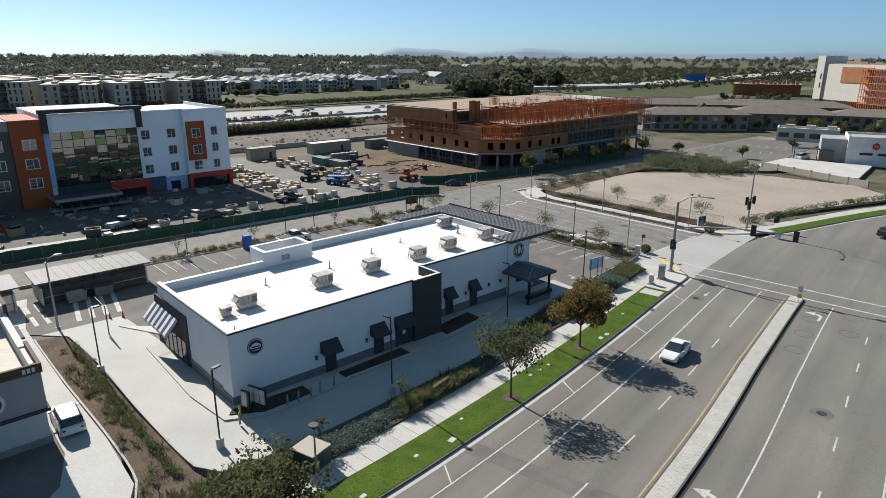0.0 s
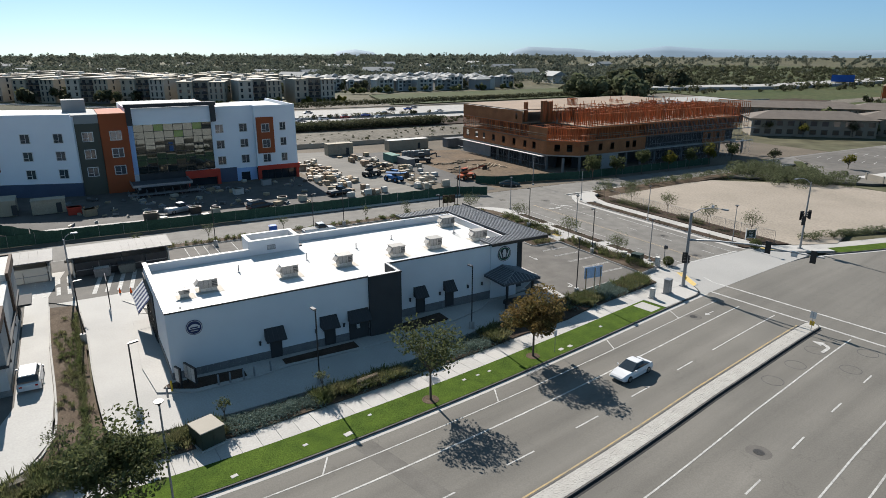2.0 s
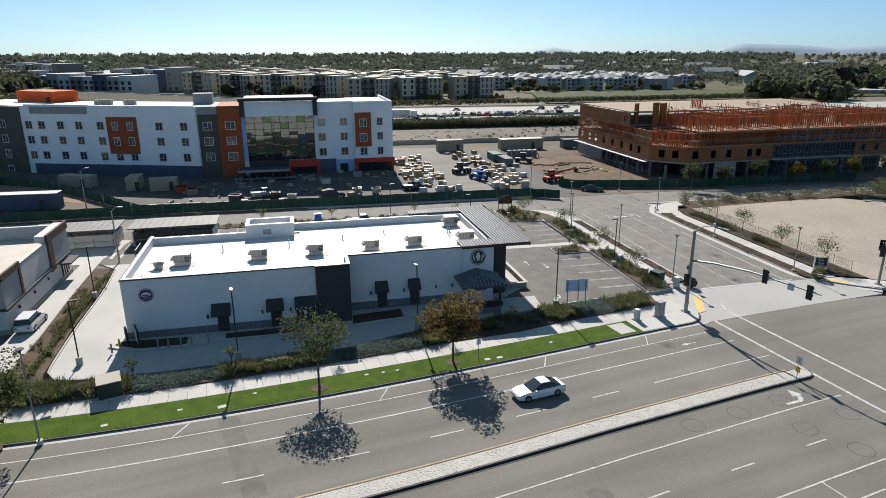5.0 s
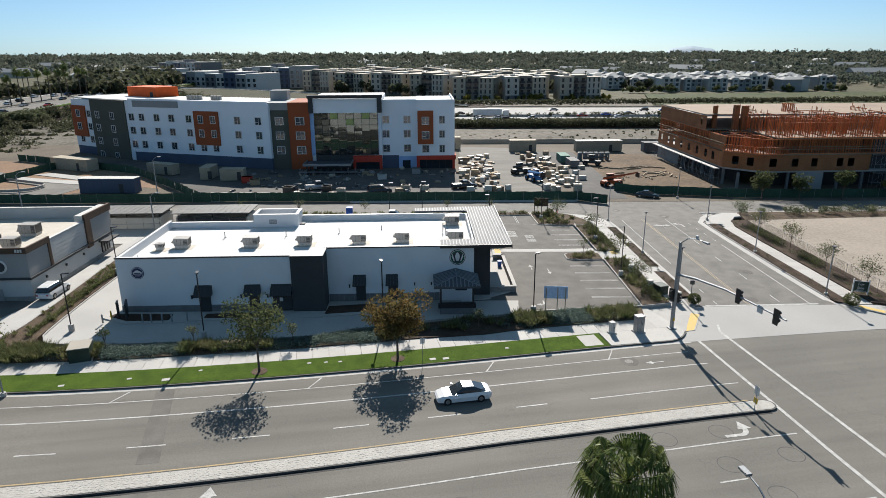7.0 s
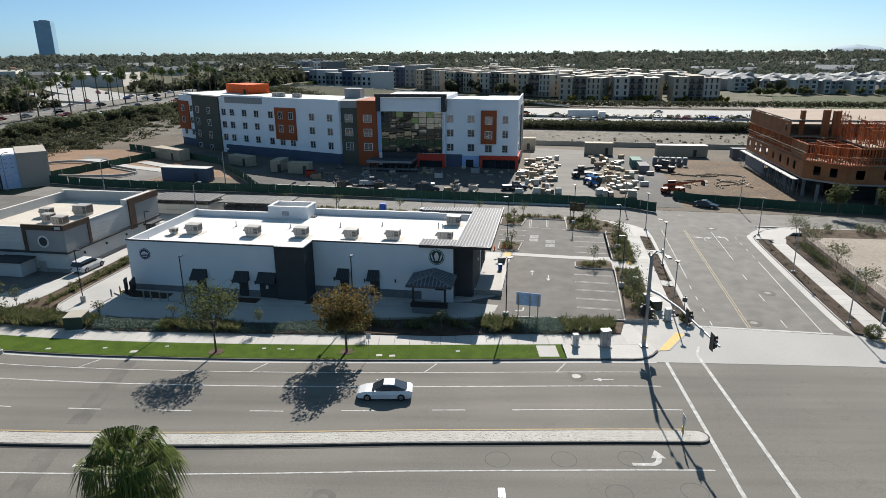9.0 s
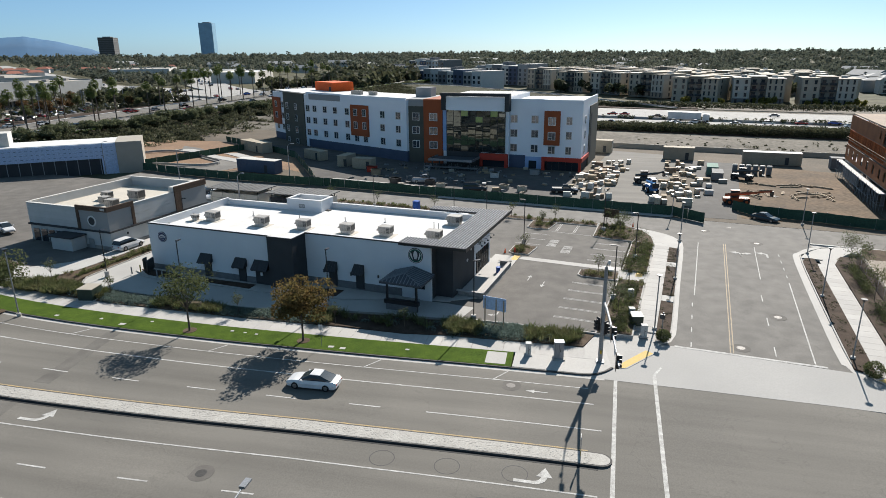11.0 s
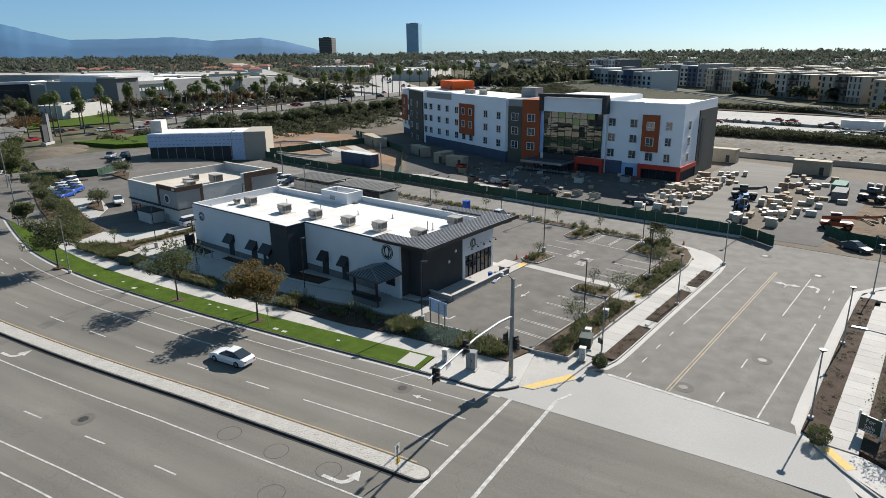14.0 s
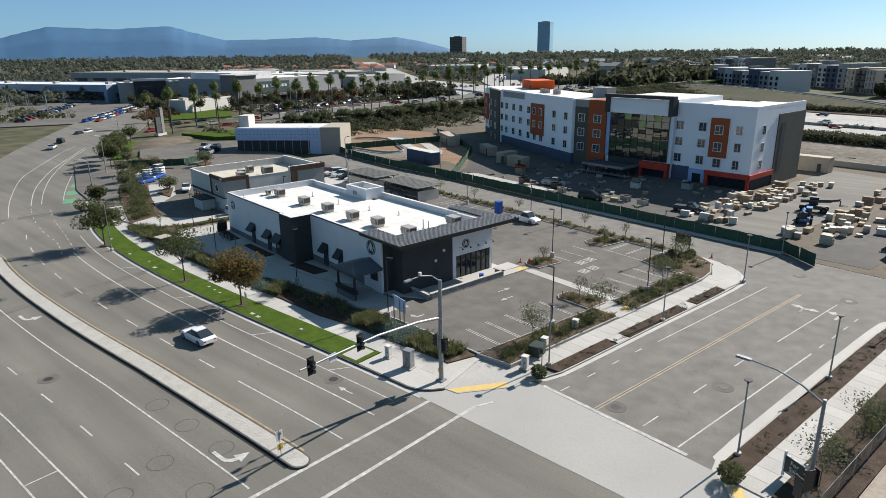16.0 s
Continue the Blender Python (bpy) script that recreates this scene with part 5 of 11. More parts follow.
# glass front
gl = box_part("shopfront", 42.5, 42.58, 13.0, 19.5, -0.35, 2.9, GLASS, shop, "dark glass shopfront with black mullions")
for k in range(8):
    yy = 13.0 + 6.5 * k / 7
    box_part("mullion", 42.48, 42.68, yy - 0.05, yy + 0.05, -0.35, 2.9, BLACKMET, gl)
for zz in (-0.35, 1.75, 2.82):
    box_part("transom", 42.48, 42.66, 13.05, 19.45, zz, zz + 0.09, BLACKMET, gl)
for yy in (14.9, 15.15):
    box_part("door_handle", 42.68, 42.74, yy, yy + 0.04, 0.4, 1.1, GALV, gl)
for k in range(5):
    b = B()
    tube(b, [(42.7, 13.6 + k * 1.4, 4.0), (43.2, 13.6 + k * 1.4, 4.15), (43.35, 13.6 + k * 1.4, 3.95)], 0.025, 5)
    disc(b, (43.35, 13.6 + k * 1.4), 0.13, 3.82, 3.95, 10)
    part("gooseneck_lamp", b, BLACKMET, shop, "black gooseneck lamp")
# end wall: dark frame, glass and the striped awning
ew = box_part("end_frame", -0.12, 0.0, 9.0, 17.4, -0.45, 5.4, CHAR, shop, "charcoal framed entrance bay")
box_part("glass", -0.16, -0.12, 9.6, 15.6, -0.3, 2.6, GLASS, ew, "dark entrance glass")
for k in range(6):
    box_part("mullion", -0.2, -0.12, 9.55 + k * 1.2, 9.63 + k * 1.2, -0.3, 2.6, BLACKMET, ew)
b = B()
for k in range(16):
    bx(b, -0.07, -0.01, 2.0 + k * 0.45, 2.4 + k * 0.45, 0.9, 1.2)
part("stone_course", b, STONE, shop, "split stone course")
aw = None
for k in range(12):
    y0 = 10.9 + k * 0.55
    b = B()
    vs = [b.verts.new(p) for p in ((-0.15, y0, 4.5), (-0.15, y0 + 0.55, 4.5), (-1.4, y0 + 0.55, 3.1), (-1.4, y0, 3.1), (-1.4, y0 + 0.55, 2.85), (-1.4, y0, 2.85))]
    lo = [b.verts.new(v.co - Vector((-0.03, 0, 0.04))) for v in vs]
    for a, c in (((0, 1, 2, 3), 1), ((3, 2, 4, 5), 1)):
        b.faces.new([vs[i] for i in a]), b.faces.new([lo[i] for i in a][::-1])
    if aw is None:
        bb = B()
        tube(bb, [(-0.15, 10.9, 4.45), (-1.38, 10.9, 3.07), (-0.15, 10.9, 2.9)], 0.04, 5)
        tube(bb, [(-0.15, 17.5, 4.45), (-1.38, 17.5, 3.07), (-0.15, 17.5, 2.9)], 0.04, 5)
        tube(bb, [(-1.38, 10.9, 3.07), (-1.38, 17.5, 3.07)], 0.04, 5)
        aw = part("awning", bb, BLACKMET, shop, "navy and white striped awning on a steel frame")
    part("stripe", b, NAVY if k % 2 == 0 else WHITEP, aw)


# rooftop units
def roof_unit(u, v, w=1.8, d=1.35, h=1.0):
    """A boxy air unit: pale curb, beige cabinet with a lipped lid, coil grille at one end and a rain hood at the other."""
    t = thing("rooftop_unit", "beige sheet metal rooftop air unit on a curb", "air conditioner", *W(u, v), 0, ATURN, group="rooftop units")
    t.location.z = SHOP_Z + RF + 0.0
    box_part("pad", -w / 2 - 0.3, w / 2 + 0.5, -d / 2 - 0.55, d / 2 + 0.3, 0, 0.02, ROOFSAND, t, "worn tan walk pad")
    box_part("curb", -w / 2 + 0.08, w / 2 - 0.08, -d / 2 + 0.08, d / 2 - 0.08, 0.02, 0.38, OFFW, t, "pale curb")
    bd = box_part("body", -w / 2, w / 2, -d / 2, d / 2, 0.38, 0.38 + h, HVACM, t, bevel=0.02)
    box_part("lid", -w / 2 - 0.05, w / 2 + 0.05, -d / 2 - 0.05, d / 2 + 0.05, 0.38 + h, 0.44 + h, HVACM, bd, "lipped flat lid", 0.015)
    gr = box_part("coil_grille", w / 2 - 0.55, w / 2 - 0.06, -d / 2 - 0.02, -d / 2 + 0.02, 0.46, 0.28 + h, HVACD, bd, "dark coil grille")
    for k in range(4):
        box_part("fin", w / 2 - 0.53, w / 2 - 0.08, -d / 2 - 0.04, -d / 2 - 0.02, 0.52 + k * 0.18, 0.56 + k * 0.18, HVACM, gr)
    box_part("coil_grille", w / 2 - 0.02, w / 2 + 0.02, -d / 2 + 0.1, d / 2 - 0.1, 0.46, 0.28 + h, HVACD, bd, "dark coil grille")
    for k in range(2):
        box_part("panel_seam", -w / 2 + 0.4 + 0.45 * k, -w / 2 + 0.425 + 0.45 * k, -d / 2 - 0.012, -d / 2, 0.42, 0.36 + h, HVACD, bd)
    b = B()
    vs = [b.verts.new(p) for p in ((-w / 2, -d / 2 + 0.15, 0.3 + h), (-w / 2, d / 2 - 0.15, 0.3 + h), (-w / 2 - 0.4, d / 2 - 0.15, 0.7), (-w / 2 - 0.4, -d / 2 + 0.15, 0.7), (-w / 2, -d / 2 + 0.15, 0.62), (-w / 2, d / 2 - 0.15, 0.62))]
    for f in ((0, 1, 2, 3), (3, 2, 5, 4), (0, 3, 4), (1, 5, 2), (0, 4, 5, 1)):
        b.faces.new([vs[i] for i in f])
    part("rain_hood", b, HVACM, bd)
    b = B()
    tube(b, [(-w / 2 + 0.3, d / 2, 0.6), (-w / 2 + 0.3, d / 2 + 0.5, 0.6), (-w / 2 + 0.3, d / 2 + 0.5, 0.0)], 0.04, 6)
    part("pipe", b, GALV, t)
    return t


for u, v, w in ((5.0, 7.1, 1.75), (13.4, 7.1, 1.75), (19.9, 7.5, 1.65), (26.6, 7.6, 1.65), (32.0, 8.2, 1.65), (38.7, 8.4, 1.85), (38.6, 16.2, 1.85)):
    roof_unit(u, v, w, 1.25, 0.85)
roof_unit(2.6, 6.2, 0.95, 0.7, 0.4)
for u, v, h in ((1.6, 2.2, 0.6), (9.0, 11.0, 0.8), (16.8, 11.2, 0.9), (23.5, 12.5, 0.7), (29, 14, 0.6), (37.2, 12.0, 1.3), (37.6, 12.6, 1.0)):
    b = B()
    tube(b, [(0, 0, 0), (0, 0, h)], 0.06, 8)
    bx(b, -0.15, 0.15, -0.15, 0.15, 0, 0.06)
    o = part("vent_pipe", b, GALV)
    o.matrix_basis = pose(*W(u, v), SHOP_Z + RF + 0.0, 0, 0, ATURN)
    tagged(o, "short steel vent pipe on the white roof", "vent pipe", "roof vents")
b = B()
bx(b, -0.6, 0.6, -0.35, 0.35, 0, 0.12)
for k in range(6):
    bx(b, -0.55 + k * 0.2, -0.42 + k * 0.2, -0.3, 0.3, 0.12, 0.15)
o = part("roof_hatch", b, HVACD)
o.matrix_basis = pose(*W(17.6, 17.4), SHOP_Z + RF, 0, 0, ATURN)
tagged(o, "low grey roof hatch on the white roof", "roof hatch")

# patio wall of stacked stone
pw = tagged(new("patio_wall"), "low stacked grey stone wall round the patio", "low wall")
pw.matrix_basis = pose(*W(0, 0), 0.0, 0, 0, ATURN)
rnd = random.Random(7)
for (x0, y0, x1, y1) in ((46.0, 5.9, 46.0, 18.4), (42.9, 5.6, 46.0, 5.6), (44.6, 18.4, 46.0, 18.4)):
    L = math.hypot(x1 - x0, y1 - y0)
    ang = math.atan2(y1 - y0, x1 - x0)
    for r in range(4):
        s = 0.0
        while s < L - 0.05:
            e = min(L, s + rnd.uniform(0.45, 0.95))
            b = B()
            j = rnd.uniform(-0.012, 0.012)
            bx(b, s + 0.008, e - 0.008, -0.17 + j, 0.17 + j, 0.25 + r * 0.2, 0.44 + r * 0.2, Matrix.Translation((x0, y0, 0)) @ Matrix.Rotation(ang, 4, "Z"))
            part("stone", b, STONE, pw)
            s = e
    b = B()
    bx(b, -0.2, L + 0.2, -0.22, 0.22, 1.05, 1.13, Matrix.Translation((x0, y0, 0)) @ Matrix.Rotation(ang, 4, "Z"))
    part("capstone", b, CONC, pw, "pale concrete cap")


# ---- the hotel ----
hotel = new("hotel_building")
hotel.matrix_basis = pose(AX, AY, -0.5, 0, 0, ATURN)
tagged(hotel, "unfinished four-storey hotel with white, rust and olive facade", "building")


def seg(p, q):
    """A facade's own axes: x along it to the right, y into the building, in the block's axes."""
    p, q = Vector(p), Vector(q)
    d = (q - p).normalized()
    return Matrix.Translation((*p, 0)) @ Matrix.Rotation(math.atan2(d.y, d.x), 4, "Z")


S1 = seg((0, 95), (1, 95))
S2 = seg((-44.7, 109.8), (-3.8, 94.5))
S3 = seg((-67.6, 124.8), (-44.7, 109.8))
L2, L3 = 43.67, 27.38
HB = -0.6


def hp(s, x0, x1, y0, y1, z0, z1, material, label="", name="wall", parent=None):
    return box_part(name, x0, x1, y0, y1, z0, z1, material, parent or hotel, label, m=s)


bw = B()
frame_box(bw, -0.95, 0.95, -1.0, 1.0, -0.06, 0.06, 0.13)
bx(bw, 0.05, 0.13, -0.05, 0.05, -0.87, 0.87)
bx(bw, -0.82, 0.05, -0.05, 0.05, -0.35, -0.28)
WIN_FRAME = mesh_of("window", bw, WHITEP)
bw = B()
bx(bw, -0.82, 0.82, -0.02, 0.03, -0.87, 0.87)
WIN_PANE = mesh_of("pane", bw, GLASS_BLUE)


def window(s, x, z, y, w=1.9, h=2.0, parent=None):
    o = new("window", WIN_FRAME)
    o.parent = parent or hotel
    o.matrix_local = s @ Matrix.Translation((x, y - 0.05, z)) @ Matrix.Diagonal((w / 1.9, 1, h / 2.0, 1))
    p = new("pane", WIN_PANE)
    p.parent = o
    return o


ROWS_Z = (13.0, 9.4, 5.7)
# right block
hp(S1, 33.3, 43, -0.2, 24, 3.6, 17.3, STUCCO_BLUE, "pale white stucco block")
hp(S1, 33.2, 43.15, -0.55, -0.2, 2.9, 3.95, REDP, "red fascia over the ground floor")
hp(S1, 43.0, 43.35, -0.55, 10.4, 2.9, 3.95, REDP)
hp(S1, 33.25, 34.0, -0.5, 0.2, HB, 2.9, REDP)
hp(S1, 42.5, 43.1, -0.5, 0.1, HB, 2.9, REDP)
hp(S1, 34.0, 42.5, 0.6, 0.9, HB, 3.6, GLASS, "dark ground floor glazing")
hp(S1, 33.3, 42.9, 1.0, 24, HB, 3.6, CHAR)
for k in range(6):
    hp(S1, 34.0 + k * 1.68, 34.1 + k * 1.68, 0.45, 0.6, HB, 3.0, BLACKMET, name="mullion")
hp(S1, 43.0, 43.22, 10.4, 24.0, HB, 15.9, OLIVE, "dark olive side wall")
hp(S1, 43.22, 43.27, 12, 14, 3.5, 14, CHAR, name="stair_window")
ob_ = hp(S1, 33.6, 37.6, -0.55, -0.2, 6.9, 15.3, ORANGE, "rust orange projecting bay")
for z in ROWS_Z:
    window(S1, 39.8, z, -0.2, 1.5)
for z in ROWS_Z[:2]:
    window(S1, 35.6, z - 0.2, -0.55)
window(S1, 35.6, 5.7, -0.2)
for z in ROWS_Z:
    window(S1 @ Matrix.Translation((43.0, 0, 0)) @ Matrix.Rotation(radians(90), 4, "Z"), 4.0, z, 0.0, 1.5)
# recess
hp(S1, 24.4, 33.3, 1.3, 22, 3.6, 17.2, STUCCO_BLUE, "pale white stucco wall")
hp(S1, 24.4, 28.6, 1.1, 1.3, HB, 3.9, SLATE, "slate blue ground floor wall")
hp(S1, 28.6, 33.3, 1.15, 1.3, HB, 3.6, SKYBL, "pale blue ground floor wall")
hp(S1, 29.6, 31.6, 1.05, 1.15, HB, 2.6, GLASS, name="door")
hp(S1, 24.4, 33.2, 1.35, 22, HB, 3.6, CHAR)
for x in (25.5, 30.9):
    for z in ROWS_Z:
        window(S1, x, z, 1.3)
# portal
hp(S1, 6.5, 24.4, 0.3, 22, HB, 18.4, STUCCO_BLUE, "white wall behind the glass front")
hp(S1, 7.5, 23.5, -0.35, 0.3, 14.9, 18.4, STUCCO_BLUE, "white band over the glass")
hp(S1, 6.4, 7.5, -0.9, 0.3, 14.9, 18.55, CHAR, "charcoal portal frame")
hp(S1, 23.5, 24.6, -0.9, 1.3, 14.9, 18.55, CHAR)
hp(S1, 6.2, 24.8, -1.1, 0.5, 18.55, 19.3, CHAR, "charcoal portal top")
hp(S1, 6.5, 7.5, -0.1, 0.3, 4.3, 14.9, SKYBL, "pale blue strip")
cw = hp(S1, 7.5, 23.5, 0.1, 0.3, 4.3, 14.9, GLASS, "tall mirrored curtain wall with black mullions", "curtain_wall")
mirror_pane = glass_mat("mirror glass", (0.10, 0.11, 0.10), 0.02)
mirror_pane.node_tree.nodes["Principled BSDF"].inputs["Metallic"].default_value = 0.75
pane_y = mat("yellow green film", (0.42, 0.46, 0.14), rough=0.4, bump=0)
rnd = random.Random(2)
bp = B()
bx(bp, 0.05, 1.95, -0.03, 0.0, 0.05, 1.46)
PANE = mesh_of("pane", bp, mirror_pane)
bp = B()
bx(bp, 0.05, 1.95, -0.03, 0.0, 0.05, 1.46)
PANE_Y = mesh_of("pane", bp, pane_y)
for i in range(8):
    for j in range(7):
        o = new("pane", PANE_Y if (i, j) in ((2, 6), (6, 6), (4, 5)) else PANE)
        o.parent = cw
        o.matrix_local = Matrix.Translation((7.5 + 2.0 * i, 0.08, 4.3 + 1.514 * j)) @ Matrix.Rotation(radians(rnd.uniform(-0.5, 0.5)), 4, "Z") @ Matrix.Rotation(radians(rnd.uniform(-0.6, 0.6)), 4, "X")
for i in range(9):
    box_part("mullion", 7.45 + 2.0 * i, 7.55 + 2.0 * i, -0.02, 0.12, 4.3, 14.9, BLACKMET, cw)
for j in range(8):
    box_part("transom", 7.5, 23.5, -0.01, 0.11, 4.26 + 1.514 * j, 4.34 + 1.514 * j, BLACKMET, cw)
hp(S1, 17.0, 24.4, -0.9, 0.3, 2.5, 4.1, REDP, "red fascia over the entrance")
hp(S1, 23.7, 24.4, -0.9, 0.3, HB, 2.5, REDP)
hp(S1, 17.0, 17.6, -0.9, 0.3, HB, 2.5, REDP)
hp(S1, 17.6, 23.7, 0.05, 0.29, HB, 2.5, GLASS, "dark entrance glazing")
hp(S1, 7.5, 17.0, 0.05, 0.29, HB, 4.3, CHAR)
pc = hp(S1, 5.4, 17.0, -7.5, -0.95, 2.7, 3.0, SEAM, "unfinished steel entrance canopy", "entrance_canopy")
for x0, x1, y0, y1 in ((5.3, 17.1, -7.6, -7.4), (5.3, 5.5, -7.4, -1), (16.9, 17.1, -7.4, -1)):
    box_part("edge_beam", x0, x1, y0, y1, 2.75, 3.3, GALV, pc, "pale steel edge beam")
for x in (6.2, 16.2):
    for y in (-7.0, -2.0):
        box_part("column", x - 0.15, x + 0.15, y - 0.15, y + 0.15, HB, 2.7, BLACKMET, pc)
for k in range(9):
    b = B()
    x = 4.5 + k * 1.7
    tube(b, [(x, -8.2, HB), (x, -8.2, 2.2)], 0.04, 5)
    tube(b, [(x, -6.6, HB), (x, -6.6, 2.2)], 0.04, 5)
    tube(b, [(x, -8.2, 1.2), (x + 1.7, -8.2, 1.2)], 0.03, 5)
    tube(b, [(x, -8.2, 0.2), (x + 1.7, -8.2, 2.0)], 0.03, 5)
    part("scaffold_frame", b, GALV, pc, "grey scaffold frame")
box_part("scaffold_deck", 4.2, 18.6, -8.3, -6.5, 1.25, 1.33, GALV, pc, "grey scaffold planks")
# orange and olive piers
hp(S1, 1.2, 6.5, -0.5, 14, HB, 17.6, ORANGE, "rust orange pier")
hp(S1, -4.0, 1.15, -0.1, 14, HB, 15.7, OLIVE, "olive stucco pier")
hp(S1, -4.0, 1.15, -0.06, 14, 15.7, 17.5, GREYST, "grey top band")
for z in ROWS_Z:
    window(S1, 4.0, z, -0.5, 2.3)
    window(S1, -1.2, z, -0.1, 2.1)
# long white wing
hp(S2, 0.0, 16.8, 0, 17, 3.6, 17.4, STUCCO_BLUE, "white stucco wing")
hp(S2, 16.8, L2 + 0.3, -0.3, 17, 3.7, 17.2, STUCCO_BLUE, "white stucco wing")
hp(S2, 0.0, 16.8, 0.1, 17, HB, 3.6, SLATE, "slate blue ground floor wrap")
hp(S2, 16.8, L2 + 0.3, -0.2, 17, HB, 3.7, SLATE, "slate blue ground floor wrap")
hp(S2, 1.5, 16.6, -0.08, 0.0, 15.7, 17.4, GREYST, "grey band under the roof")
hp(S2, L2 - 22.2, L2 - 14.6, -0.65, -0.3, 6.4, 15.1, ORANGE, "rust orange projecting bay")
for sx in (9.0, 2.8, 24.0, 20.0, 16.2, 29.8, 34.6, 39.6, 43.0):
    for z in ROWS_Z:
        y = -0.3 if sx < 26.8 else 0.0
        if sx in (20.0, 16.2):
            if z > 6:
                window(S2, L2 - sx, z, -0.65, 1.6)
                continue
        window(S2, L2 - sx, z, y, 1.9)
# far wing
hp(S3, L3 - 17.5, L3 - 1.5, -0.4, 17, HB, 17.3, OLIVE, "olive stucco wing")
hp(S3, 0.0, L3 - 17.5, 0, 17, 3.6, 16.9, STUCCO_BLUE, "white stucco wing")
hp(S3, L3 - 1.5, L3 + 0.2, 0.0, 17, HB, 17.2, STUCCO_BLUE)
hp(S3, 0.0, L3 - 17.5, 0.1, 17, HB, 3.6, SLATE)
hp(S3, 0.0, L3 - 20.6, -0.4, 0, 6.4, 15.2, ORANGE, "rust orange projecting bay")
for sx in (14.5, 7.5):
    for z in (*ROWS_Z, 1.8):
        window(S3, L3 - sx, z, -0.4, 1.9)
for sx in (24.0, 19.2):
    for z in ROWS_Z:
        window(S3, L3 - sx, z, -0.4 if sx > 20 and z > 6 else 0.0, 1.9)
# roofs and parapets
for s, x0, x1, y1 in ((S2, 0.5, L2, 16.6), (S3, 0.5, L3, 16.6)):
    hp(s, x0, x1, 0.6, y1, 17.21, 17.43, ROOFW, "white roof", "roof")
hp(S1, 6.8, 24.2, 0.8, 21.6, 18.4, 18.5, ROOFW, "white roof", "roof")
hp(S1, 24.6, 42.6, 1.8, 21.6, 17.0, 17.32, ROOFW, "white roof", "roof")
for x0, x1, y0, y1 in ((33.3, 43, -0.2, 0.15), (42.65, 43, 0.15, 24), (33.3, 33.6, 0.15, 2.0), (24.4, 33.3, 1.3, 1.6)):
    hp(S1, x0, x1, y0, y1, 17.2, 18.0, STUCCO_BLUE, name="parapet")
hp(S2, 16.8, L2, -0.3, 0.1, 17.2, 17.75, STUCCO_BLUE, name="parapet")
hp(S2, 0, 16.8, 0, 0.4, 17.4, 17.9, STUCCO_BLUE, name="parapet")
hp(S1, -5, -0.5, 9, 13, 17.0, 20.0, GREYST, "grey roof penthouse", "penthouse")
hp(S3, 12, 25, 10.5, 18, 16.8, 20.2, ORNET, "bright orange sheeting round a roof block", "roof_block")
hp(S3, 22.5, 23.8, 10.4, 10.5, 17.2, 18.8, CHAR, name="roof_door")
for k in range(10):
    hp(S2, 14.5 + k * 0.8 + (3 if k > 5 else 0), 15.1 + k * 0.8 + (3 if k > 5 else 0), 6, 6.8, 17.4, 18.6, HVACM, name="roof_unit")

# ---- the timber-framed block under construction ----
con = new("timber_framed_building")
con.matrix_basis = pose(*W(103, 67), -0.9, 0, 0, ATURN)
tagged(con, "half-built timber-framed block with red-stained studs and scaffolding", "building")
CL, CD = 70.0, 47.0
for z0, z1 in ((4.1, 4.5), (7.9, 8.2), (11.4, 11.65)):
    b = B()
    corner = [(0.2, 17), (9, 17), (9, 0.2)] if z0 > 11 else [(0.2, 6), (6, 0.2)]
    prism(b, corner + [(CL - 0.2, 0.2), (CL - 0.2, CD - 0.2), (0.2, CD - 0.2)], z0, z1)
    part("floor_deck", b, PLYDECK if z1 > 5 else CONC, con, "floor deck")
b = B()
prism(b, [(0.3, 18), (14, 17.5), (30, 17), (CL - 8, 24), (CL - 0.5, 30), (CL - 0.5, CD - 0.5), (0.3, CD - 0.2)], 14.9, 15.1)
part("roof_deck", b, PLYDECK, con, "tan plywood roof deck")
# ground floor: dark columns, block walls
for k in range(14):
    box_part("column", 1 + k * 5.6, 1.5 + k * 5.6, 0.5, 1.0, 0, 4.1, BASEGR, con)
for k in range(8):
    box_part("column", 0.5, 1.0, 6.5 + k * 5.6, 7.0 + k * 5.6, 0, 4.1, BASEGR, con)
box_part("block_wall", 8, CL - 2, 5, 5.3, 0, 4.1, CHAR, con, "dark ground floor wall")
box_part("block_wall", 5, 5.3, 8, CD - 1, 0, 4.1, CHAR, con, "dark ground floor wall")
box_part("block_wall", 14, 20, 0.1, 0.4, 0, 4.1, GREYST, con, "grey block wall panel")
box_part("block_wall", 0.1, 0.4, 32, CD, 0, 4.1, GREYST, con, "grey block wall panel")


def ply_wall(x, y, ang, length, z0, z1, opens):
    """Sheathing with real openings: strips below, between and above them."""
    m = Matrix.Translation((x, y, 0)) @ Matrix.Rotation(ang, 4, "Z")
    b = B()
    h0, h1 = z0 + 0.9, z1 - 0.7
    bx(b, 0, length, -0.05, 0.05, z0, h0, m)
    bx(b, 0, length, -0.05, 0.05, h1, z1, m)
    s = 0
    for o, w in opens:
        bx(b, s, o, -0.05, 0.05, h0, h1, m)
        s = o + w
    bx(b, s, length, -0.05, 0.05, h0, h1, m)
    return part("sheathing", b, PLY, con, "orange plywood sheathing with window openings")


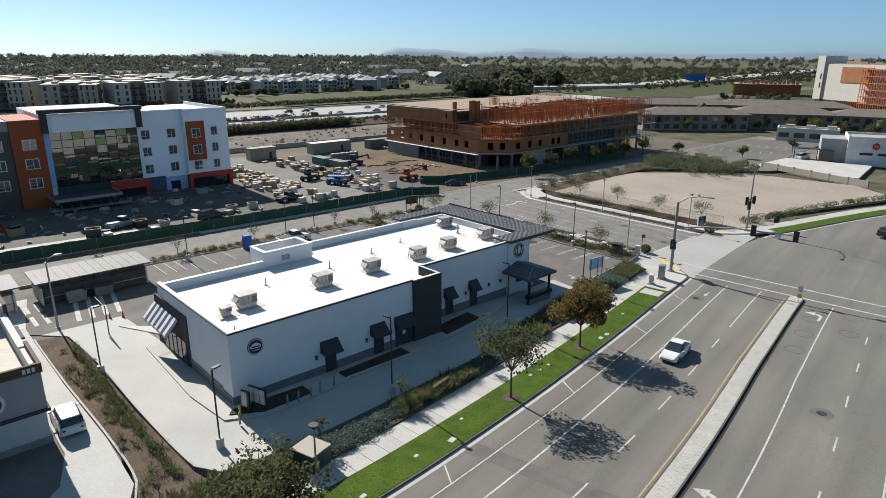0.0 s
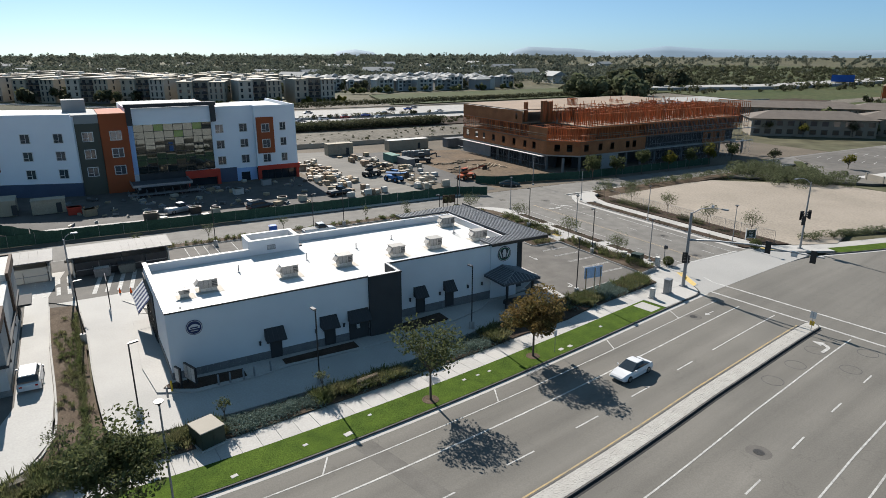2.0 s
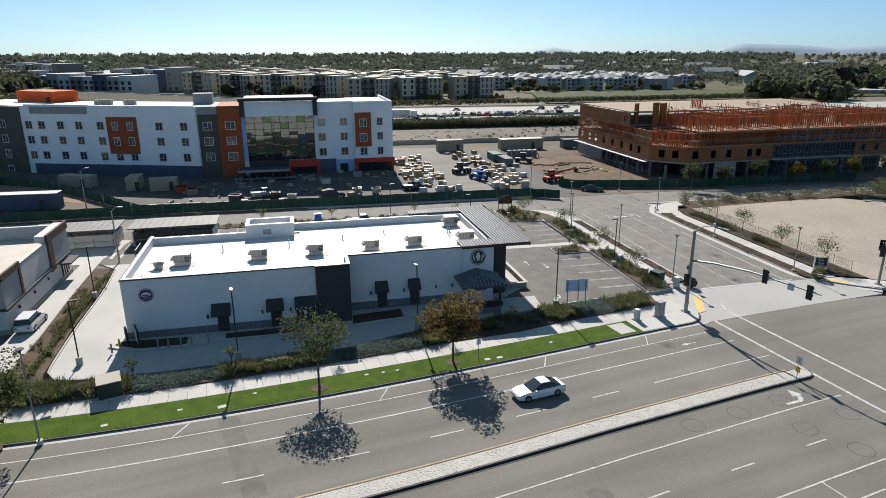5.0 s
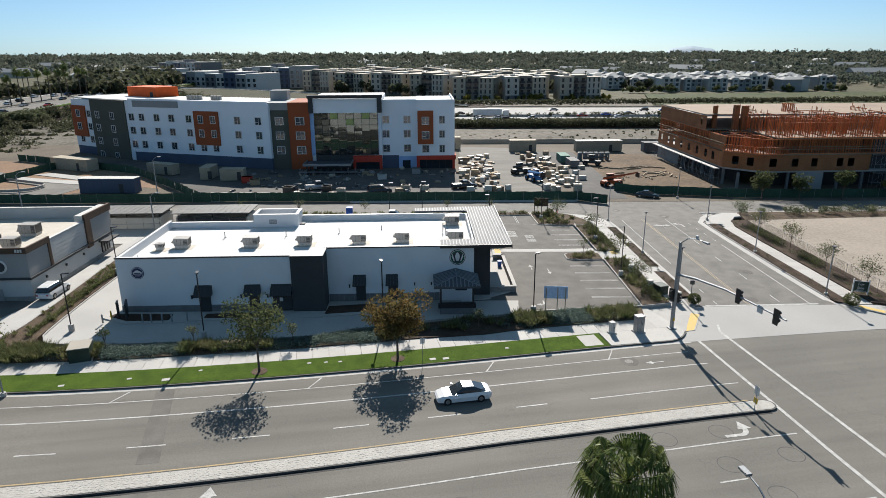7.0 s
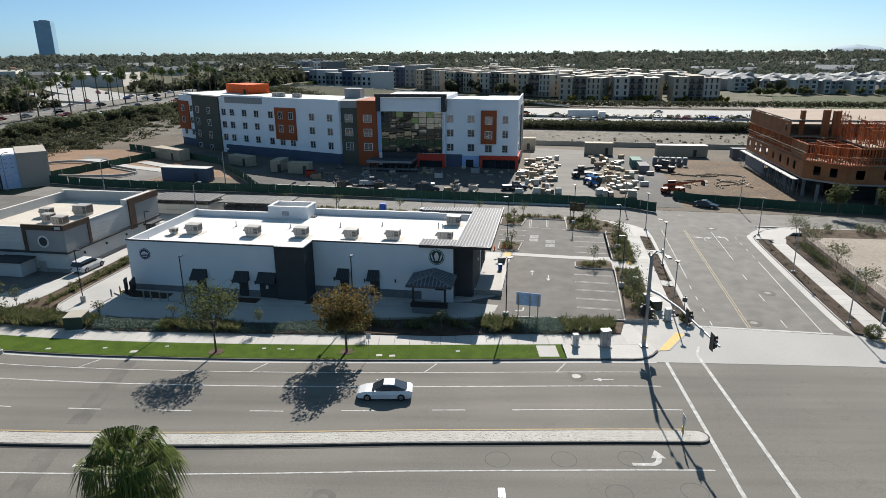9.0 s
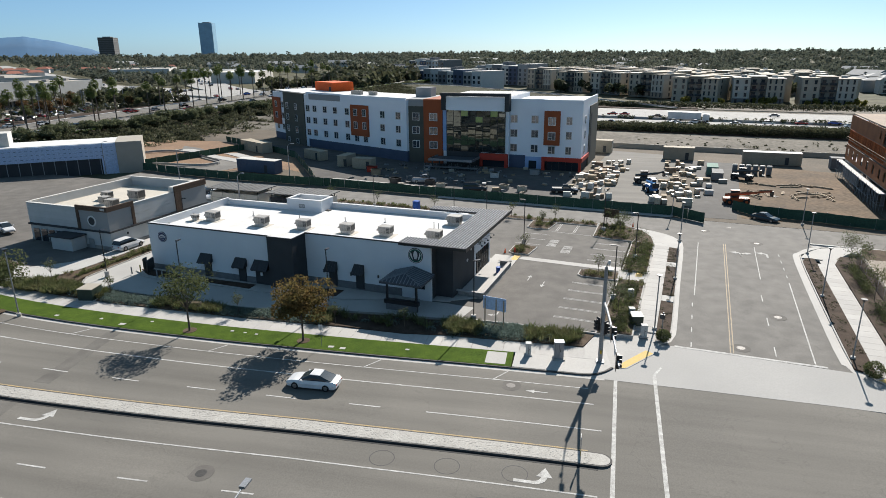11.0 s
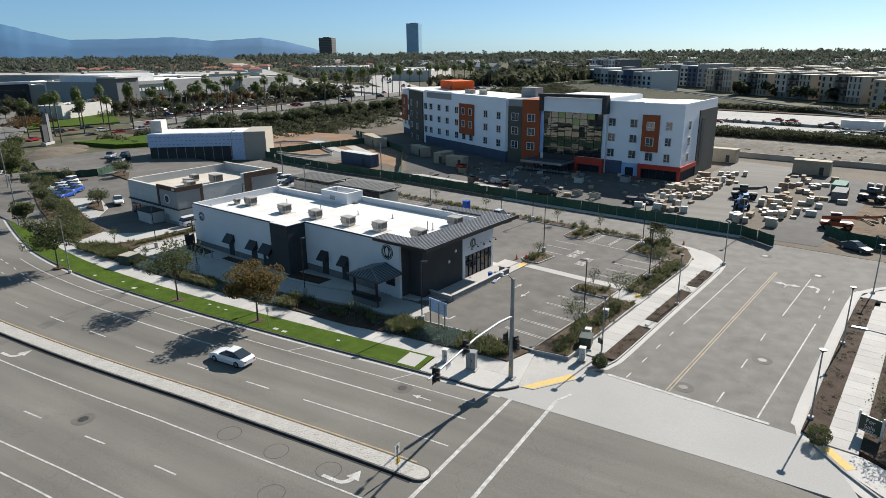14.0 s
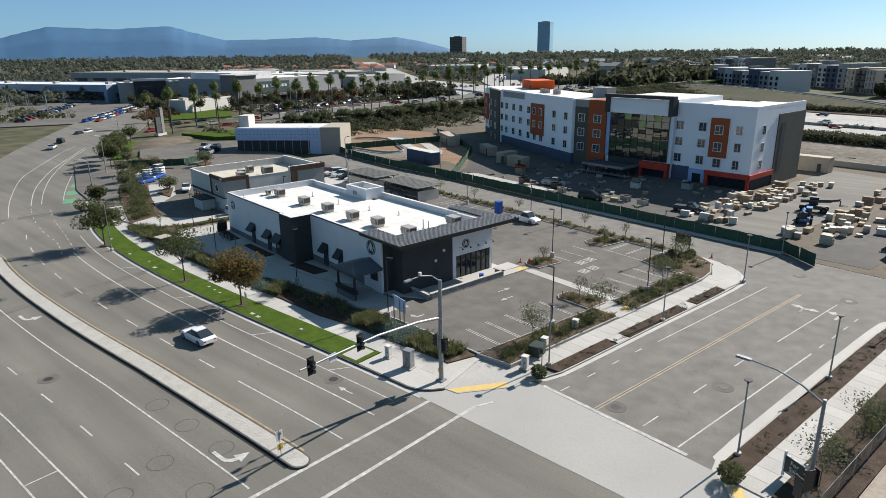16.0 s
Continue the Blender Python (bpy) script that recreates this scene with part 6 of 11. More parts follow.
ply_wall(6, 0, 0, 24, 4.5, 7.9, [(1.5, 1.6), (6.5, 1.4), (10.8, 1.4), (16.5, 1.4), (19, 1.4)])
ply_wall(0, 6, -math.atan2(6, 6), math.hypot(6, 6), 4.5, 7.9, [(2.0, 1.4), (5.2, 1.4)])
ply_wall(0, CD, -math.pi / 2, CD - 6, 4.5, 7.9, [(2, 1.4), (7, 1.4), (11, 1.4), (16, 1.4), (21, 1.4), (26, 1.4), (31, 1.4), (35, 1.4)])
ply_wall(54, 0, 0, 10, 4.5, 7.9, [(2, 1.4), (6, 1.4)])
ply_wall(0.1, CD, -math.pi / 2, CD - 17, 11.65, 14.8, [(CD - 20.2, 1.0)])
ply_wall(0.1, 14, -math.pi / 2, 8, 8.2, 11.3, [])
for x, y, w, d, top in ((6.0, 15.6, 1.2, 1.0, 17.4), (8.0, 15.6, 1.4, 1.0, 17.2), (2.6, 19.0, 0.9, 0.8, 17.0)):
    tw = box_part("stair_shaft", x, x + w, y, y + d, 11.65, top, PLY, con, "tall plywood-clad stair shaft")
    for k in range(int(w / 0.55) + 1):
        box_part("stud", x + k * 0.55, x + k * 0.55 + 0.1, y - 0.1, y, 11.65, top + 0.15 * (k % 3), LUMBER, tw)
# Dark sheets put the open storeys' interior shade behind the studs.
box_part("back_sheathing", 2, CL, 12.5, 12.6, 4.5, 11.4, CHAR, con, "dark inner sheet for wall wrap and interior shade")
box_part("back_sheathing", 31, CL - 0.3, 1.6, 1.7, 4.5, 11.3, CHAR, con, "dark inner sheet for wall wrap and interior shade")
box_part("back_sheathing", 5.5, 5.6, 12.6, CD - 1, 4.5, 11.4, CHAR, con, "dark inner sheet for wall wrap and interior shade")


rs_ = random.Random(21)


def studs(bm, x0, y0, x1, y1, z0, z1, step=0.55, plates=True, t=0.06, rough=False):
    d = Vector((x1 - x0, y1 - y0))
    n = max(1, int(d.length / step))
    ang = math.atan2(d.y, d.x)
    for k in range(n + 1):
        p = Vector((x0, y0)) + d * k / n
        if rough and rs_.random() < 0.12:
            continue
        bx(bm, p.x - t, p.x + t, p.y - t, p.y + t, z0, z1 + (rs_.choice((0, 0, 0, 0.5, 1.1, -0.6)) if rough else 0))
    if plates:
        m = Matrix.Translation((x0, y0, 0)) @ Matrix.Rotation(ang, 4, "Z")
        bx(bm, 0, d.length, -0.08, 0.08, z1, z1 + 0.14, m)
        bx(bm, 0, d.length, -0.08, 0.08, z0 - 0.02, z0 + 0.1, m)


for z0, z1, nm in ((8.2, 11.3, "third storey studs"), (11.65, 14.8, "top storey studs")):
    b = B()
    for (x0, y0, x1, y1) in ((6, 0.2, CL, 0.2), (0.2, 6, 6, 0.2), (0.2, CD, 0.2, 6), (CL, 0.2, CL, CD)) if z0 < 9 else ((9, 0.2, CL, 0.2), (9, 17, 9, 0.2), (CL, 0.2, CL, CD)):
        studs(b, x0, y0, x1, y1, z0, z1, plates=z0 < 9 or y0 == y1, rough=z0 > 9)
    tagged(part("stud_wall", b, LUMBER, con, nm), kind="stuff")
    b = B()
    for k in range(0 if z0 < 9 else 2, 19):
        x = 4 + k * 4.0
        studs(b, x, 1.0, x, 12.3, z0, z1 + (random.uniform(-0.2, 1.0) if z0 > 9 else 0), 0.7)
    for y in (6.0, 12.3):
        studs(b, 4 if z0 < 9 else 9, y, CL - 1, y, z0, z1, 0.7)
    for k in range(6 if z0 < 9 else 0):
        studs(b, 1.0, 8 + k * 6.0, 13, 8 + k * 6.0, z0, z1, 0.7)
    tagged(part("inner_studs", b, LUMBER, con, "inner partition studs"), kind="stuff")
for k in range(13):
    x = 13 + k * 4.5
    b = B()
    tube(b, [(x, 0.2, 12.0), (x + 2.2, 0.2, 14.7)], 0.06, 4)
    part("brace", b, LUMBER, con)
b = B()
for k in range(52):
    bx(b, 12 + k * 1.1 - 0.06, 12 + k * 1.1 + 0.06, 0.14, 0.26, 14.8, 15.5 + random.uniform(0, 1.1))
    bx(b, 12 + k * 1.1 - 0.06, 12 + k * 1.1 + 0.06, 5.94, 6.06, 14.8, 15.3 + random.uniform(0, 0.9))
tagged(part("tall_studs", b, LUMBER, con, "tall studs above the plate"), kind="stuff")
b = B()
for z in (9.2, 9.7):
    bx(b, 6, CL, -0.35, -0.25, z, z + 0.12)
    bx(b, -0.35, -0.25, 6, CD, z, z + 0.12)
part("guard_rail", b, CRATE, con, "timber guard rail")
for x, y, w in ((22, 22, 2.0),):
    b = B()
    for (x0, y0, x1, y1) in ((x, y, x + w, y), (x + w, y, x + w, y + w), (x, y + w, x + w, y + w), (x, y, x, y + w)):
        studs(b, x0, y0, x1, y1, 11.7, 17.0, 0.45)
        studs(b, x0, y0, x1, y1, 14.0, 14.1, 9)
    tagged(part("stair_tower", b, LUMBER, con, "tall framed stair tower"), kind="stuff")
# partitions still standing open above the deck
b = B()
for k in range(26):
    x, y = rs_.uniform(10, CL - 6), rs_.uniform(3, 20)
    L = rs_.uniform(3, 7)
    if rs_.random() < 0.5:
        studs(b, x, y, min(x + L, CL - 1), y, 11.65, 15.2 + rs_.uniform(-0.4, 1.0), 0.5, True, 0.05, True)
    else:
        studs(b, x, y, x, min(y + L, 26), 11.65, 15.2 + rs_.uniform(-0.4, 1.0), 0.5, True, 0.05, True)
tagged(part("inner_studs", b, LUMBER, con, "inner partition studs"), kind="stuff")
# lower step of the chamfered corner
b = B()
studs(b, -0.6, 5.4, 5.4, -0.6, 8.2, 9.6, 0.45)
studs(b, 5.4, -0.6, 10, -0.6, 8.2, 9.6, 0.45)
part("corner_rail", b, LUMBER, con, "low framed corner rail")
# scaffolding
for side in (0, 1):
    b = B()
    n = 22 if side else 17
    for k in range(n):
        s = (30 + k * 2.1) if side else (6 + k * 2.4)
        hs = 11.5 if side else 4.4
        P = (lambda s, o, z: (s, -0.6 - o, z)) if side else (lambda s, o, z: (-0.6 - o, s, z))
        e = 2.1 if side else 2.4
        for o in (0, 1.1):
            tube(b, [P(s, o, 0), P(s, o, hs)], 0.035, 4)
        zz = 2.0
        while zz < hs:
            tube(b, [P(s, 1.1, zz), P(s + e, 1.1, zz)], 0.03, 4)
            tube(b, [P(s, 0, zz), P(s, 1.1, zz)], 0.03, 4)
            tube(b, [P(s, 1.1, zz - 2), P(s + e, 1.1, zz)], 0.025, 4)
            zz += 2.0
    sc = part("scaffold", b, GALV, con, "grey tube scaffold")
    for k in range(n):
        s = (30 + k * 2.1) if side else (6 + k * 2.4)
        for zz in ((4.1,) if not side else (4.1, 8.0)):
            if side:
                box_part("plank", s, s + 2.05, -1.75, -0.55, zz, zz + 0.06, CRATE if not side else DARKMET, sc)
            else:
                box_part("plank", -1.75, -0.55, s, s + 2.35, zz, zz + 0.06, OFFW, sc)

# ---- the neighbouring restaurant ----
rest = new("restaurant_building")
rest.matrix_basis = pose(*W(-12.6, 4.6), 0.2, 0, 0, ATURN)
tagged(rest, "taupe and charcoal restaurant with brown wood corner frames", "building")
RW, RD, RH = 17.0, 21.0, 7.2
box_part("wall", -RW, 0, 0, 0.35, -0.3, 3.3, PALEP, rest, "pale lower wall")
box_part("wall", -0.35, 0, 0.35, RD, -0.3, 3.3, PALEP, rest, "pale lower wall")
box_part("wall", -RW, -RW + 0.35, 0.35, RD, -0.3, RH - 0.4, PALEP, rest, "pale stucco wall")
box_part("wall", -RW + 0.35, -0.35, RD - 0.35, RD, -0.3, RH - 0.1, PALEP, rest, "pale stucco wall")
box_part("wall", -RW, 0, 0, 0.35, 3.3, RH - 0.5, OFFW, rest, "white parapet")
box_part("wall", -0.35, 0, 0.35, RD - 0.35, 3.3, RH - 0.5, OFFW, rest, "white parapet")
box_part("roof", -RW + 0.35, -0.35, 0.35, RD - 0.35, 5.2, 5.5, ROOFSAND, rest, "sand-coloured flat roof")
# pale board panels over the upper storey
for k in range(6):
    z0 = 3.5 + k * 0.52
    box_part("panel", 0.0, 0.07, 4.75, 13.6, z0, z0 + 0.505, PALEP, rest)
    box_part("panel", -RW + 0.05, -6.1, -0.07, 0.0, z0, z0 + 0.505, PALEP, rest)
# dark ledge between the storeys
for x0, x1, y0, y1 in ((-RW - 0.1, 0.3, -0.3, 0.0), (0.0, 0.3, 0.0, RD + 0.1)):
    box_part("ledge", x0, x1, y0, y1, 3.2, 3.46, CHAR, rest, "dark ledge")
# parapet caps
for x0, x1, y0, y1, z0 in ((-RW - 0.06, -6.1, -0.1, 0.42, RH - 0.5), (-0.42, 0.1, 4.8, 13.6, RH - 0.5), (-RW - 0.06, -RW + 0.42, 0.42, RD - 0.42, RH - 0.4), (-RW - 0.06, -0.5, RD - 0.42, RD + 0.06, RH - 0.1)):
    box_part("coping", x0, x1, y0, y1, z0, z0 + 0.1, OFFW, rest, "pale parapet cap")


def clad(x0, x1, y0, y1, z0, z1, parent, along="z", n=3):
    """A field of wood boards over a face."""
    for k in range(n):
        if along == "z":
            a, c = z0 + (z1 - z0) * k / n, z0 + (z1 - z0) * (k + 0.95) / n
            box_part("board", x0, x1, y0, y1, a, c, WOODPL, parent)
        elif along == "y":
            a, c = y0 + (y1 - y0) * k / n, y0 + (y1 - y0) * (k + 0.95) / n
            box_part("board", x0, x1, a, c, z0, z1, WOODPL, parent)
        else:
            a, c = x0 + (x1 - x0) * k / n, x0 + (x1 - x0) * (k + 0.95) / n
            box_part("board", a, c, y0, y1, z0, z1, WOODPL, parent)


# front corner: grey panels in a frame of wood boards
fr = box_part("corner_panel", 0.0, 0.14, 0.0, 4.75, 3.46, RH - 0.75, GREYST, rest, "slate grey corner panel")
box_part("corner_panel", -6.1, 0.14, -0.14, 0.0, 3.46, RH - 0.75, GREYST, rest, "slate grey corner panel")
clad(0.0, 0.26, -0.26, 4.85, RH - 0.75, RH, fr, "z", 4)
clad(-6.2, 0.0, -0.26, 0.0, RH - 0.75, RH, fr, "z", 4)
clad(0.0, 0.26, 4.3, 4.85, 3.46, RH - 0.78, fr, "y", 3)
clad(-6.2, -5.65, -0.26, 0.0, 3.46, RH - 0.78, fr, "x", 3)
# rear corner, taller
fr = box_part("corner_panel", 0.0, 0.16, 15.0, RD, 3.46, RH - 0.5, GREYST, rest, "slate grey rear panel")
box_part("wall", -1.2, 0.0, 13.7, RD, RH - 0.5, RH + 0.3, OFFW, rest)
clad(0.0, 0.3, 13.6, RD + 0.2, RH - 0.55, RH + 0.45, fr, "z", 5)
clad(0.0, 0.3, 13.6, 15.0, 2.9, RH - 0.58, fr, "y", 7)
clad(-1.3, 0.0, RD, RD + 0.2, RH - 0.55, RH + 0.45, fr, "z", 5)
# stone foot
for x0, x1, y0, y1 in ((0.0, 0.1, 0.0, RD), (-RW, 0.1, -0.1, 0.0)):
    box_part("base_course", x0, x1, y0, y1, -0.3, 1.0, STONE, rest, "grey stone base")
box_part("drive_window", 0.02, 0.14, 17.3, 19.6, 1.1, 2.6, GLASS, rest, "dark pick-up window")
for k in range(4):
    box_part("window_bar", 0.12, 0.2, 17.3 + k * 0.74, 17.38 + k * 0.74, 1.1, 2.6, BLACKMET, rest)
box_part("awning", 0.1, 1.5, 16.6, 20.2, 2.8, 3.0, CHAR, rest, "dark flat awning over the window")
for k in range(3):
    box_part("wall_lamp", 0.0, 0.2, 3 + k * 4.6, 3.2 + k * 4.6, 2.3, 2.6, BLACKMET, rest)
box_part("service_door", -4.6, -3.5, -0.13, -0.1, -0.2, 2.0, GREYST, rest, "grey service door")
box_part("lean_to", -9.5, -5.2, -2.6, -0.1, -0.2, 2.5, PALEP, rest, "pale lean-to with a dark roof")
box_part("lean_to_roof", -9.8, -4.9, -2.9, -0.1, 2.5, 2.7, CHAR, rest)
for k in range(4):
    box_part("shop_window", -16.4 + k * 1.7, -15.1 + k * 1.7, -0.14, -0.1, 0.4, 2.6, GLASS, rest, "dark shop window")
b = B()
disc(b, (0, 0), 0.85, 0, 0.08, 28)
sg = part("sign", b, WHITEP, rest, "round pale wall sign", m=pose(-3.2, -0.14, 4.85, 90, 0, 0))
b = B()
disc(b, (0, 0), 0.62, 0.08, 0.10, 28)
part("emblem", b, CHAR, sg)
b = B()
for k in range(3):
    bx(b, -1.0 + k * 0.3, -0.8 + k * 0.3, -0.32, -0.26, RH - 0.55, RH - 0.2)
part("number_bars", b, WHITEP, rest, "plain pale bars")
for x, y, s in ((-5, 5.5, 0.9), (-8.2, 7.0, 0.8), (-6, 11.5, 1.1), (-11, 10, 0.8)):
    t = roof_unit(0, 0, 2.0 * s, 1.5 * s, 1.1 * s)
    wx, wy = W(-12.6 + x, 4.6 + y)
    t.matrix_basis = pose(wx, wy, 5.7, 0, 0, ATURN)

# ---- the wrapped building further down the road ----
wrapb = new("wrapped_building")
wrapb.matrix_basis = pose(-93.6, -53.2, 0.3, 0, 0, 125.6)
tagged(wrapb, "new flat building in pale blue house wrap", "building")
box_part("wall", 0, 26, 0.3, 12, 0, 4.0, CHAR, wrapb, "dark glazed ground floor")
box_part("fascia", -0.3, 26, 0, 12, 4.0, 7.6, WRAPBL, wrapb, "pale blue wrapped upper band")
box_part("end_block", 26, 32, -0.5, 12.5, 0, 7.9, TAUPE, wrapb, "tan stucco end block")
box_part("pier", 22.5, 26, -0.1, 0.3, 0, 4.0, WRAPBL, wrapb)
box_part("tower", 0, 3, 3, 8, 7.6, 11, OFFW, wrapb, "white tower stub")
box_part("roof", 0.1, 25.9, 0.4, 11.6, 7.6, 7.75, ROOFW, wrapb, "white roof")
for k in range(9):
    box_part("mullion", 2.0 + k * 2.5, 2.15 + k * 2.5, 0.2, 0.3, 0, 4.0, GALV, wrapb)
for k in range(3):
    b = B()
    for j in range(22):
        bx(b, 0.6 + j * 1.15, 1.1 + j * 1.15, -0.03, 0.0, 4.7 + k * 1.0, 4.8 + k * 1.0)
    tagged(part("wrap_print", b, SLATE, wrapb, "faint printed bars"), kind="stuff")


# ---- plants ----
def cloud(n, centres, radii, size, rng, squash=0.8, tri=False):
    """n leaf cards spread through balls round the centres, each turned its own way."""
    centres, radii = np.array(centres, float), np.array(radii, float)
    k = rng.integers(0, len(centres), n)
    d = rng.normal(size=(n, 3))
    d /= np.linalg.norm(d, axis=1)[:, None]
    r = radii[k] * (0.55 + 0.5 * rng.random(n) ** 0.6)
    p = centres[k] + d * r[:, None] * np.array([1, 1, squash])
    a = rng.normal(size=(n, 3))
    a /= np.linalg.norm(a, axis=1)[:, None]
    b = np.cross(a, rng.normal(size=(n, 3)))
    b /= np.linalg.norm(b, axis=1)[:, None]
    s = size * (0.6 + 0.8 * rng.random(n))
    a *= s[:, None]
    b *= (s * 0.55)[:, None]
    v = np.empty((n, 4, 3))
    v[:, 0], v[:, 1], v[:, 2], v[:, 3] = p - a, p - b * 1.0, p + a, p + b
    return v.reshape(-1, 3), np.arange(4 * n).reshape(-1, 4)


def raw(name, v, f, material):
    me = bpy.data.meshes.new(name)
    me.from_pydata(v.tolist(), [], f.tolist())
    me.materials.append(material)
    return me


def blades(spots, rng, n=26, h=0.7, spread=0.35, width=0.05, lean=0.5):
    """Tufts of narrow upright blades at the given places."""
    sp = np.repeat(np.array(spots, float), n, axis=0)
    m = len(sp)
    ang = rng.random(m) * 2 * np.pi
    out = np.stack([np.cos(ang), np.sin(ang), np.zeros(m)], 1)
    base = sp + out * (rng.random(m) * spread * 0.5)[:, None]
    hh = h * (0.5 + 0.7 * rng.random(m))
    tip = base + out * (hh * lean * rng.random(m))[:, None] + np.stack([np.zeros(m), np.zeros(m), hh], 1)
    side = np.stack([-np.sin(ang), np.cos(ang), np.zeros(m)], 1) * width
    mid = (base * 0.45 + tip * 0.55) + np.array([0, 0, 0.08])
    v = np.empty((m, 4, 3))
    v[:, 0], v[:, 1], v[:, 2], v[:, 3] = base - side * 0.5, mid - side, tip, mid + side
    return v.reshape(-1, 3), np.arange(4 * m).reshape(-1, 4)


def tree(name, label, x, y, height, crown_r, leaf, n, size=0.2, seed=1, trunk_r=0.11, crown_base=0.38, squash=0.75, z=0.15, group="street trees", lean=(0, 0)):
    """A tapered trunk that forks into limbs, with leaf clumps at their ends."""
    rng, rd = np.random.default_rng(seed), random.Random(seed)
    t = thing(name, label, "tree", x, y, z, group=group)
    b = B()
    top = Vector((lean[0], lean[1], height * crown_base))
    tube(b, [(0, 0, -0.2), (0.02, 0, 0.1), tuple(top * 0.5), tuple(top)], [trunk_r * 1.5, trunk_r * 1.15, trunk_r, trunk_r * 0.8], 8)
    ends, rad = [], []
    for k in range(9):
        a = 2 * math.pi * k / 9 + rd.uniform(-0.3, 0.3)
        rr = crown_r * rd.uniform(0.4, 0.85)
        zz = height * (crown_base + (1 - crown_base) * rd.uniform(0.25, 0.85))
        e = Vector((lean[0] + math.cos(a) * rr, lean[1] + math.sin(a) * rr, zz))
        m = top.lerp(e, 0.5) + Vector((0, 0, 0.25))
        tube(b, [tuple(top), tuple(m), tuple(e)], [trunk_r * 0.6, trunk_r * 0.35, trunk_r * 0.12], 6)
        ends.append(tuple(e)), rad.append(crown_r * rd.uniform(0.32, 0.5))
        for j in range(2):
            q = m + Vector((rd.uniform(-1, 1), rd.uniform(-1, 1), rd.uniform(0.2, 0.9))) * crown_r * 0.4
            tube(b, [tuple(m), tuple(q)], [trunk_r * 0.25, trunk_r * 0.08], 5)
            ends.append(tuple(q)), rad.append(crown_r * rd.uniform(0.25, 0.4))
    ends.append((lean[0], lean[1], height * 0.86)), rad.append(crown_r * 0.4)
    part("trunk", b, BARK, t)
    v, f = cloud(n, ends, rad, size, rng, squash)
    o = new("crown", raw("crown", v, f, leaf))
    o.parent = t
    return t


def young_tree(x, y, h, seed, leaf=None, n=260, r=0.8, z=0.4):
    return tree("young_tree", "thin young olive tree with sparse grey-green leaves", x, y, h, r * 1.25, leaf or LEAF_O, int(n * 0.7), 0.085, seed, 0.035, 0.35, 1.1, z, "young trees")


# lawn trees
tree("street_tree", "young green street tree with an open crown", -26.9, 42.0, 7.5, 3.3, LEAF_G, 2400, 0.13, 3, 0.10, 0.34, 0.7)
tree("street_tree", "russet autumn street tree with a dense round crown", -27.2, 55.2, 7.4, 2.9, LEAF_R, 8500, 0.14, 5, 0.11, 0.32, 0.85)
tree("street_tree", "green street tree with a spreading crown", -26.7, 17.0, 7.6, 3.4, LEAF_G, 7500, 0.14, 8, 0.12, 0.34, 0.75)
for k, (y, s, n, hgt) in enumerate(((-9.5, 21, 2400, 4.6), (-53, 22, 4200, 7.0), (-60, 24, 4200, 7.2), (-67, 25, 4200, 7.4), (-76, 26, 3600, 7.0), (-100, 28, 2400, 6.0))):
    p = road_line(-1.9, y, y + 3)[0]
    tree("street_tree", "green street tree with a full crown", p.x, p.y, hgt, hgt * 0.42, LEAF_G, n, 0.2, s, 0.12, 0.3, 0.85)
for x, y, r in ((-26.9, 42.0, 0.75), (-27.2, 55.2, 0.7), (-26.7, 17.0, 0.7)):
    b = B()
    disc(b, (0, 0), r, -0.05, 0.03, 18)
    o = part("tree_ring", b, SOIL)
    o.matrix_basis = pose(x, y, 0.165 + gz(y))
    tagged(o, "bare soil ring round a tree in the lawn", "soil ring", "tree rings", "structure")
# lot and street saplings
spots = [(*W(58, 19.3), 3.2), (*W(46, 26.5), 3.0), (*W(62, 6.5), 4.0), (*W(62.2, 17.5), 4.2), (*W(62.3, 30.5), 3.8), (*W(58.5, 41), 4.2), (*W(55.8, 44.7), 3.2), (*W(47, 44.9), 3.0), (*W(45.5, 41.5), 2.6),
         (*W(39, 45), 3.0), (*W(24, 45), 3.0), (*W(12, 45), 3.0), (*W(1.5, 45), 3.2), (*W(90.4, 4.5), 4.6), (*W(90.4, 13), 4.2), (*W(90.5, 22), 4.4), (*W(90.5, 31), 4.4), (*W(91, 39), 4.2),
         (*W(2.5, -9.6), 2.6), (*W(11, -8.8), 2.4), (*W(21, -8.6), 2.6), (*W(33, -7.2), 2.6), (*W(40.5, -5.2), 2.4), (*W(-9.0, -8.5), 3.0)]
for k, (x, y, h) in enumerate(spots):
    young_tree(x, y, h, 40 + k, LEAF_O if k % 3 else LEAF_G, 320 if h < 3.5 else 1300, 0.6 if h < 3 else 1.5 if h > 3.7 else 0.85)
# larger trees along the back street by the framed block
for k, (u, v, h, lf) in enumerate(((104, 54.9, 6, LEAF_G), (112, 55, 5.6, LEAF_G), (121, 55, 6.4, LEAF_G), (131, 55, 5.4, LEAF_Y), (139, 55, 6.0, LEAF_G), (147, 55, 6.6, LEAF_Y), (157, 55, 6.2, LEAF_G))):
    tree("street_tree", "bushy street tree before the framed block", *W(u, v + 1.6), h, 2.0, lf, 1500, 0.2, 70 + k, 0.09, 0.3, 0.95, 0.1, "back street trees")


def stuff(name, label, category, v, f, material):
    o = new(name, raw(name, v, f, material))
    return tagged(o, label, category, "", "stuff")


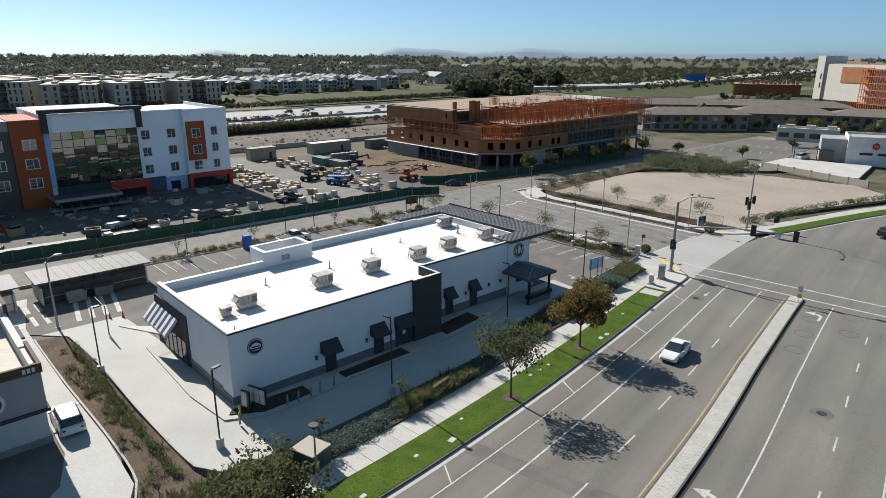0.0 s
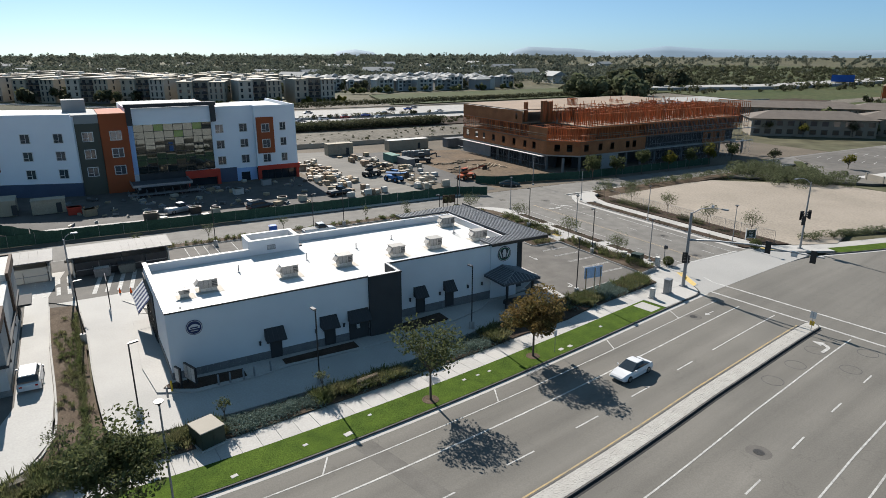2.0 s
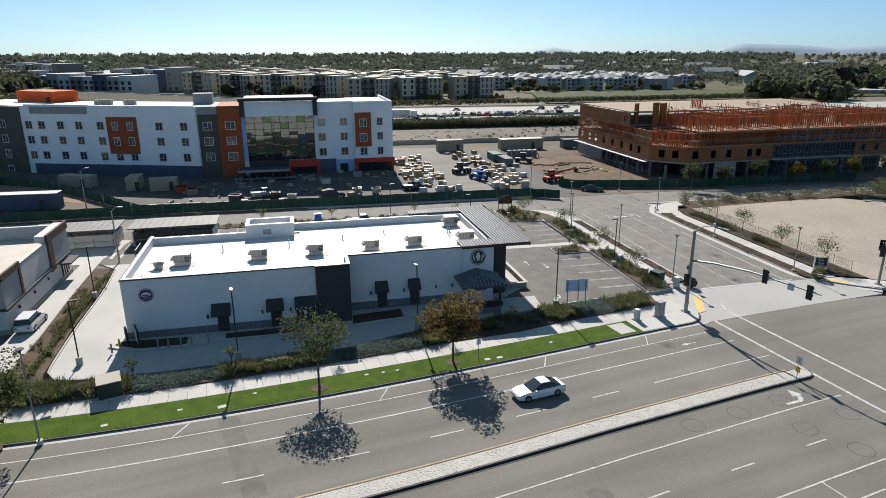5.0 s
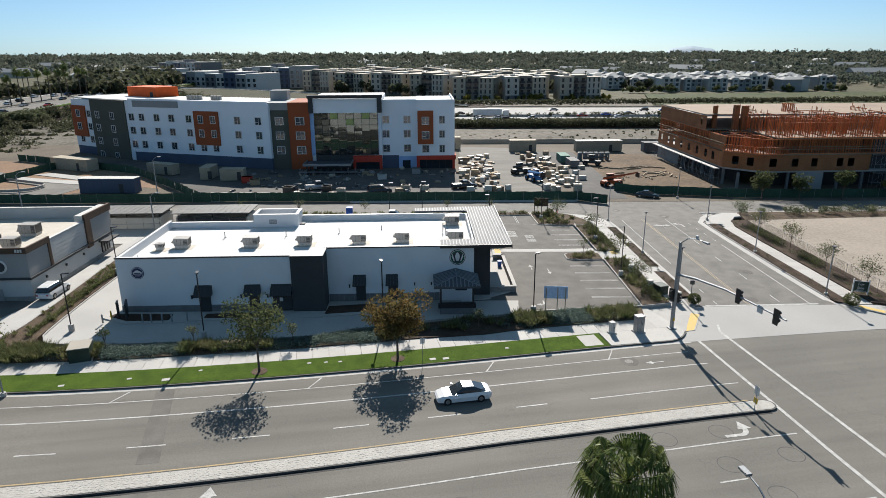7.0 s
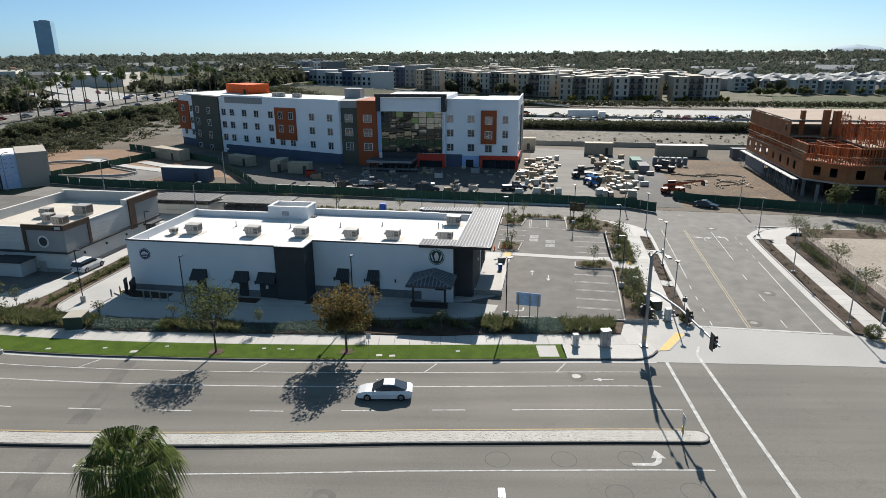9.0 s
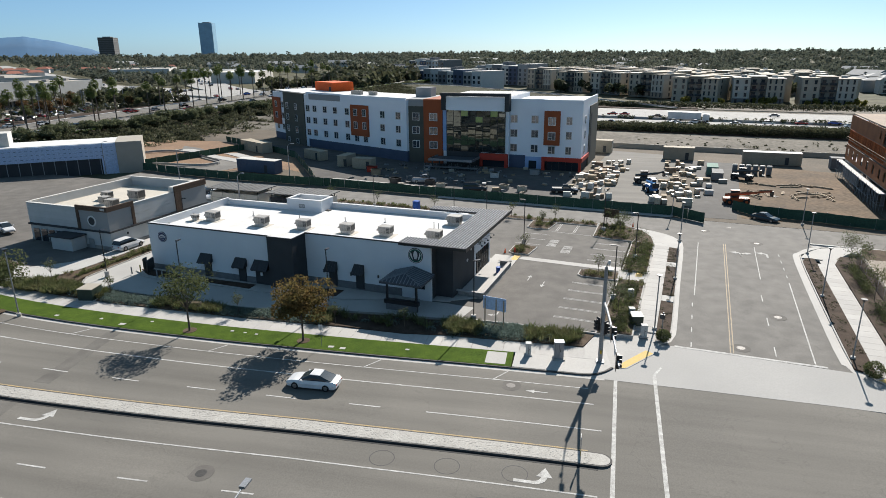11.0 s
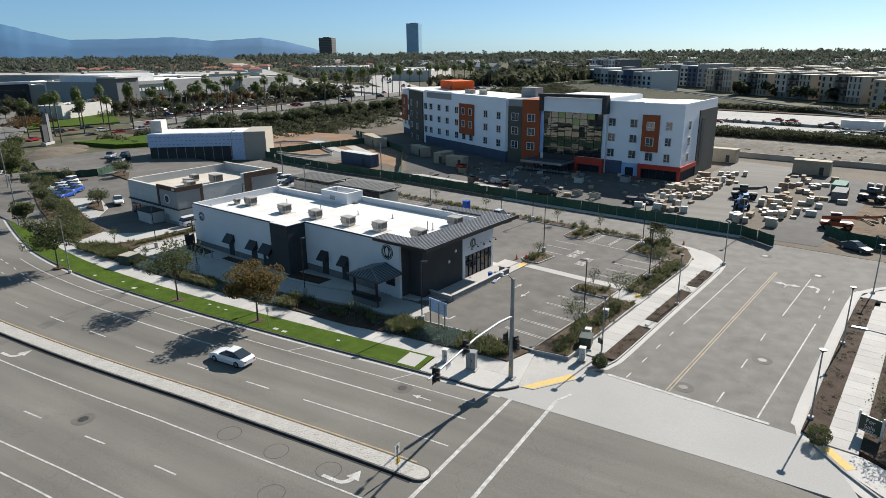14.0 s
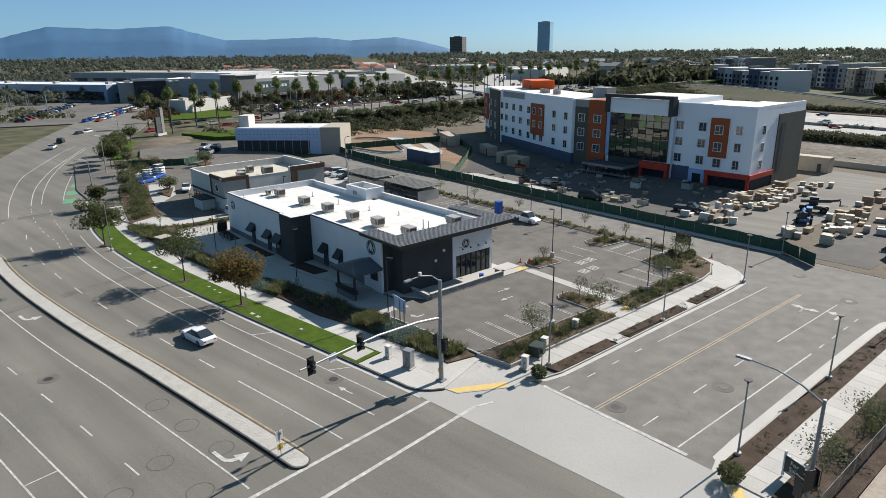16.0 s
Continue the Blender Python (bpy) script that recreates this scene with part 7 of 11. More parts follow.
def scatter(poly, n, rng, z=0.3):
    """Random places inside a plan polygon, on the falling site."""
    p = np.array(poly)
    lo, hi = p.min(0), p.max(0)
    out = []
    while len(out) < n:
        x, y = lo + (hi - lo) * rng.random(2)
        ins = False
        for (x0, y0), (x1, y1) in zip(poly, poly[1:] + poly[:1]):
            if (y0 > y) != (y1 > y) and x < (x1 - x0) * (y - y0) / (y1 - y0) + x0:
                ins = not ins
        if ins:
            out.append((x, y, z + gz(y)))
    return out


rng = np.random.default_rng(11)
front = [tuple(p) for p in road_line(-6.1, 13, 83)]
inner = [W(59.5, -0.2), W(52, -1.0), W(46, -1.9), W(42.4, -2.8), W(37.7, -3.4), W(32, -4.7), W(26, -6.3), W(22, -7.7), W(13, -8.4), W(4, -9.0), W(-6, -9.6)]
bed = front + inner
sp = [s for s in scatter(bed, 1050, rng, 0.26) if not (56 < s[1] < 69.5 and rng.random() < 0.85)]
a = [s for s in sp if rng.random() < 0.55 and not ((26 < s[1] < 34) or (43 < s[1] < 54) or (73 < s[1] < 78))]
a += scatter([W(-13, -9.3), W(-6, -8.6), W(-2.6, -9.0), W(-3, -12.0), W(-13, -12.8)], 90, rng, 0.3)
v, f = blades(a, rng, 70, 0.78, 0.85, 0.032, 1.0)
stuff("ornamental_grass", "olive and straw ornamental grass tufts in the front bed", "grass", v, f, TUFT)
zones = [s for s in sp if (26 < s[1] < 34) or (43 < s[1] < 54) or (73 < s[1] < 78) or rng.random() < 0.12]
v, f = cloud(190 * len(zones), zones, list(0.5 + 0.42 * rng.random(len(zones))), 0.078, rng, 0.7)
stuff("blue_shrubs", "blue-grey low shrubs in the front bed", "shrubs", v, f, LEAF_B)
mid = [W(-7.4, 23.5), W(-6.9, 14), W(-6.8, 4), W(-6.3, -6), W(-9.6, -8), W(-9.0, -3), W(-9.0, 6), W(-9.4, 17)]
sp = scatter(mid, 60, rng, 0.38) + [(*W(-7.3 + 0.2 * rng.random(), v), 0.38 + gz(W(-6, v)[1])) for v in np.arange(-6, 22, 0.5)]
v, f = blades(sp, rng, 44, 0.45, 0.6, 0.03, 1.0)
stuff("ornamental_grass", "green grass tufts between the drive lanes", "grass", v, f, TUFT)
sp = []
for poly, n in (([W(61, 1), W(64, 1.5), W(64, 18), W(61, 18)], 70), ([W(61, 21), W(64, 21), W(64, 36), W(61, 36)], 70), ([W(56, 18.2), W(60, 18.2), W(60, 20.5), W(56, 20.5)], 22),
                ([W(55, 38), W(60, 37.5), W(62, 41), W(58, 45), W(55, 45)], 80), ([W(44.6, 25), W(47, 25), W(47, 28.4), W(45, 28.6)], 18), ([W(44, 39.6), W(47, 39.6), W(47, 43.6), W(44, 43.6)], 24),
                ([W(-5, 44.4), W(54, 44.4), W(54, 45.7), W(-5, 45.7)], 150)):
    sp += scatter(poly, n, rng, 0.5)
v, f = cloud(60 * len(sp), sp, list(0.28 + 0.3 * rng.random(len(sp))), 0.075, rng, 0.7)
stuff("low_shrubs", "low green shrubs in the lot's beds", "shrubs", v, f, LEAF_G)
v, f = blades(sp[::2], rng, 24, 0.55, 0.6, 0.04, 0.8)
stuff("ornamental_grass", "straw grass tufts in the lot's beds", "grass", v, f, TUFT)
sp = scatter([W(66.5, 4), W(67.7, 4), W(67.7, 36), W(66.5, 36)], 70, rng, 0.2) + scatter([W(84.8, 2), W(86.2, 2), W(86.2, 37), W(84.8, 37)], 70, rng, 0.2)
v, f = cloud(60 * len(sp), sp, list(0.16 + 0.2 * rng.random(len(sp))), 0.045, rng, 0.6)
stuff("strip_plants", "small brown-green plants in the kerb strips", "plants", v, f, LEAF_D)
sp = scatter([W(89, 2), W(91, 2), W(91, 40), W(89.2, 38)], 90, rng, 0.3)
v, f = cloud(80 * len(sp), sp, list(0.2 + 0.3 * rng.random(len(sp))), 0.05, rng, 0.7)
stuff("low_shrubs", "brownish low shrubs beside the empty lot", "shrubs", v, f, LEAF_O)


def hedge(u0, v0, u1, v1, w, h, label="clipped dark green hedge"):
    rng = np.random.default_rng(int(u0 * 7 + v0))
    L = math.hypot(u1 - u0, v1 - v0)
    n = max(2, int(L / 0.5))
    c = [(*W(u0 + (u1 - u0) * k / n, v0 + (v1 - v0) * k / n), 0) for k in range(n + 1)]
    c = [(x, y, 0.35 + gz(y) + h * 0.5) for x, y, _ in c]
    v, f = cloud(int(L * 260) + 300, c, [w * 0.62] * len(c), 0.07, rng, h / w)
    o = new("hedge", raw("hedge", v, f, LEAF_G))
    tagged(o, label, "hedge", "hedges")


for a in ((62.6, 1.6, 62.9, 8.0), (62.9, 10, 62.9, 16), (63.2, 24, 63.2, 29), (63.0, 31, 63.0, 36), (90.4, 14, 90.4, 19), (90.4, 24, 90.4, 34)):
    hedge(*a, 1.1, 0.9)
for x, y, r in ((*W(67.2, 1.6), 0.75), (*W(86.0, 0.6), 0.9), (*W(58, 45), 0.8)):
    rng = np.random.default_rng(int(abs(x) * 10))
    v, f = cloud(1400, [(0, 0, r * 0.75)], [r], 0.08, rng, 0.85)
    o = new("round_bush", raw("round_bush", v, f, LEAF_G))
    o.matrix_basis = pose(x, y, 0.15 + gz(y))
    tagged(o, "round green bush at the pavement's corner", "bush", "corner bushes")


for k, (x, y, h, r) in enumerate(((-51.2, -11.5, 3.4, 1.9), (-53.2, -15.0, 3.0, 1.6), (-73.5, -36, 3.6, 2.2), (-76, -41, 3.2, 1.8), (-63.5, -42, 3.0, 1.6), (-47.5, -24, 3.2, 1.8), (-54, -40, 3.4, 2.0), (-61.5, -55, 3.6, 2.2), (-50.5, -31, 3.0, 1.7), (-66, -66, 3.4, 2.0), (-44, -14, 3.0, 1.7))):
    tree("lot_tree", "bushy grey-green tree in a bed of the lot", x, y, h, r, LEAF_O, 1500, 0.14, 400 + k, 0.07, 0.22, 0.9, 0.3, "side lot trees")


# palms
def palm(x, y, height, seed=1, r=2.4, n=46, fan=True):
    rd = random.Random(seed)
    t = thing("palm_tree", "tall fan palm with a shaggy green crown", "tree", x, y, 0, group="palm trees")
    b = B()
    tube(b, [(0, 0, -0.2), (0.05, 0, height * 0.5), (0, 0, height)], [0.26, 0.2, 0.17], 8)
    part("trunk", b, BARK, t)
    b = B()
    for k in range(n):
        a = rd.uniform(0, 2 * math.pi)
        el = rd.uniform(-0.95, 1.3)
        L = r * rd.uniform(0.8, 1.05)
        d = Vector((math.cos(a) * math.cos(el), math.sin(a) * math.cos(el), math.sin(el)))
        p0 = Vector((0, 0, height))
        p1 = p0 + d * L * 0.48
        s = Vector((-math.sin(a), math.cos(a), 0))
        m = 15
        for j in range(m):
            w = (j / (m - 1) - 0.5) * 2.3
            out = d * math.cos(w) + s * math.sin(w)
            drop = 0.08 + 0.42 * math.cos(el) * rd.uniform(0.3, 1.7)
            mid = p1 + out * L * 0.30 + Vector((0, 0, 0.02 * L))
            tip = p1 + out * L * 0.50 - Vector((0, 0, drop * L))
            q = out.cross(Vector((0, 0, 1)))
            q = (q.normalized() if q.length > 0.05 else s) * 0.016 * r
            b.faces.new([b.verts.new(c) for c in (p1, mid - q, mid + q)])
            b.faces.new([b.verts.new(c) for c in (mid - q, tip, mid + q)])
        sd = s * 0.025
        b.faces.new([b.verts.new(c) for c in (p0 - sd, p1 - sd, p1 + sd, p0 + sd)])
    for k in range(n // 2):
        a = rd.uniform(0, 2 * math.pi)
        o = Vector((math.cos(a), math.sin(a), 0))
        s = Vector((-math.sin(a), math.cos(a), 0)) * 0.12
        p0 = Vector((0, 0, height - rd.uniform(0.0, 0.6)))
        p1, p2 = p0 + o * 0.5 - Vector((0, 0, 0.5)), p0 + o * 0.45 - Vector((0, 0, rd.uniform(0.7, 1.2)))
        b.faces.new([b.verts.new(c) for c in (p0, p1 - s, p2, p1 + s)])
    part("crown", b, PALMF, t)
    return t


palm(15.9, 57.1, 18.0, 5, 1.75, 64)
AVE = [(-30, -232, 0.0), (-78, -164, 0.0), (-112, -132, 0.0), (-150, -126, 0.3), (-192, -116, 1.6), (-240, -104, 3.2), (-290, -93, 4.8), (-340, -85, 5.6), (-420, -76, 5.6), (-560, -68, 4.5), (-900, -60, 3.0)]
ave_line = spline([(p[0], p[1]) for p in AVE], 8)


def ave_z(x):
    return float(np.interp(-x, [-p[0] for p in AVE], [p[2] for p in AVE]))


def ave_at(x, side):
    """A place beside the avenue: at x along it, side metres towards +y of its middle line."""
    k = min(range(len(ave_line)), key=lambda i: abs(ave_line[i].x - x))
    d = (ave_line[min(k + 1, len(ave_line) - 1)] - ave_line[max(k - 1, 0)]).normalized()
    return ave_line[k].x + d.y * side, ave_line[k].y - d.x * side


pm = palm(*ave_at(-140, 0.5), 14.5, 9, 2.5, 60, True)
pm.matrix_basis = pose(*ave_at(-140, 0.5), 1.0)
rd = random.Random(12)
for k in range(40):
    x = -108 - 6.6 * k + rd.uniform(-2, 2)
    for side in ((0.5, 22.0, -21.5) if k < 30 else (0.5, -21.5)):
        if rd.random() < (0.5 if abs(side) > 20 else 0.75) and not (side > 20 and x < -205):
            px, py = ave_at(x + rd.uniform(-2, 2), side)
            sc = rd.uniform(0.82, 1.12)
            copy_thing(pm, pose(px, py, ave_z(px) + 0.9, 0, 0, rd.uniform(0, 360)) @ Matrix.Diagonal((1, 1, sc, 1)))

# avenue on its rising bank
for d0, d1, z0, z1, m1, nm, lb in ((-19.5, -4.0, -1.0, 1.0, ASPHALT, "avenue", "grey divided avenue rising to a bridge"), (4.0, 19.5, -1.0, 1.0, ASPHALT, "avenue", "grey divided avenue rising to a bridge"),
                                   (-4.0, -3.7, 0.8, 1.17, KERB, "kerb", "pale kerb of the avenue's median"), (3.7, 4.0, 0.8, 1.17, KERB, "kerb", "pale kerb of the avenue's median"),
                                   (-3.7, 3.7, 0.5, 1.12, SLOPE, "median", "dry planted median of the avenue"), (19.5, 19.9, 0.8, 1.16, KERB, "kerb", "pale kerb beside the avenue"),
                                   (19.9, 21.9, 0.4, 1.15, CONC, "pavement", "pale pavement beside the avenue"), (-19.9, -19.5, 0.8, 1.16, KERB, "kerb", "pale kerb beside the avenue"),
                                   (-23.5, -19.9, 0.4, 1.14, GRASS, "verge", "green verge beside the avenue")):
    b = B()
    lo, hi = offset_line(ave_line, d0), offset_line(ave_line, d1)
    # the near kerb stays open where the main road joins
    idx = [i for i, p in enumerate(ave_line) if not (d0 > 3 and d0 != 4.0 and p.x > -104) and not (nm in ("median", "kerb") and abs(d0) < 5 and p.x > -116)]
    top = []
    for i in idx:
        z = ave_z(ave_line[i].x) - 0.85 * max(0.0, min(1.0, (ave_line[i].x + 150) / 40))
        p, q = lo[i], hi[i]
        top.append([b.verts.new((p.x, p.y, z + z1)), b.verts.new((q.x, q.y, z + z1)), b.verts.new((q.x, q.y, z + z0)), b.verts.new((p.x, p.y, z + z0))])
    for c, e in zip(top, top[1:]):
        for i in range(4):
            b.faces.new((c[i], c[(i + 1) % 4], e[(i + 1) % 4], e[i]))
    tagged(part(nm, b, m1), lb, "road" if nm == "avenue" else nm, "", "structure")
b = B()
for d0 in (-12.0, 12.0, -15.5, 8.2):
    lo, hi = offset_line(ave_line, d0), offset_line(ave_line, d0 + 0.18)
    for k in range(14, len(ave_line) - 2, 2):
        z0, z1 = (ave_z(ave_line[i].x) + 1.012 - 0.85 * max(0.0, min(1.0, (ave_line[i].x + 150) / 40)) for i in (k, k + 1))
        p, q, r, t = lo[k], hi[k], hi[k].lerp(hi[k + 1], 0.5), lo[k].lerp(lo[k + 1], 0.5)
        b.faces.new([b.verts.new((c.x, c.y, z)) for c, z in ((p, z0), (q, z0), (r, (z0 + z1) / 2), (t, (z0 + z1) / 2))])
tagged(part("avenue_lines", b, PAINT_W), "white lane dashes of the avenue", "road marking", "", "structure")
b = B()
rows_ = []
for p, q, o, w, c in zip([a.lerp(e, min(1.0, max(0.0, (-m.x - 128) / 22))) for a, e, m in zip(offset_line(ave_line, 44), offset_line(ave_line, 74), ave_line)], offset_line(ave_line, 21.9), offset_line(ave_line, -23.5), offset_line(ave_line, -40), ave_line):
    if -470 < c.x < -125:
        z = ave_z(c.x)
        rows_.append([b.verts.new((p.x, p.y, 0.2)), b.verts.new((q.x, q.y, z + 0.9)), b.verts.new((o.x, o.y, z + 0.9)), b.verts.new((w.x, w.y, -0.2))])
for c, e in zip(rows_, rows_[1:]):
    for i in range(3):
        b.faces.new((c[i], c[i + 1], e[i + 1], e[i]))
tagged(part("embankment", b, SOIL_DARK), "brown planted bank under the avenue", "embankment", "", "structure")

# dark shrubs on banks
rng = np.random.default_rng(31)


def mounds(name, label, places, rad, per, size, material, squash=0.8):
    v, f = cloud(per * len(places), places, rad, size, rng, squash)
    return stuff(name, label, "shrubs", v, f, material)


pl, rr = [], []
for k in range(900):
    x = -122 - 330 * rng.random() ** 1.15
    wide = 22 + 28 * min(1.0, max(0.0, (-x - 128) / 22))
    side = 24.0 + wide * rng.random()
    px, py = ave_at(x, side)
    r = 1.2 + 2.0 * rng.random() ** 1.5
    pl.append((px, py, max(0.2, (ave_z(x) + 0.8) * (1 - (side - 21) / (wide + 3))) + r * 0.15)), rr.append(r)
    pl.append((px + r * 0.7, py - r * 0.5, pl[-1][2] + r * 0.15 * rng.random())), rr.append(r * 0.7)
mounds("bank_shrubs", "dark rounded shrubs covering the avenue's bank", pl, rr, 95, 0.38, LEAF_D)
for k in range(20):
    px, py = ave_at(-150 - 6.2 * k + rng.uniform(-3, 3), 27 + 9 * rng.random())
    tree("bank_tree", "dark spreading tree on the avenue's bank", px, py, 4.8 + 2.0 * rng.random(), 4.0, LEAF_O, 2600, 0.30, 200 + k, 0.16, 0.28, 0.6, ave_z(px) * 0.45 - gz(py), "bank trees")
pl, rr = [], []
for k in range(640):
    u = -62 + 196 * (k // 3) / 213
    pl.append((*W(u, 178.5 + 2.8 * (k % 3) + 0.8 * rng.random()), 1.7 + 0.6 * rng.random())), rr.append(1.5 + 0.7 * rng.random())
mounds("freeway_hedge", "dark oleander hedge along the freeway", pl, rr, 120, 0.32, LEAF_D)
slab("verge", [(-70, 177), (230, 177), (420, 176), (420, 200), (230, 200.5), (-70, 200.5)], -0.2, 1.1, SOIL_DARK, "dark planted verge below the freeway", category="verge")
pl, rr = [], []
for k in range(220):
    pl.append((*W(134 + 200 * rng.random(), 178 + 20 * rng.random()), 1.0)), rr.append(0.5 + 0.5 * rng.random())
mounds("verge_shrubs", "low dark shrubs below the freeway", pl, rr, 60, 0.3, LEAF_D, 0.5)
slab("planted_slope", [(-180, 303), (-110, 280), (70, 279), (70, 318), (-20, 340), (-180, 412)], -0.6, 0.5, SOIL_DARK, "dark planted slope beside the freeway ramp", category="slope")
pl, rr = [], []
for k in range(420):
    u = -178 + 200 * rng.random()
    pl.append((*W(u, 290 + rng.random() * max(8, (30 - u) * 0.52)), 1.2)), rr.append(0.9 + 1.2 * rng.random())
mounds("slope_shrubs", "dark shrubs covering the slope by the ramp", pl, rr, 50, 0.42, LEAF_D, 0.6)
pl, rr = [], []
for k in range(150):
    pl.append((*W(-20 + 150 * rng.random(), 146 + 27 * rng.random()), 0.5 + gz(W(60, 150)[1]))), rr.append(0.3 + 0.8 * rng.random() ** 2)
mounds("bank_weeds", "dark weeds on the bare bank", pl, rr, 60, 0.16, LEAF_D, 0.5)
pl, rr = [], []
for k in range(90):
    pl.append((*W(-30 + 190 * rng.random(), 229 + rng.random()), 0.6)), rr.append(0.8 + 0.6 * rng.random())
mounds("median_shrubs", "dark shrubs in the freeway's median", pl, rr, 50, 0.35, LEAF_D)
pl, rr = [], []
for k in range(460):
    pl.append((*W(-120 + 480 * k / 460, 288 + 1.5 * rng.random()), 1.3 + 0.7 * rng.random())), rr.append(1.3 + 0.9 * rng.random())
mounds("freeway_hedge", "long dark hedge beyond the freeway", pl, rr, 60, 0.45, LEAF_D)
pl, rr = [], []
for k in range(130):
    s = rng.random()
    pl.append((-70 + 25 * s + 1.5 * rng.normal(), 179 - 3 * s + 5.5 * rng.normal(), 0.6)), rr.append(1.0 + 1.0 * rng.random())
mounds("thicket", "olive-brown scrub thicket at the end of the empty lot", pl, rr, 200, 0.16, LEAF_O)
pl, rr = [], []
for k in range(120):
    s = rng.random()
    p = road_line(-6.6 - 1.4 * rng.random(), 118 + 60 * s, 190)[0]
    pl.append((p.x, p.y, 0.4)), rr.append(0.5 + 0.5 * rng.random())
mounds("verge_scrub", "dry scrub along the empty lot's edge", pl, rr, 110, 0.1, LEAF_O)
pl, rr = [], []
for k in range(110):
    pl.append((*W(94 + 56 * rng.random(), 43 + 2.5 * rng.random()), 0.5)), rr.append(0.4 + 0.7 * rng.random())
mounds("verge_scrub", "low weeds beside the back street", pl, rr, 90, 0.1, LEAF_O)
pl, rr = [], []
for k in range(120):
    y = -62 + 66 * rng.random()
    p = road_line(-6.8 - 3.6 * rng.random(), y, y + 5)[0]
    pl.append((p.x, p.y, 0.7 + gz(p.y))), rr.append(0.6 + 1.0 * rng.random())
mounds("verge_shrubs", "mixed shrubs beside the curving pavement", pl, rr, 160, 0.12, LEAF_G)


def round_bar(p, q, r, sides=8):
    b = B()
    tube(b, [p, q], r, sides)
    return b


# ---- the distance ----
def on_freeway(x, y):
    """Whether a place lies on the freeway or its slip road."""
    u, v = (x - AX) * UA[0] + (y - AY) * UA[1], -(x - AX) * UA[1] + (y - AY) * UA[0]
    return abs(v - 240 - bend(u)) < 46 or (-460 < u < -60 and abs(v - 270 - (u + 60) ** 2 * 0.00175) < 24)


def far_trees(name, label, n, place, rng, h=(7, 14), material=None, per=26, zb=0.0):
    """Distant trees, each a loose heap of leaf clumps over a short stem."""
    cs, rs = [], []
    for _ in range(n):
        x, y, k = place()
        while on_freeway(x, y):
            x, y, k = place()
        hh = (h[0] + (h[1] - h[0]) * rng.random()) * k
        z = gz(y) - 0.5 + zb
        for j in range(3):
            r = hh * (0.22 + 0.12 * rng.random())
            cs.append((x + hh * 0.28 * rng.normal(), y + hh * 0.28 * rng.normal(), z + hh * (0.35 + 0.38 * rng.random())))
            rs.append(r)
    v = np.empty((0, 3))
    cs, rs = np.array(cs), np.array(rs)
    m = len(cs) * per
    k = np.repeat(np.arange(len(cs)), per)
    d = rng.normal(size=(m, 3))
    d /= np.linalg.norm(d, axis=1)[:, None]
    p = cs[k] + d * (rs[k] * (0.5 + 0.6 * rng.random(m)))[:, None]
    n_ = d + 0.45 * rng.normal(size=(m, 3))
    a = np.cross(n_, rng.normal(size=(m, 3)))
    a /= np.linalg.norm(a, axis=1)[:, None]
    b = np.cross(n_, a)
    b /= np.linalg.norm(b, axis=1)[:, None]
    s = rs[k] * (0.30 + 0.28 * rng.random(m))
    v = np.stack([p - a * s[:, None], p - b * s[:, None] * 0.7, p + a * s[:, None], p + b * s[:, None] * 0.7], 1).reshape(-1, 3)
    o = new(name, raw(name, v, np.arange(4 * m).reshape(-1, 4), material or LEAF_D))
    return tagged(o, label, "trees", "", "stuff")


rng = np.random.default_rng(77)


def polar(r0, r1, a0, a1, k=1.0, power=1.0):
    """Places round the site between two distances and two bearings (degrees from -x towards +y)."""
    def f():
        r = r0 + (r1 - r0) * rng.random() ** power
        a = radians(a0 + (a1 - a0) * rng.random())
        return (-40 - r * math.cos(a), 60 + r * math.sin(a), k * (0.8 + r / 1600))
    return f


far_trees("far_woods", "hazy belt of distant trees along the horizon", 3900, polar(750, 2700, -76, 50, 1.0, 0.8), rng, (7, 12), LEAF_F, 18)
far_trees("far_woods", "sparse trees over the distant plain", 420, polar(900, 2700, 50, 96, 1.0, 0.7), rng, (5, 10), LEAF_F, 18)
far_trees("far_woods", "suburban trees among distant houses", 2400, polar(580, 1100, -12, 56), rng, (5, 10), LEAF_F, 16)
far_trees("far_woods", "trees round the shopping district", 1500, polar(380, 900, -80, -36), rng, (5, 10), LEAF_F, 18)
far_trees("far_woods", "trees between the avenue and the freeway", 60, lambda: (-270 - 190 * rng.random(), -128 - 60 * rng.random(), 1.0), rng, (5, 11), LEAF_D, 40)
far_trees("far_woods", "tall trees lining the avenue's far end", 170, lambda: (-330 - 230 * rng.random(), -110 + 46 * rng.random(), 1.0), rng, (10, 18), LEAF_D, 44)
far_trees("far_grove", "grove of tall eucalyptus trees beyond the freeway", 11, lambda: (-238 + 34 * rng.normal(), 392 + 18 * rng.normal(), 1.0), rng, (13, 20), LEAF_O, 150)
far_trees("far_grove", "dense grove of tall trees", 12, lambda: (-345 + 26 * rng.normal(), 520 + 18 * rng.normal(), 1.0), rng, (13, 19), LEAF_D, 110)
far_trees("far_scrub", "low scrub over the green plain", 1500, polar(420, 1300, 50, 82), rng, (3, 6), LEAF_D, 24)
far_trees("roadside_trees", "round trees beside the freeway", 26, lambda: (-120 + 130 * rng.random(), 300 + 40 * rng.random(), 1.0), rng, (5, 8), LEAF_G, 90)
b = B()
prism(b, [(-420, 520), (-150, 420), (40, 480), (300, 1500), (-900, 1500)], -1.2, -1.0 + 0.2)
tagged(part("field", b, FIELD), "green farmland plain beyond the freeway", "field", "", "structure")
b = B()
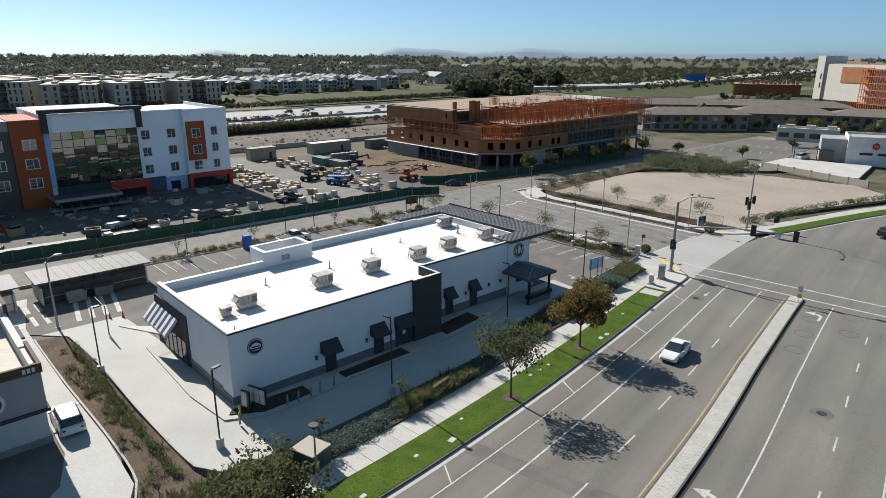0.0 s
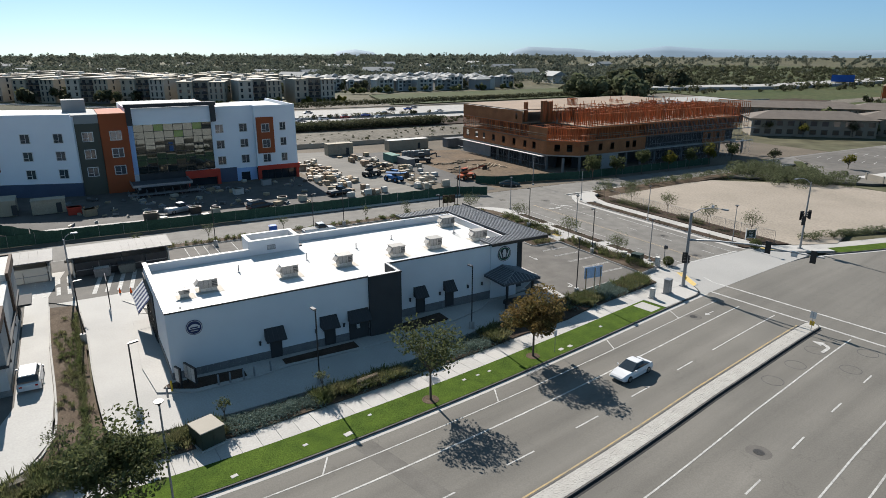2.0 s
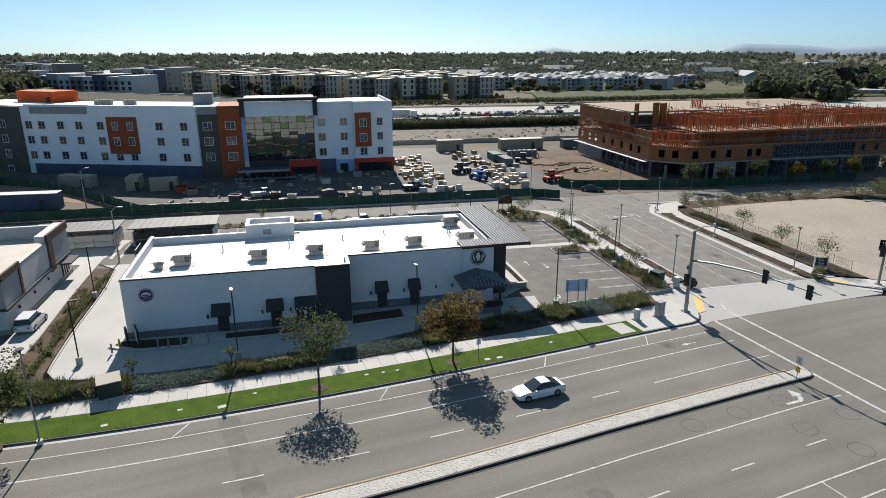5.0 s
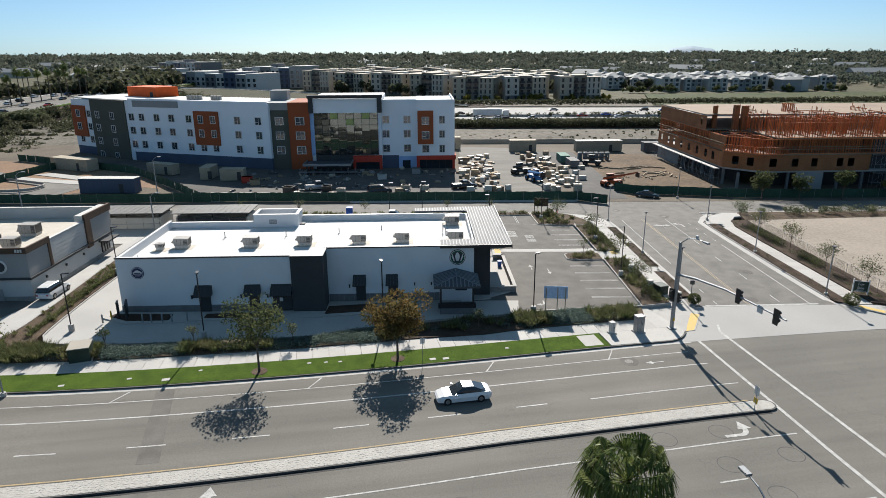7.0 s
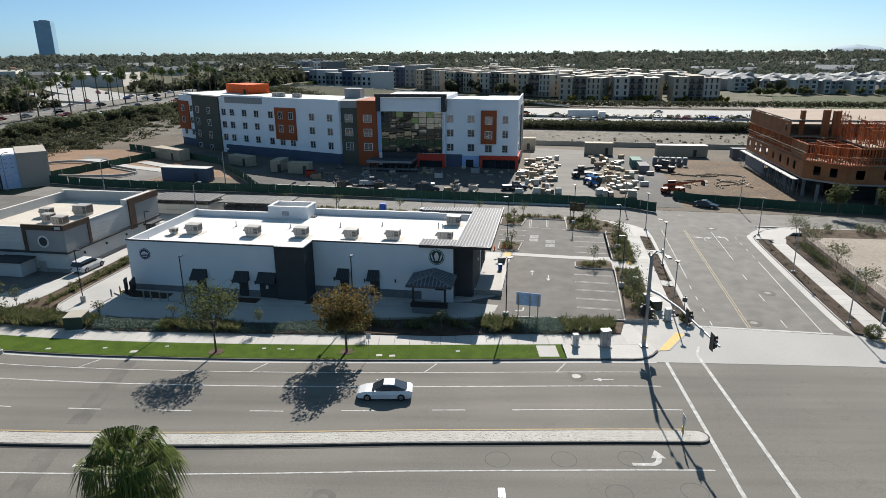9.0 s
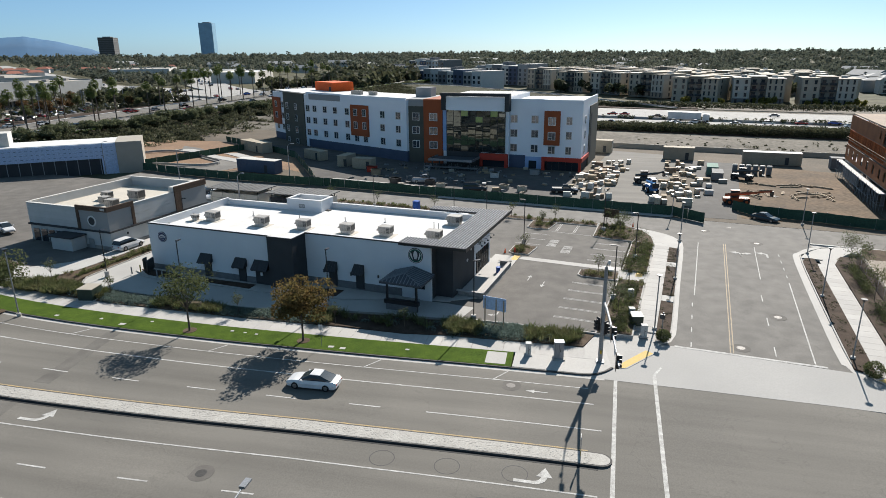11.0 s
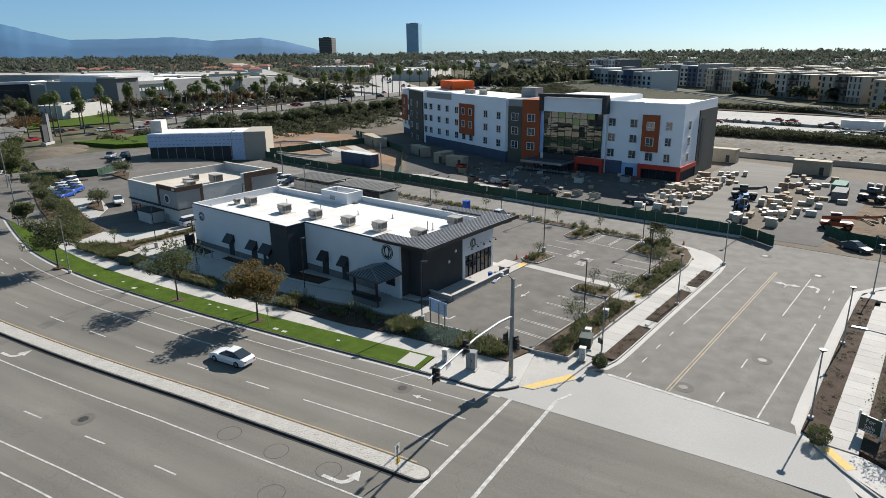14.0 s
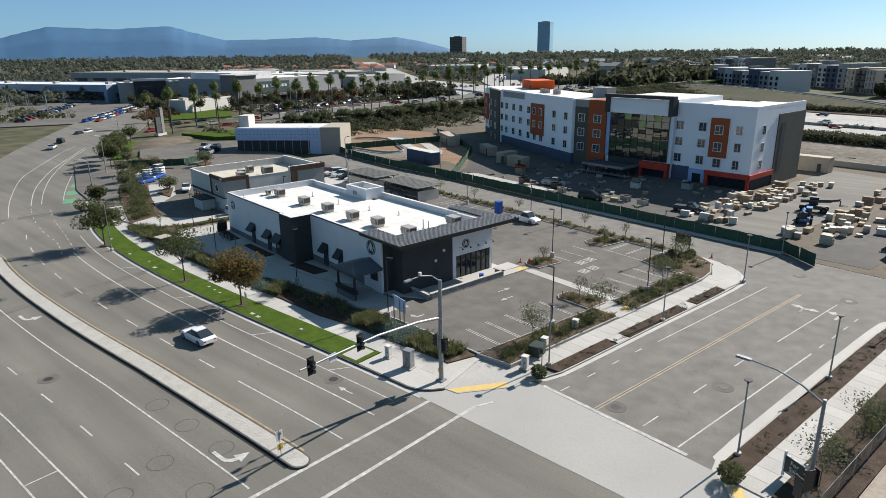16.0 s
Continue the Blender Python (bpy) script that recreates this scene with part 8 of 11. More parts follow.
prism(b, [W(165, 292), W(420, 292), W(420, 384), W(190, 380)], -1.5, -0.6)
tagged(part("field", b, FIELD), "dry green open ground beyond the freeway", "field", "", "structure")


def ridge(name, label, pts, depth, material):
    """A mountain range: a jagged crest over the ground, sloping to both sides."""
    b = B()
    fine = []
    rd = random.Random(3)
    for p, q in zip(pts, pts[1:]):
        for k in range(8):
            t = k / 8
            fine.append((p[0] + (q[0] - p[0]) * t, p[1] + (q[1] - p[1]) * t, max(4, (p[2] + (q[2] - p[2]) * t) * (1 + rd.uniform(-0.014, 0.014)))))
    fine.append(pts[-1])
    rows_ = []
    for x, y, z in fine:
        r = math.hypot(x, y)
        w = (r - depth) / r
        rows_.append([b.verts.new((x * w, y * w, -20)), b.verts.new((x * (1 + w) / 2, y * (1 + w) / 2, z * 0.5)), b.verts.new((x, y, z)), b.verts.new((x * 1.03, y * 1.03, -20))])
    for c, e in zip(rows_, rows_[1:]):
        for i in range(3):
            b.faces.new((c[i], e[i], e[i + 1], c[i + 1]))
    o = part(name, b, material)
    for f in o.data.polygons:
        f.use_smooth = True
    tagged(o, label, "mountains", "", "structure")


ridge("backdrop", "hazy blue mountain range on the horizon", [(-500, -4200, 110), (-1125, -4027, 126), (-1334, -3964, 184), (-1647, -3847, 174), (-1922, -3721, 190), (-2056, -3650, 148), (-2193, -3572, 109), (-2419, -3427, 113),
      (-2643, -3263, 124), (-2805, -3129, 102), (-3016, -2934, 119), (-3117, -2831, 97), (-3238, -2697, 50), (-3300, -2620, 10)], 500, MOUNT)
# Pale blue base colour carries the haze in front of these islands.
FAINT = mat("haze blue islands", (0.20, 0.29, 0.37), scale=0.002, bump=0, var=0.03)
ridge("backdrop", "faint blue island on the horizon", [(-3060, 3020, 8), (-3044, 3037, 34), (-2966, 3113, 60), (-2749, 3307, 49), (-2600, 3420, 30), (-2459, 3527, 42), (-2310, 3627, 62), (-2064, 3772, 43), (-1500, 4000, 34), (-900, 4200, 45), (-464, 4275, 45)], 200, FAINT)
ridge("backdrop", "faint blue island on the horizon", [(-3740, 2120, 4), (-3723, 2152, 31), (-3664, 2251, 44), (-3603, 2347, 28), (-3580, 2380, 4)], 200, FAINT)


def tower(name, label, x, y, w, d, h, turn, glass, floors, cols):
    t = thing(name, label, "tower", x, y, -1, turn)
    box_part("core", -w / 2, w / 2, -d / 2, d / 2, 0, h, glass, t)
    for k in range(floors):
        z = h * (k + 1) / floors
        box_part("floor_band", -w / 2 - 0.3, w / 2 + 0.3, -d / 2 - 0.3, d / 2 + 0.3, z - h / floors * 0.2, z, glass if glass is TOWERGL else BASEGR, t)
    box_part("penthouse", -w / 4, w / 4, -d / 4, d / 4, h, h + 4, BASEGR, t)


TOWERGL = mat("blue curtain glass", (0.22, 0.40, 0.55), rough=0.3, bump=0, scale=0.05, var=0.05, spec=0.8)
tower("glass_tower", "tall slim blue glass tower on the horizon", -3531, -2138, 100, 76, 192, 20, TOWERGL, 22, 6)
tower("office_tower", "dark brown office block on the horizon", -2675, -2126, 88, 66, 98, 25, HVACD, 12, 6)


# apartment blocks beyond the freeway
def pane_mesh(w, h, material):
    b = B()
    bx(b, -w / 2, w / 2, -0.12, 0.03, 0, h)
    bx(b, -w / 2 - 0.15, w / 2 + 0.15, -0.2, 0.0, h, h + 0.18)
    return mesh_of("window", b, material)


APT_WIN, APT_SLOT = pane_mesh(1.3, 1.9, GLASS), pane_mesh(0.9, 2.2, GLASS)


def put(name, me, parent, m):
    o = new(name, me)
    o.parent = parent
    o.matrix_local = m
    return o


def apartments(x, y, z, turn, c1, c2, c3, base, full=True):
    """A four-storey block: two wings, a recessed bay with balconies, windows on the front and one side."""
    t = new("apartment_block")
    t.matrix_basis = pose(x, y, z, 0, 0, turn)
    tagged(t, "four-storey stucco apartment block with stacked balconies", "building", "apartment blocks")
    box_part("wall", -13, -4.5, 0, 20, 0, 14.2, c1, t, "pale stucco wing")
    box_part("wall", 4.0, 13, 0.8, 20, 0, 13.8, c3, t, "stucco wing")
    box_part("wall", -4.5, 4.0, 2.0, 20, 0, 14.8, c2, t, "taupe stucco bay")
    box_part("base", -13.1, -4.4, -0.1, 0.0, 0, 3.4, base, t, "darker ground floor")
    box_part("base", 3.9, 13.1, 0.7, 0.8, 0, 3.4, base, t, "darker ground floor")
    for x0, x1, y0, z0 in ((-13.4, -4.2, -0.4, 14.2), (3.8, 13.4, 0.4, 13.8), (-4.8, 4.2, 1.5, 14.8)):
        box_part("cornice", x0, x1, y0, y0 + 20.6, z0, z0 + 0.35, c1, t, "pale flat roof edge")
    box_part("roof_unit", -9, -6, 8, 10, 14.55, 15.7, HVACM, t)
    box_part("roof_unit", 7, 10, 11, 14, 14.15, 15.3, OFFW, t)
    for xx in (-11.2, -6.6, 6.2, 10.6):
        if not full:
            put("window", APT_WIN, t, Matrix.Translation((xx, 0 if xx < 0 else 0.8, 11.2)))
    for k in range(4 if full else 0):
        z0 = 0.9 + k * 3.45
        for xx in (-11.2, -6.6):
            put("window", APT_WIN, t, Matrix.Translation((xx, 0, z0)))
        for xx in (5.6, 8.4, 11.4):
            put("window", APT_SLOT, t, Matrix.Translation((xx, 0.8, z0)))
        for yy in (7,):
            put("window", APT_WIN, t, Matrix.Translation((13, yy, z0)) @ Matrix.Rotation(radians(90), 4, "Z"))
        for xx in (-2.4, 1.9):
            put("window", APT_WIN, t, Matrix.Translation((xx, 2.0, z0)) @ Matrix.Diagonal((1.4, 1, 1.1, 1)))
            if k:
                box_part("balcony", xx - 1.5, xx + 1.5, 0.6, 2.0, z0 - 0.5, z0 + 0.6, CHAR, t, "dark railed balcony")
    return t


APT = [apartments(*W(160, 900), -40, 0, APT_A, APT_B, APT_C, APT_B), apartments(*W(120, 900), -40, 0, APT_C, APT_B, APT_A, APT_D), apartments(*W(80, 900), -40, 0, APT_A, APT_B, APT_A, APT_A)]
APT_BACK = apartments(*W(60, 400), -0.5, ATURN, APT_A, APT_B, APT_C, APT_B, False)
rd = random.Random(8)
front = [(134.5, 338, 0), (100.5, 339, 0), (67, 345, -20), (38, 366, -36), (10, 389, -36), (-18, 412, -36), (-46, 436, -36)]
for row in range(4):
    for k, (u, v, a) in enumerate(front):
        x, y = W(u + (6 if row % 2 else 0) + (row * 8 if a else 0), v + row * 44)
        m = pose(x, y, gz(y) - 0.5 + rd.uniform(-0.4, 0.5), 0, 0, ATURN + a + (180 if row and rd.random() < 0.5 else 0)) @ Matrix.Diagonal((1, 1, 1 + rd.uniform(-0.04, 0.04), 1))
        if row * 7 + k < 3:
            APT[k].matrix_basis = m
        else:
            copy_thing(APT[k % 3] if row == 0 else APT_BACK, m)


VIL_WIN = pane_mesh(1.4, 1.7, GLASS_BLUE)


def villa(x, y, z, turn, c1, c2):
    """A three-storey townhouse with two bays under hipped roofs."""
    t = new("townhouse")
    t.matrix_basis = pose(x, y, z, 0, 0, turn)
    tagged(t, "grey-white townhouse with low hipped roofs", "building", "townhouses")
    box_part("wall", -7.4, 7.4, 0, 12, 0, 9.0, c1, t, "pale stucco wall")
    box_part("bay", -6.2, -2.0, -1.6, 0, 0, 10.2, c2, t, "projecting bay")
    box_part("bay", 2.6, 6.2, -1.2, 0, 0, 9.6, c1, t, "projecting bay")
    box_part("porch", -2.0, 2.6, -1.0, 0, 0, 3.0, GREYST, t, "grey porch")
    for x0, x1, y0, y1, z0, h in ((-8.0, 8.0, -0.6, 12.6, 9.0, 2.0), (-6.8, -1.4, -2.2, 4, 10.2, 1.5), (2.1, 6.8, -1.8, 3.4, 9.6, 1.3)):
        b = B()
        e = min(x1 - x0, y1 - y0) * 0.45
        vs = [b.verts.new(p) for p in ((x0, y0, z0), (x1, y0, z0), (x1, y1, z0), (x0, y1, z0), (x0 + e, (y0 + y1) / 2, z0 + h), (x1 - e, (y0 + y1) / 2, z0 + h))]
        for f in ((0, 1, 5, 4), (1, 2, 5), (2, 3, 4, 5), (3, 0, 4), (3, 2, 1, 0)):
            b.faces.new([vs[i] for i in f])
        part("roof", b, GREYST, t, "grey hipped roof")
    for kk in range(3):
        for xx, yy in ((-4.1, -1.6), (0.3, 0.0), (4.4, -1.2)):
            put("window", VIL_WIN, t, Matrix.Translation((xx, yy, 0.8 + kk * 3.0)) @ Matrix.Diagonal((1.6 if yy else 1.2, 1, 1, 1)))
    return t


VIL = [villa(*W(200, 900), -40, 0, OFFW, CREAM), villa(*W(230, 900), -40, 0, GREYST, OFFW)]
k = 0
for row, (v0, u0, u1) in enumerate(((424, 226, 352), (450, 190, 350), (478, 184, 348), (508, 178, 345))):
    u = u0
    while u < u1:
        x, y = W(u, v0 + rd.uniform(-4, 4) + 0.05 * (u - 190))
        m = pose(x, y, gz(y) - 0.4 + rd.uniform(-0.3, 0.4), 0, 0, ATURN + rd.choice((0, 0, 90, 180, -12))) @ Matrix.Diagonal((1, 1, 1 + rd.uniform(-0.08, 0.1), 1))
        if k < 2:
            VIL[k].matrix_basis = m
        else:
            copy_thing(VIL[k % 2], m)
        k += 1
        u += 17.5 + rd.uniform(-1, 2.5)
rng2 = np.random.default_rng(78)


def hedge_row(n, u0, u1, v0, v1, label, mm, h):
    far_trees("garden_trees", label, n, lambda: (*W(u0 + (u1 - u0) * rng2.random(), v0 + (v1 - v0) * rng2.random()), 1.0), rng2, h, mm, 70)


hedge_row(26, 186, 352, 404, 416, "small green trees before the townhouses", LEAF_G, (4, 7))
hedge_row(60, 180, 350, 436, 530, "trees between the townhouses", LEAF_D, (6, 10))
hedge_row(16, 50, 150, 329, 334, "yellow-green trees between apartment blocks", LEAF_Y, (3, 5.5))
hedge_row(60, -60, 160, 370, 520, "trees between the apartment blocks", LEAF_D, (8, 13))


def flat_block(name, label, x, y, w, d, h, turn, wallm, roofm, bands=2, z=0.0, cols=8, group="commercial buildings"):
    """A large flat-roofed block with window bands in real recessed strips."""
    t = thing(name, label, "building", x, y, z, turn, group=group)
    box_part("wall", -w / 2, w / 2, -d / 2, d / 2, -1, h, wallm, t)
    box_part("roof", -w / 2 + 0.4, w / 2 - 0.4, -d / 2 + 0.4, d / 2 - 0.4, h, h + 0.15, roofm, t)
    b = B()
    for x0, x1, y0, y1 in ((-w / 2, w / 2, -d / 2, -d / 2 + 0.4), (-w / 2, w / 2, d / 2 - 0.4, d / 2), (-w / 2, -w / 2 + 0.4, -d / 2 + 0.4, d / 2 - 0.4), (w / 2 - 0.4, w / 2, -d / 2 + 0.4, d / 2 - 0.4)):
        bx(b, x0, x1, y0, y1, h, h + 0.8)
    part("parapet", b, wallm, t)
    for k in range(bands):
        z0 = h * (k + 0.3) / bands
        for j in range(cols):
            x0 = -w / 2 + w * (j + 0.15) / cols
            box_part("window", x0, x0 + w / cols * 0.7, -d / 2 - 0.06, -d / 2 + 0.02, z0, z0 + h / bands * 0.45, GLASS_BLUE, t)
    for k in range(3):
        x0 = -w / 2 + w * (k + 0.4) / 3
        box_part("roof_unit", x0, x0 + 3, -1.5, 1.5, h + 0.15, h + 1.7, HVACM, t)
    return t


TEALDARK = mat("dark teal fascia", (0.05, 0.085, 0.085), scale=0.3, bump=0.03)


def modern_block(u, v, turn, n, h, seed, z=-0.4):
    """A long block whose front steps between pale, slate and glazed panels."""
    rm = random.Random(seed)
    x, y = W(u, v)
    t = thing("apartment_block", "long modern block in pale and slate panels", "building", x, y, z, turn, group="modern blocks")
    x0 = -n * 5.5
    for k in range(n):
        w, hh = rm.uniform(9.5, 12.5), h + rm.choice((0, 0, 0.8, 1.6))
        c, out = ((OFFW, 0.0), (SLATE, 0.9), (GREYST, 0.4), (PALEP, 0.2), (BASEGR, 0.7))[(k + seed) % 5]
        wl = box_part("wall", x0, x0 + w, -out, 22, 0, hh, c, t)
        box_part("parapet", x0 - 0.1, x0 + w + 0.1, -out - 0.15, 22.1, hh, hh + 0.4, OFFW if c is not OFFW else PALEP, wl)
        for f in range(max(3, int(h / 3.6))):
            for q in range(2):
                put("window", APT_WIN, wl, Matrix.Translation((x0 + w * (q + 0.5) / 2, -out, 0.8 + f * 3.5)) @ Matrix.Diagonal((1.9, 1, 1.05, 1)))
        x0 += w
    box_part("stair_tower", -4, 4, 6, 14, h, h + 3.4, BASEGR, t, "grey roof tower")


for u, v, a, n, h, sd in ((-118, 428, -34, 8, 12.5, 1), (-196, 486, -34, 6, 13.0, 3), (-92, 490, -34, 6, 15.5, 2), (-190, 560, -34, 6, 18.0, 4)):
    modern_block(u, v, ATURN + a, n, h, sd)
# shopping centre beyond the avenue
t = flat_block("supermarket", "grey supermarket with a dark teal front panel", -226, -236, 84, 52, 12.5, 8, GREYST, ROOFW, 1, 0.5, 9)
box_part("teal_panel", 4, 36, 26.02, 26.6, 5.0, 11.6, TEALDARK, t, "dark teal front panel")
b = B()
for k in range(11):
    bx(b, 6.5 + k * 2.4, 6.5 + k * 2.4 + (1.6 if k != 5 else 0.4), 26.6, 26.75, 8.2, 9.8)
part("sign_letters", b, WHITEP, t, "row of plain pale sign bars")
box_part("canopy", -40, 40, 26, 29.5, 3.6, 4.6, BASEGR, t, "dark entrance canopy")
for k in range(12):
    box_part("shop_window", -39 + k * 6.6, -34 + k * 6.6, 26.02, 26.1, 0.2, 3.4, GLASS, t)
box_part("raised_wing", 8, 38, -20, 16, 12.5, 16.6, WHITEP, t, "pale raised roof volume")
box_part("corner_tower", 30, 44, 14, 27.6, -0.5, 15.4, BASEGR, t, "grey corner tower")
box_part("tower_cap", 29, 45, 13, 28.6, 15.4, 16.1, OFFW, t)
t = flat_block("anchor_store", "black-framed store entrance with white fascia", -178, -292, 34, 30, 11, -20, GREYST, ROOFW, 1, 0.0, 4)
box_part("entrance_frame", -9, 9, 15.1, 17.5, -0.5, 12.5, BLACKMET, t, "black portal")
box_part("fascia", -10, 10, 15, 18.2, 12.5, 13.8, WHITEP, t, "white fascia")
box_part("glazing", -7, 7, 17.5, 17.6, 0.3, 9.5, GLASS, t)
t = flat_block("retail_block", "long low store with a blue glass front", -152, -378, 150, 40, 9.5, -72, mat("pale blue store panels", (0.27, 0.36, 0.48), (0.24, 0.33, 0.45), scale=0.1, bump=0.03), ROOFW, 1, 0.0, 16)
for k in range(22):
    box_part("glass_bay", -72 + k * 6.5, -53 + k * 6.5, 20.02, 20.2, 1.0, 6.2, GLASS_BLUE, t)
for k, (x, y, w, d, h, turn, m1) in enumerate(((-250, -400, 150, 70, 14, 108, GREYST), (-225, -320, 40, 30, 11, 40, OFFW), (-255, -305, 34, 22, 9, 30, CREAM), (-305, -330, 70, 50, 12, 20, OFFW), (-330, -262, 60, 40, 10, 8, GREYST), (-160, -196, 34, 12, 5.2, 20, OFFW),
                                               (-380, -360, 110, 60, 11, 60, CREAM), (-300, -450, 140, 60, 10, 60, GREYST), (-420, -255, 60, 34, 8, 20, CREAM), (-90, -420, 120, 50, 9, 80, OFFW), (-480, -330, 90, 40, 9, 30, OFFW), (-560, -250, 80, 40, 9, 15, CREAM),
                                               (-640, -420, 100, 60, 10, 30, OFFW), (-520, -470, 110, 50, 9, 40, GREYST), (-400, -520, 120, 60, 10, 60, CREAM))):
    if on_freeway(x, y):
        continue
    flat_block("retail_block", "flat-roofed pale shopping centre block", x, y, w, d, h, turn, m1, ROOFW if k % 2 else TAUPE, 1, 0.0, 7)
for k in range(44):
    x, y = -560 - 420 * rng.random(), -560 - 520 * rng.random()
    t = thing("tiled_house", "pale house with a terracotta roof", "building", x, y, -0.5, 120 + 40 * rng.random(), group="tiled houses")
    box_part("wall", -9, 9, -6, 6, 0, 6, OFFW, t)
    b = B()
    vs = [b.verts.new(p) for p in ((-10, -7, 6), (10, -7, 6), (10, 7, 6), (-10, 7, 6), (-5, 0, 9), (5, 0, 9))]
    for f in ((0, 1, 5, 4), (1, 2, 5), (2, 3, 4, 5), (3, 0, 4), (3, 2, 1, 0)):
        b.faces.new([vs[i] for i in f])
    part("roof", b, TILE_R, t, "terracotta roof")
hs = thing("far_house", "small distant house with a grey gabled roof", "building", -700, 300, -0.5, 20, group="far houses")
box_part("wall", -8, 8, -5, 5, 0, 5.2, CREAM, hs)
b = B()
vs = [b.verts.new(p) for p in ((-9, -6, 5), (9, -6, 5), (9, 6, 5), (-9, 6, 5), (-9, 0, 8), (9, 0, 8))]
for f in ((0, 1, 5, 4), (1, 2, 5), (2, 3, 4, 5), (3, 0, 4), (3, 2, 1, 0)):
    b.faces.new([vs[i] for i in f])
part("roof", b, GREYST, hs, "grey gabled roof")
place = polar(620, 1500, -40, 54)
for k in range(56):
    x, y, _ = place()
    sc = 1 + 0.6 * rng.random()
    copy_thing(hs, pose(x, y, -0.5 + gz(y), 0, 0, 360 * rng.random()) @ Matrix.Diagonal((sc * (1 + rng.random()), sc, sc, 1)))
# parking lots and streets of the shopping centre
for poly, mm, lb in (([(-168, -162), (-268, -150), (-300, -205), (-262, -212), (-186, -202)], ASPHALT_LOT, "dark asphalt lot before the supermarket"),
                     ([(-20, -236), (-56, -196), (-92, -178), (-100, -186), (-150, -262), (-160, -280), (-130, -330), (-40, -340)], ASPHALT_LOT, "dark asphalt lot of the shopping centre"),
                     ([(-118, -160), (-150, -150), (-182, -205), (-200, -260), (-178, -272), (-150, -250)], GRASS, "green lawn and beds beside the shopping street"),
                     ([(-92, -165), (-112, -152), (-182, -262), (-166, -280)], ASPHALT, "grey street into the shopping centre")):
    b = B()
    prism(b, poly, -0.5, 0.0 + (0.06 if mm is ASPHALT else 0.03 if mm is GRASS else 0.0) + 1.75)
    tagged(part("parking_lot" if mm is ASPHALT_LOT else "verge" if mm is GRASS else "street", b, mm), lb, "ground", "", "structure")
pl, rr = [], []
for k in range(700):
    if k % 3 == 0:
        a = rng.random()
        x, y = -34 - 68 * a + 5 * rng.normal(), -206 - 90 * rng.random()
    elif k % 3 == 1:
        a = rng.random()
        x, y = -120 - 62 * a + 4 * rng.normal(), -166 - 86 * a + 4 * rng.normal()
    else:
        x, y = -165 - 110 * rng.random(), -152 - 60 * rng.random()
    r = 0.7 + 1.5 * rng.random() ** 2
    pl.append((x, y, 1.7 + r * 0.8)), rr.append(r)
for lf, o, lb in ((LEAF_G, 0, "green shrubs and small trees among the parking lots"), (LEAF_RU, 1, "russet shrubs and small trees among the parking lots"), (LEAF_D, 2, "dark shrubs among the parking lots")):
    mounds("lot_shrubs", lb, pl[o::3], rr[o::3], 130, 0.24, lf)
for k in range(56):
    if k % 2:
        x, y = -128 - 60 * rng.random(), -178 - 80 * rng.random()
    else:
        x, y = -170 - 110 * rng.random(), -150 - 56 * rng.random()
    tree("lot_tree", "bushy tree in the shopping centre's lot", x, y, 5 + 4 * rng.random(), 2.6, (LEAF_G, LEAF_D, LEAF_RU, LEAF_D)[k % 4], 900, 0.34, 300 + k, 0.14, 0.25, 0.85, 1.7 - gz(y), "lot trees")
# dark pylon sign, lawn mound and lot by the wrapped building
t = thing("pylon_sign", "tall grey pylon sign with a dark board", "sign", -99, -112, 0.0, 35)
box_part("column", -0.9, 0.9, -0.5, 0.5, 0, 9.5, BASEGR, t, "grey column")
box_part("board", 0.9, 4.2, -0.35, 0.35, 0.8, 6.2, CHAR, t, "dark board")
box_part("footing", -1.4, 4.6, -0.8, 0.8, -0.3, 0.5, CONC, t)
b = B()
for (x, y, r, h) in ((-88, -92, 11, 2.0), (-83, -86, 8, 1.4), (-96, -98, 9, 1.2)):
    c = b.verts.new((x, y, h + 0.8))
    ring = [[b.verts.new((x + q * r * (1 + 0.12 * math.sin(3 * a)) * math.cos(a), y + q * 0.6 * r * math.sin(a), z)) for a in (2 * math.pi * j / 16 for j in range(16))] for q, z in ((0.45, 0.8 + h * 0.75), (1.0, 0.5))]
    for j in range(16):
        b.faces.new((c, ring[0][j], ring[0][(j + 1) % 16]))
        b.faces.new((ring[0][j], ring[1][j], ring[1][(j + 1) % 16], ring[0][(j + 1) % 16]))
tagged(part("dirt_mound", b, DIRT), "heap of brown excavated earth", "dirt mound", "", "structure")
b = B()
prism(b, [(-102, -104), (-118, -98), (-132, -98), (-128, -82), (-112, -78), (-104, -84)], -0.2, 2.0)
tagged(part("verge", b, GRASS), "green lawn below the avenue", "lawn", "", "structure")
b = B()
prism(b, [(-76, -80), (-88, -82), (-104, -76), (-110, -66), (-92, -48), (-70, -46), (-66, -58)], -0.2, 1.22)
tagged(part("parking_lot", b, ASPHALT_LOT), "dark new asphalt lot before the wrapped building", "parking lot", "", "structure")
for k in range(24):
    x, y = (-48 - 9 * (k % 8), -226 - 26 * (k // 8) - 2 * (k % 8)) if k < 16 else (-178 - 14 * (k - 16), -176 + (k % 2) * 14)
    t = thing("lot_light", "tall grey lot light with a flat head", "lamp post", x, y, 1.7 - gz(y), 20 * k, group="shopping lot lights")
    part("pole", round_bar((0, 0, 0), (0, 0, 9.5), 0.12, 6), GALV, t)
    box_part("head", -0.9, 0.9, -0.2, 0.2, 9.5, 9.65, GALV, t)
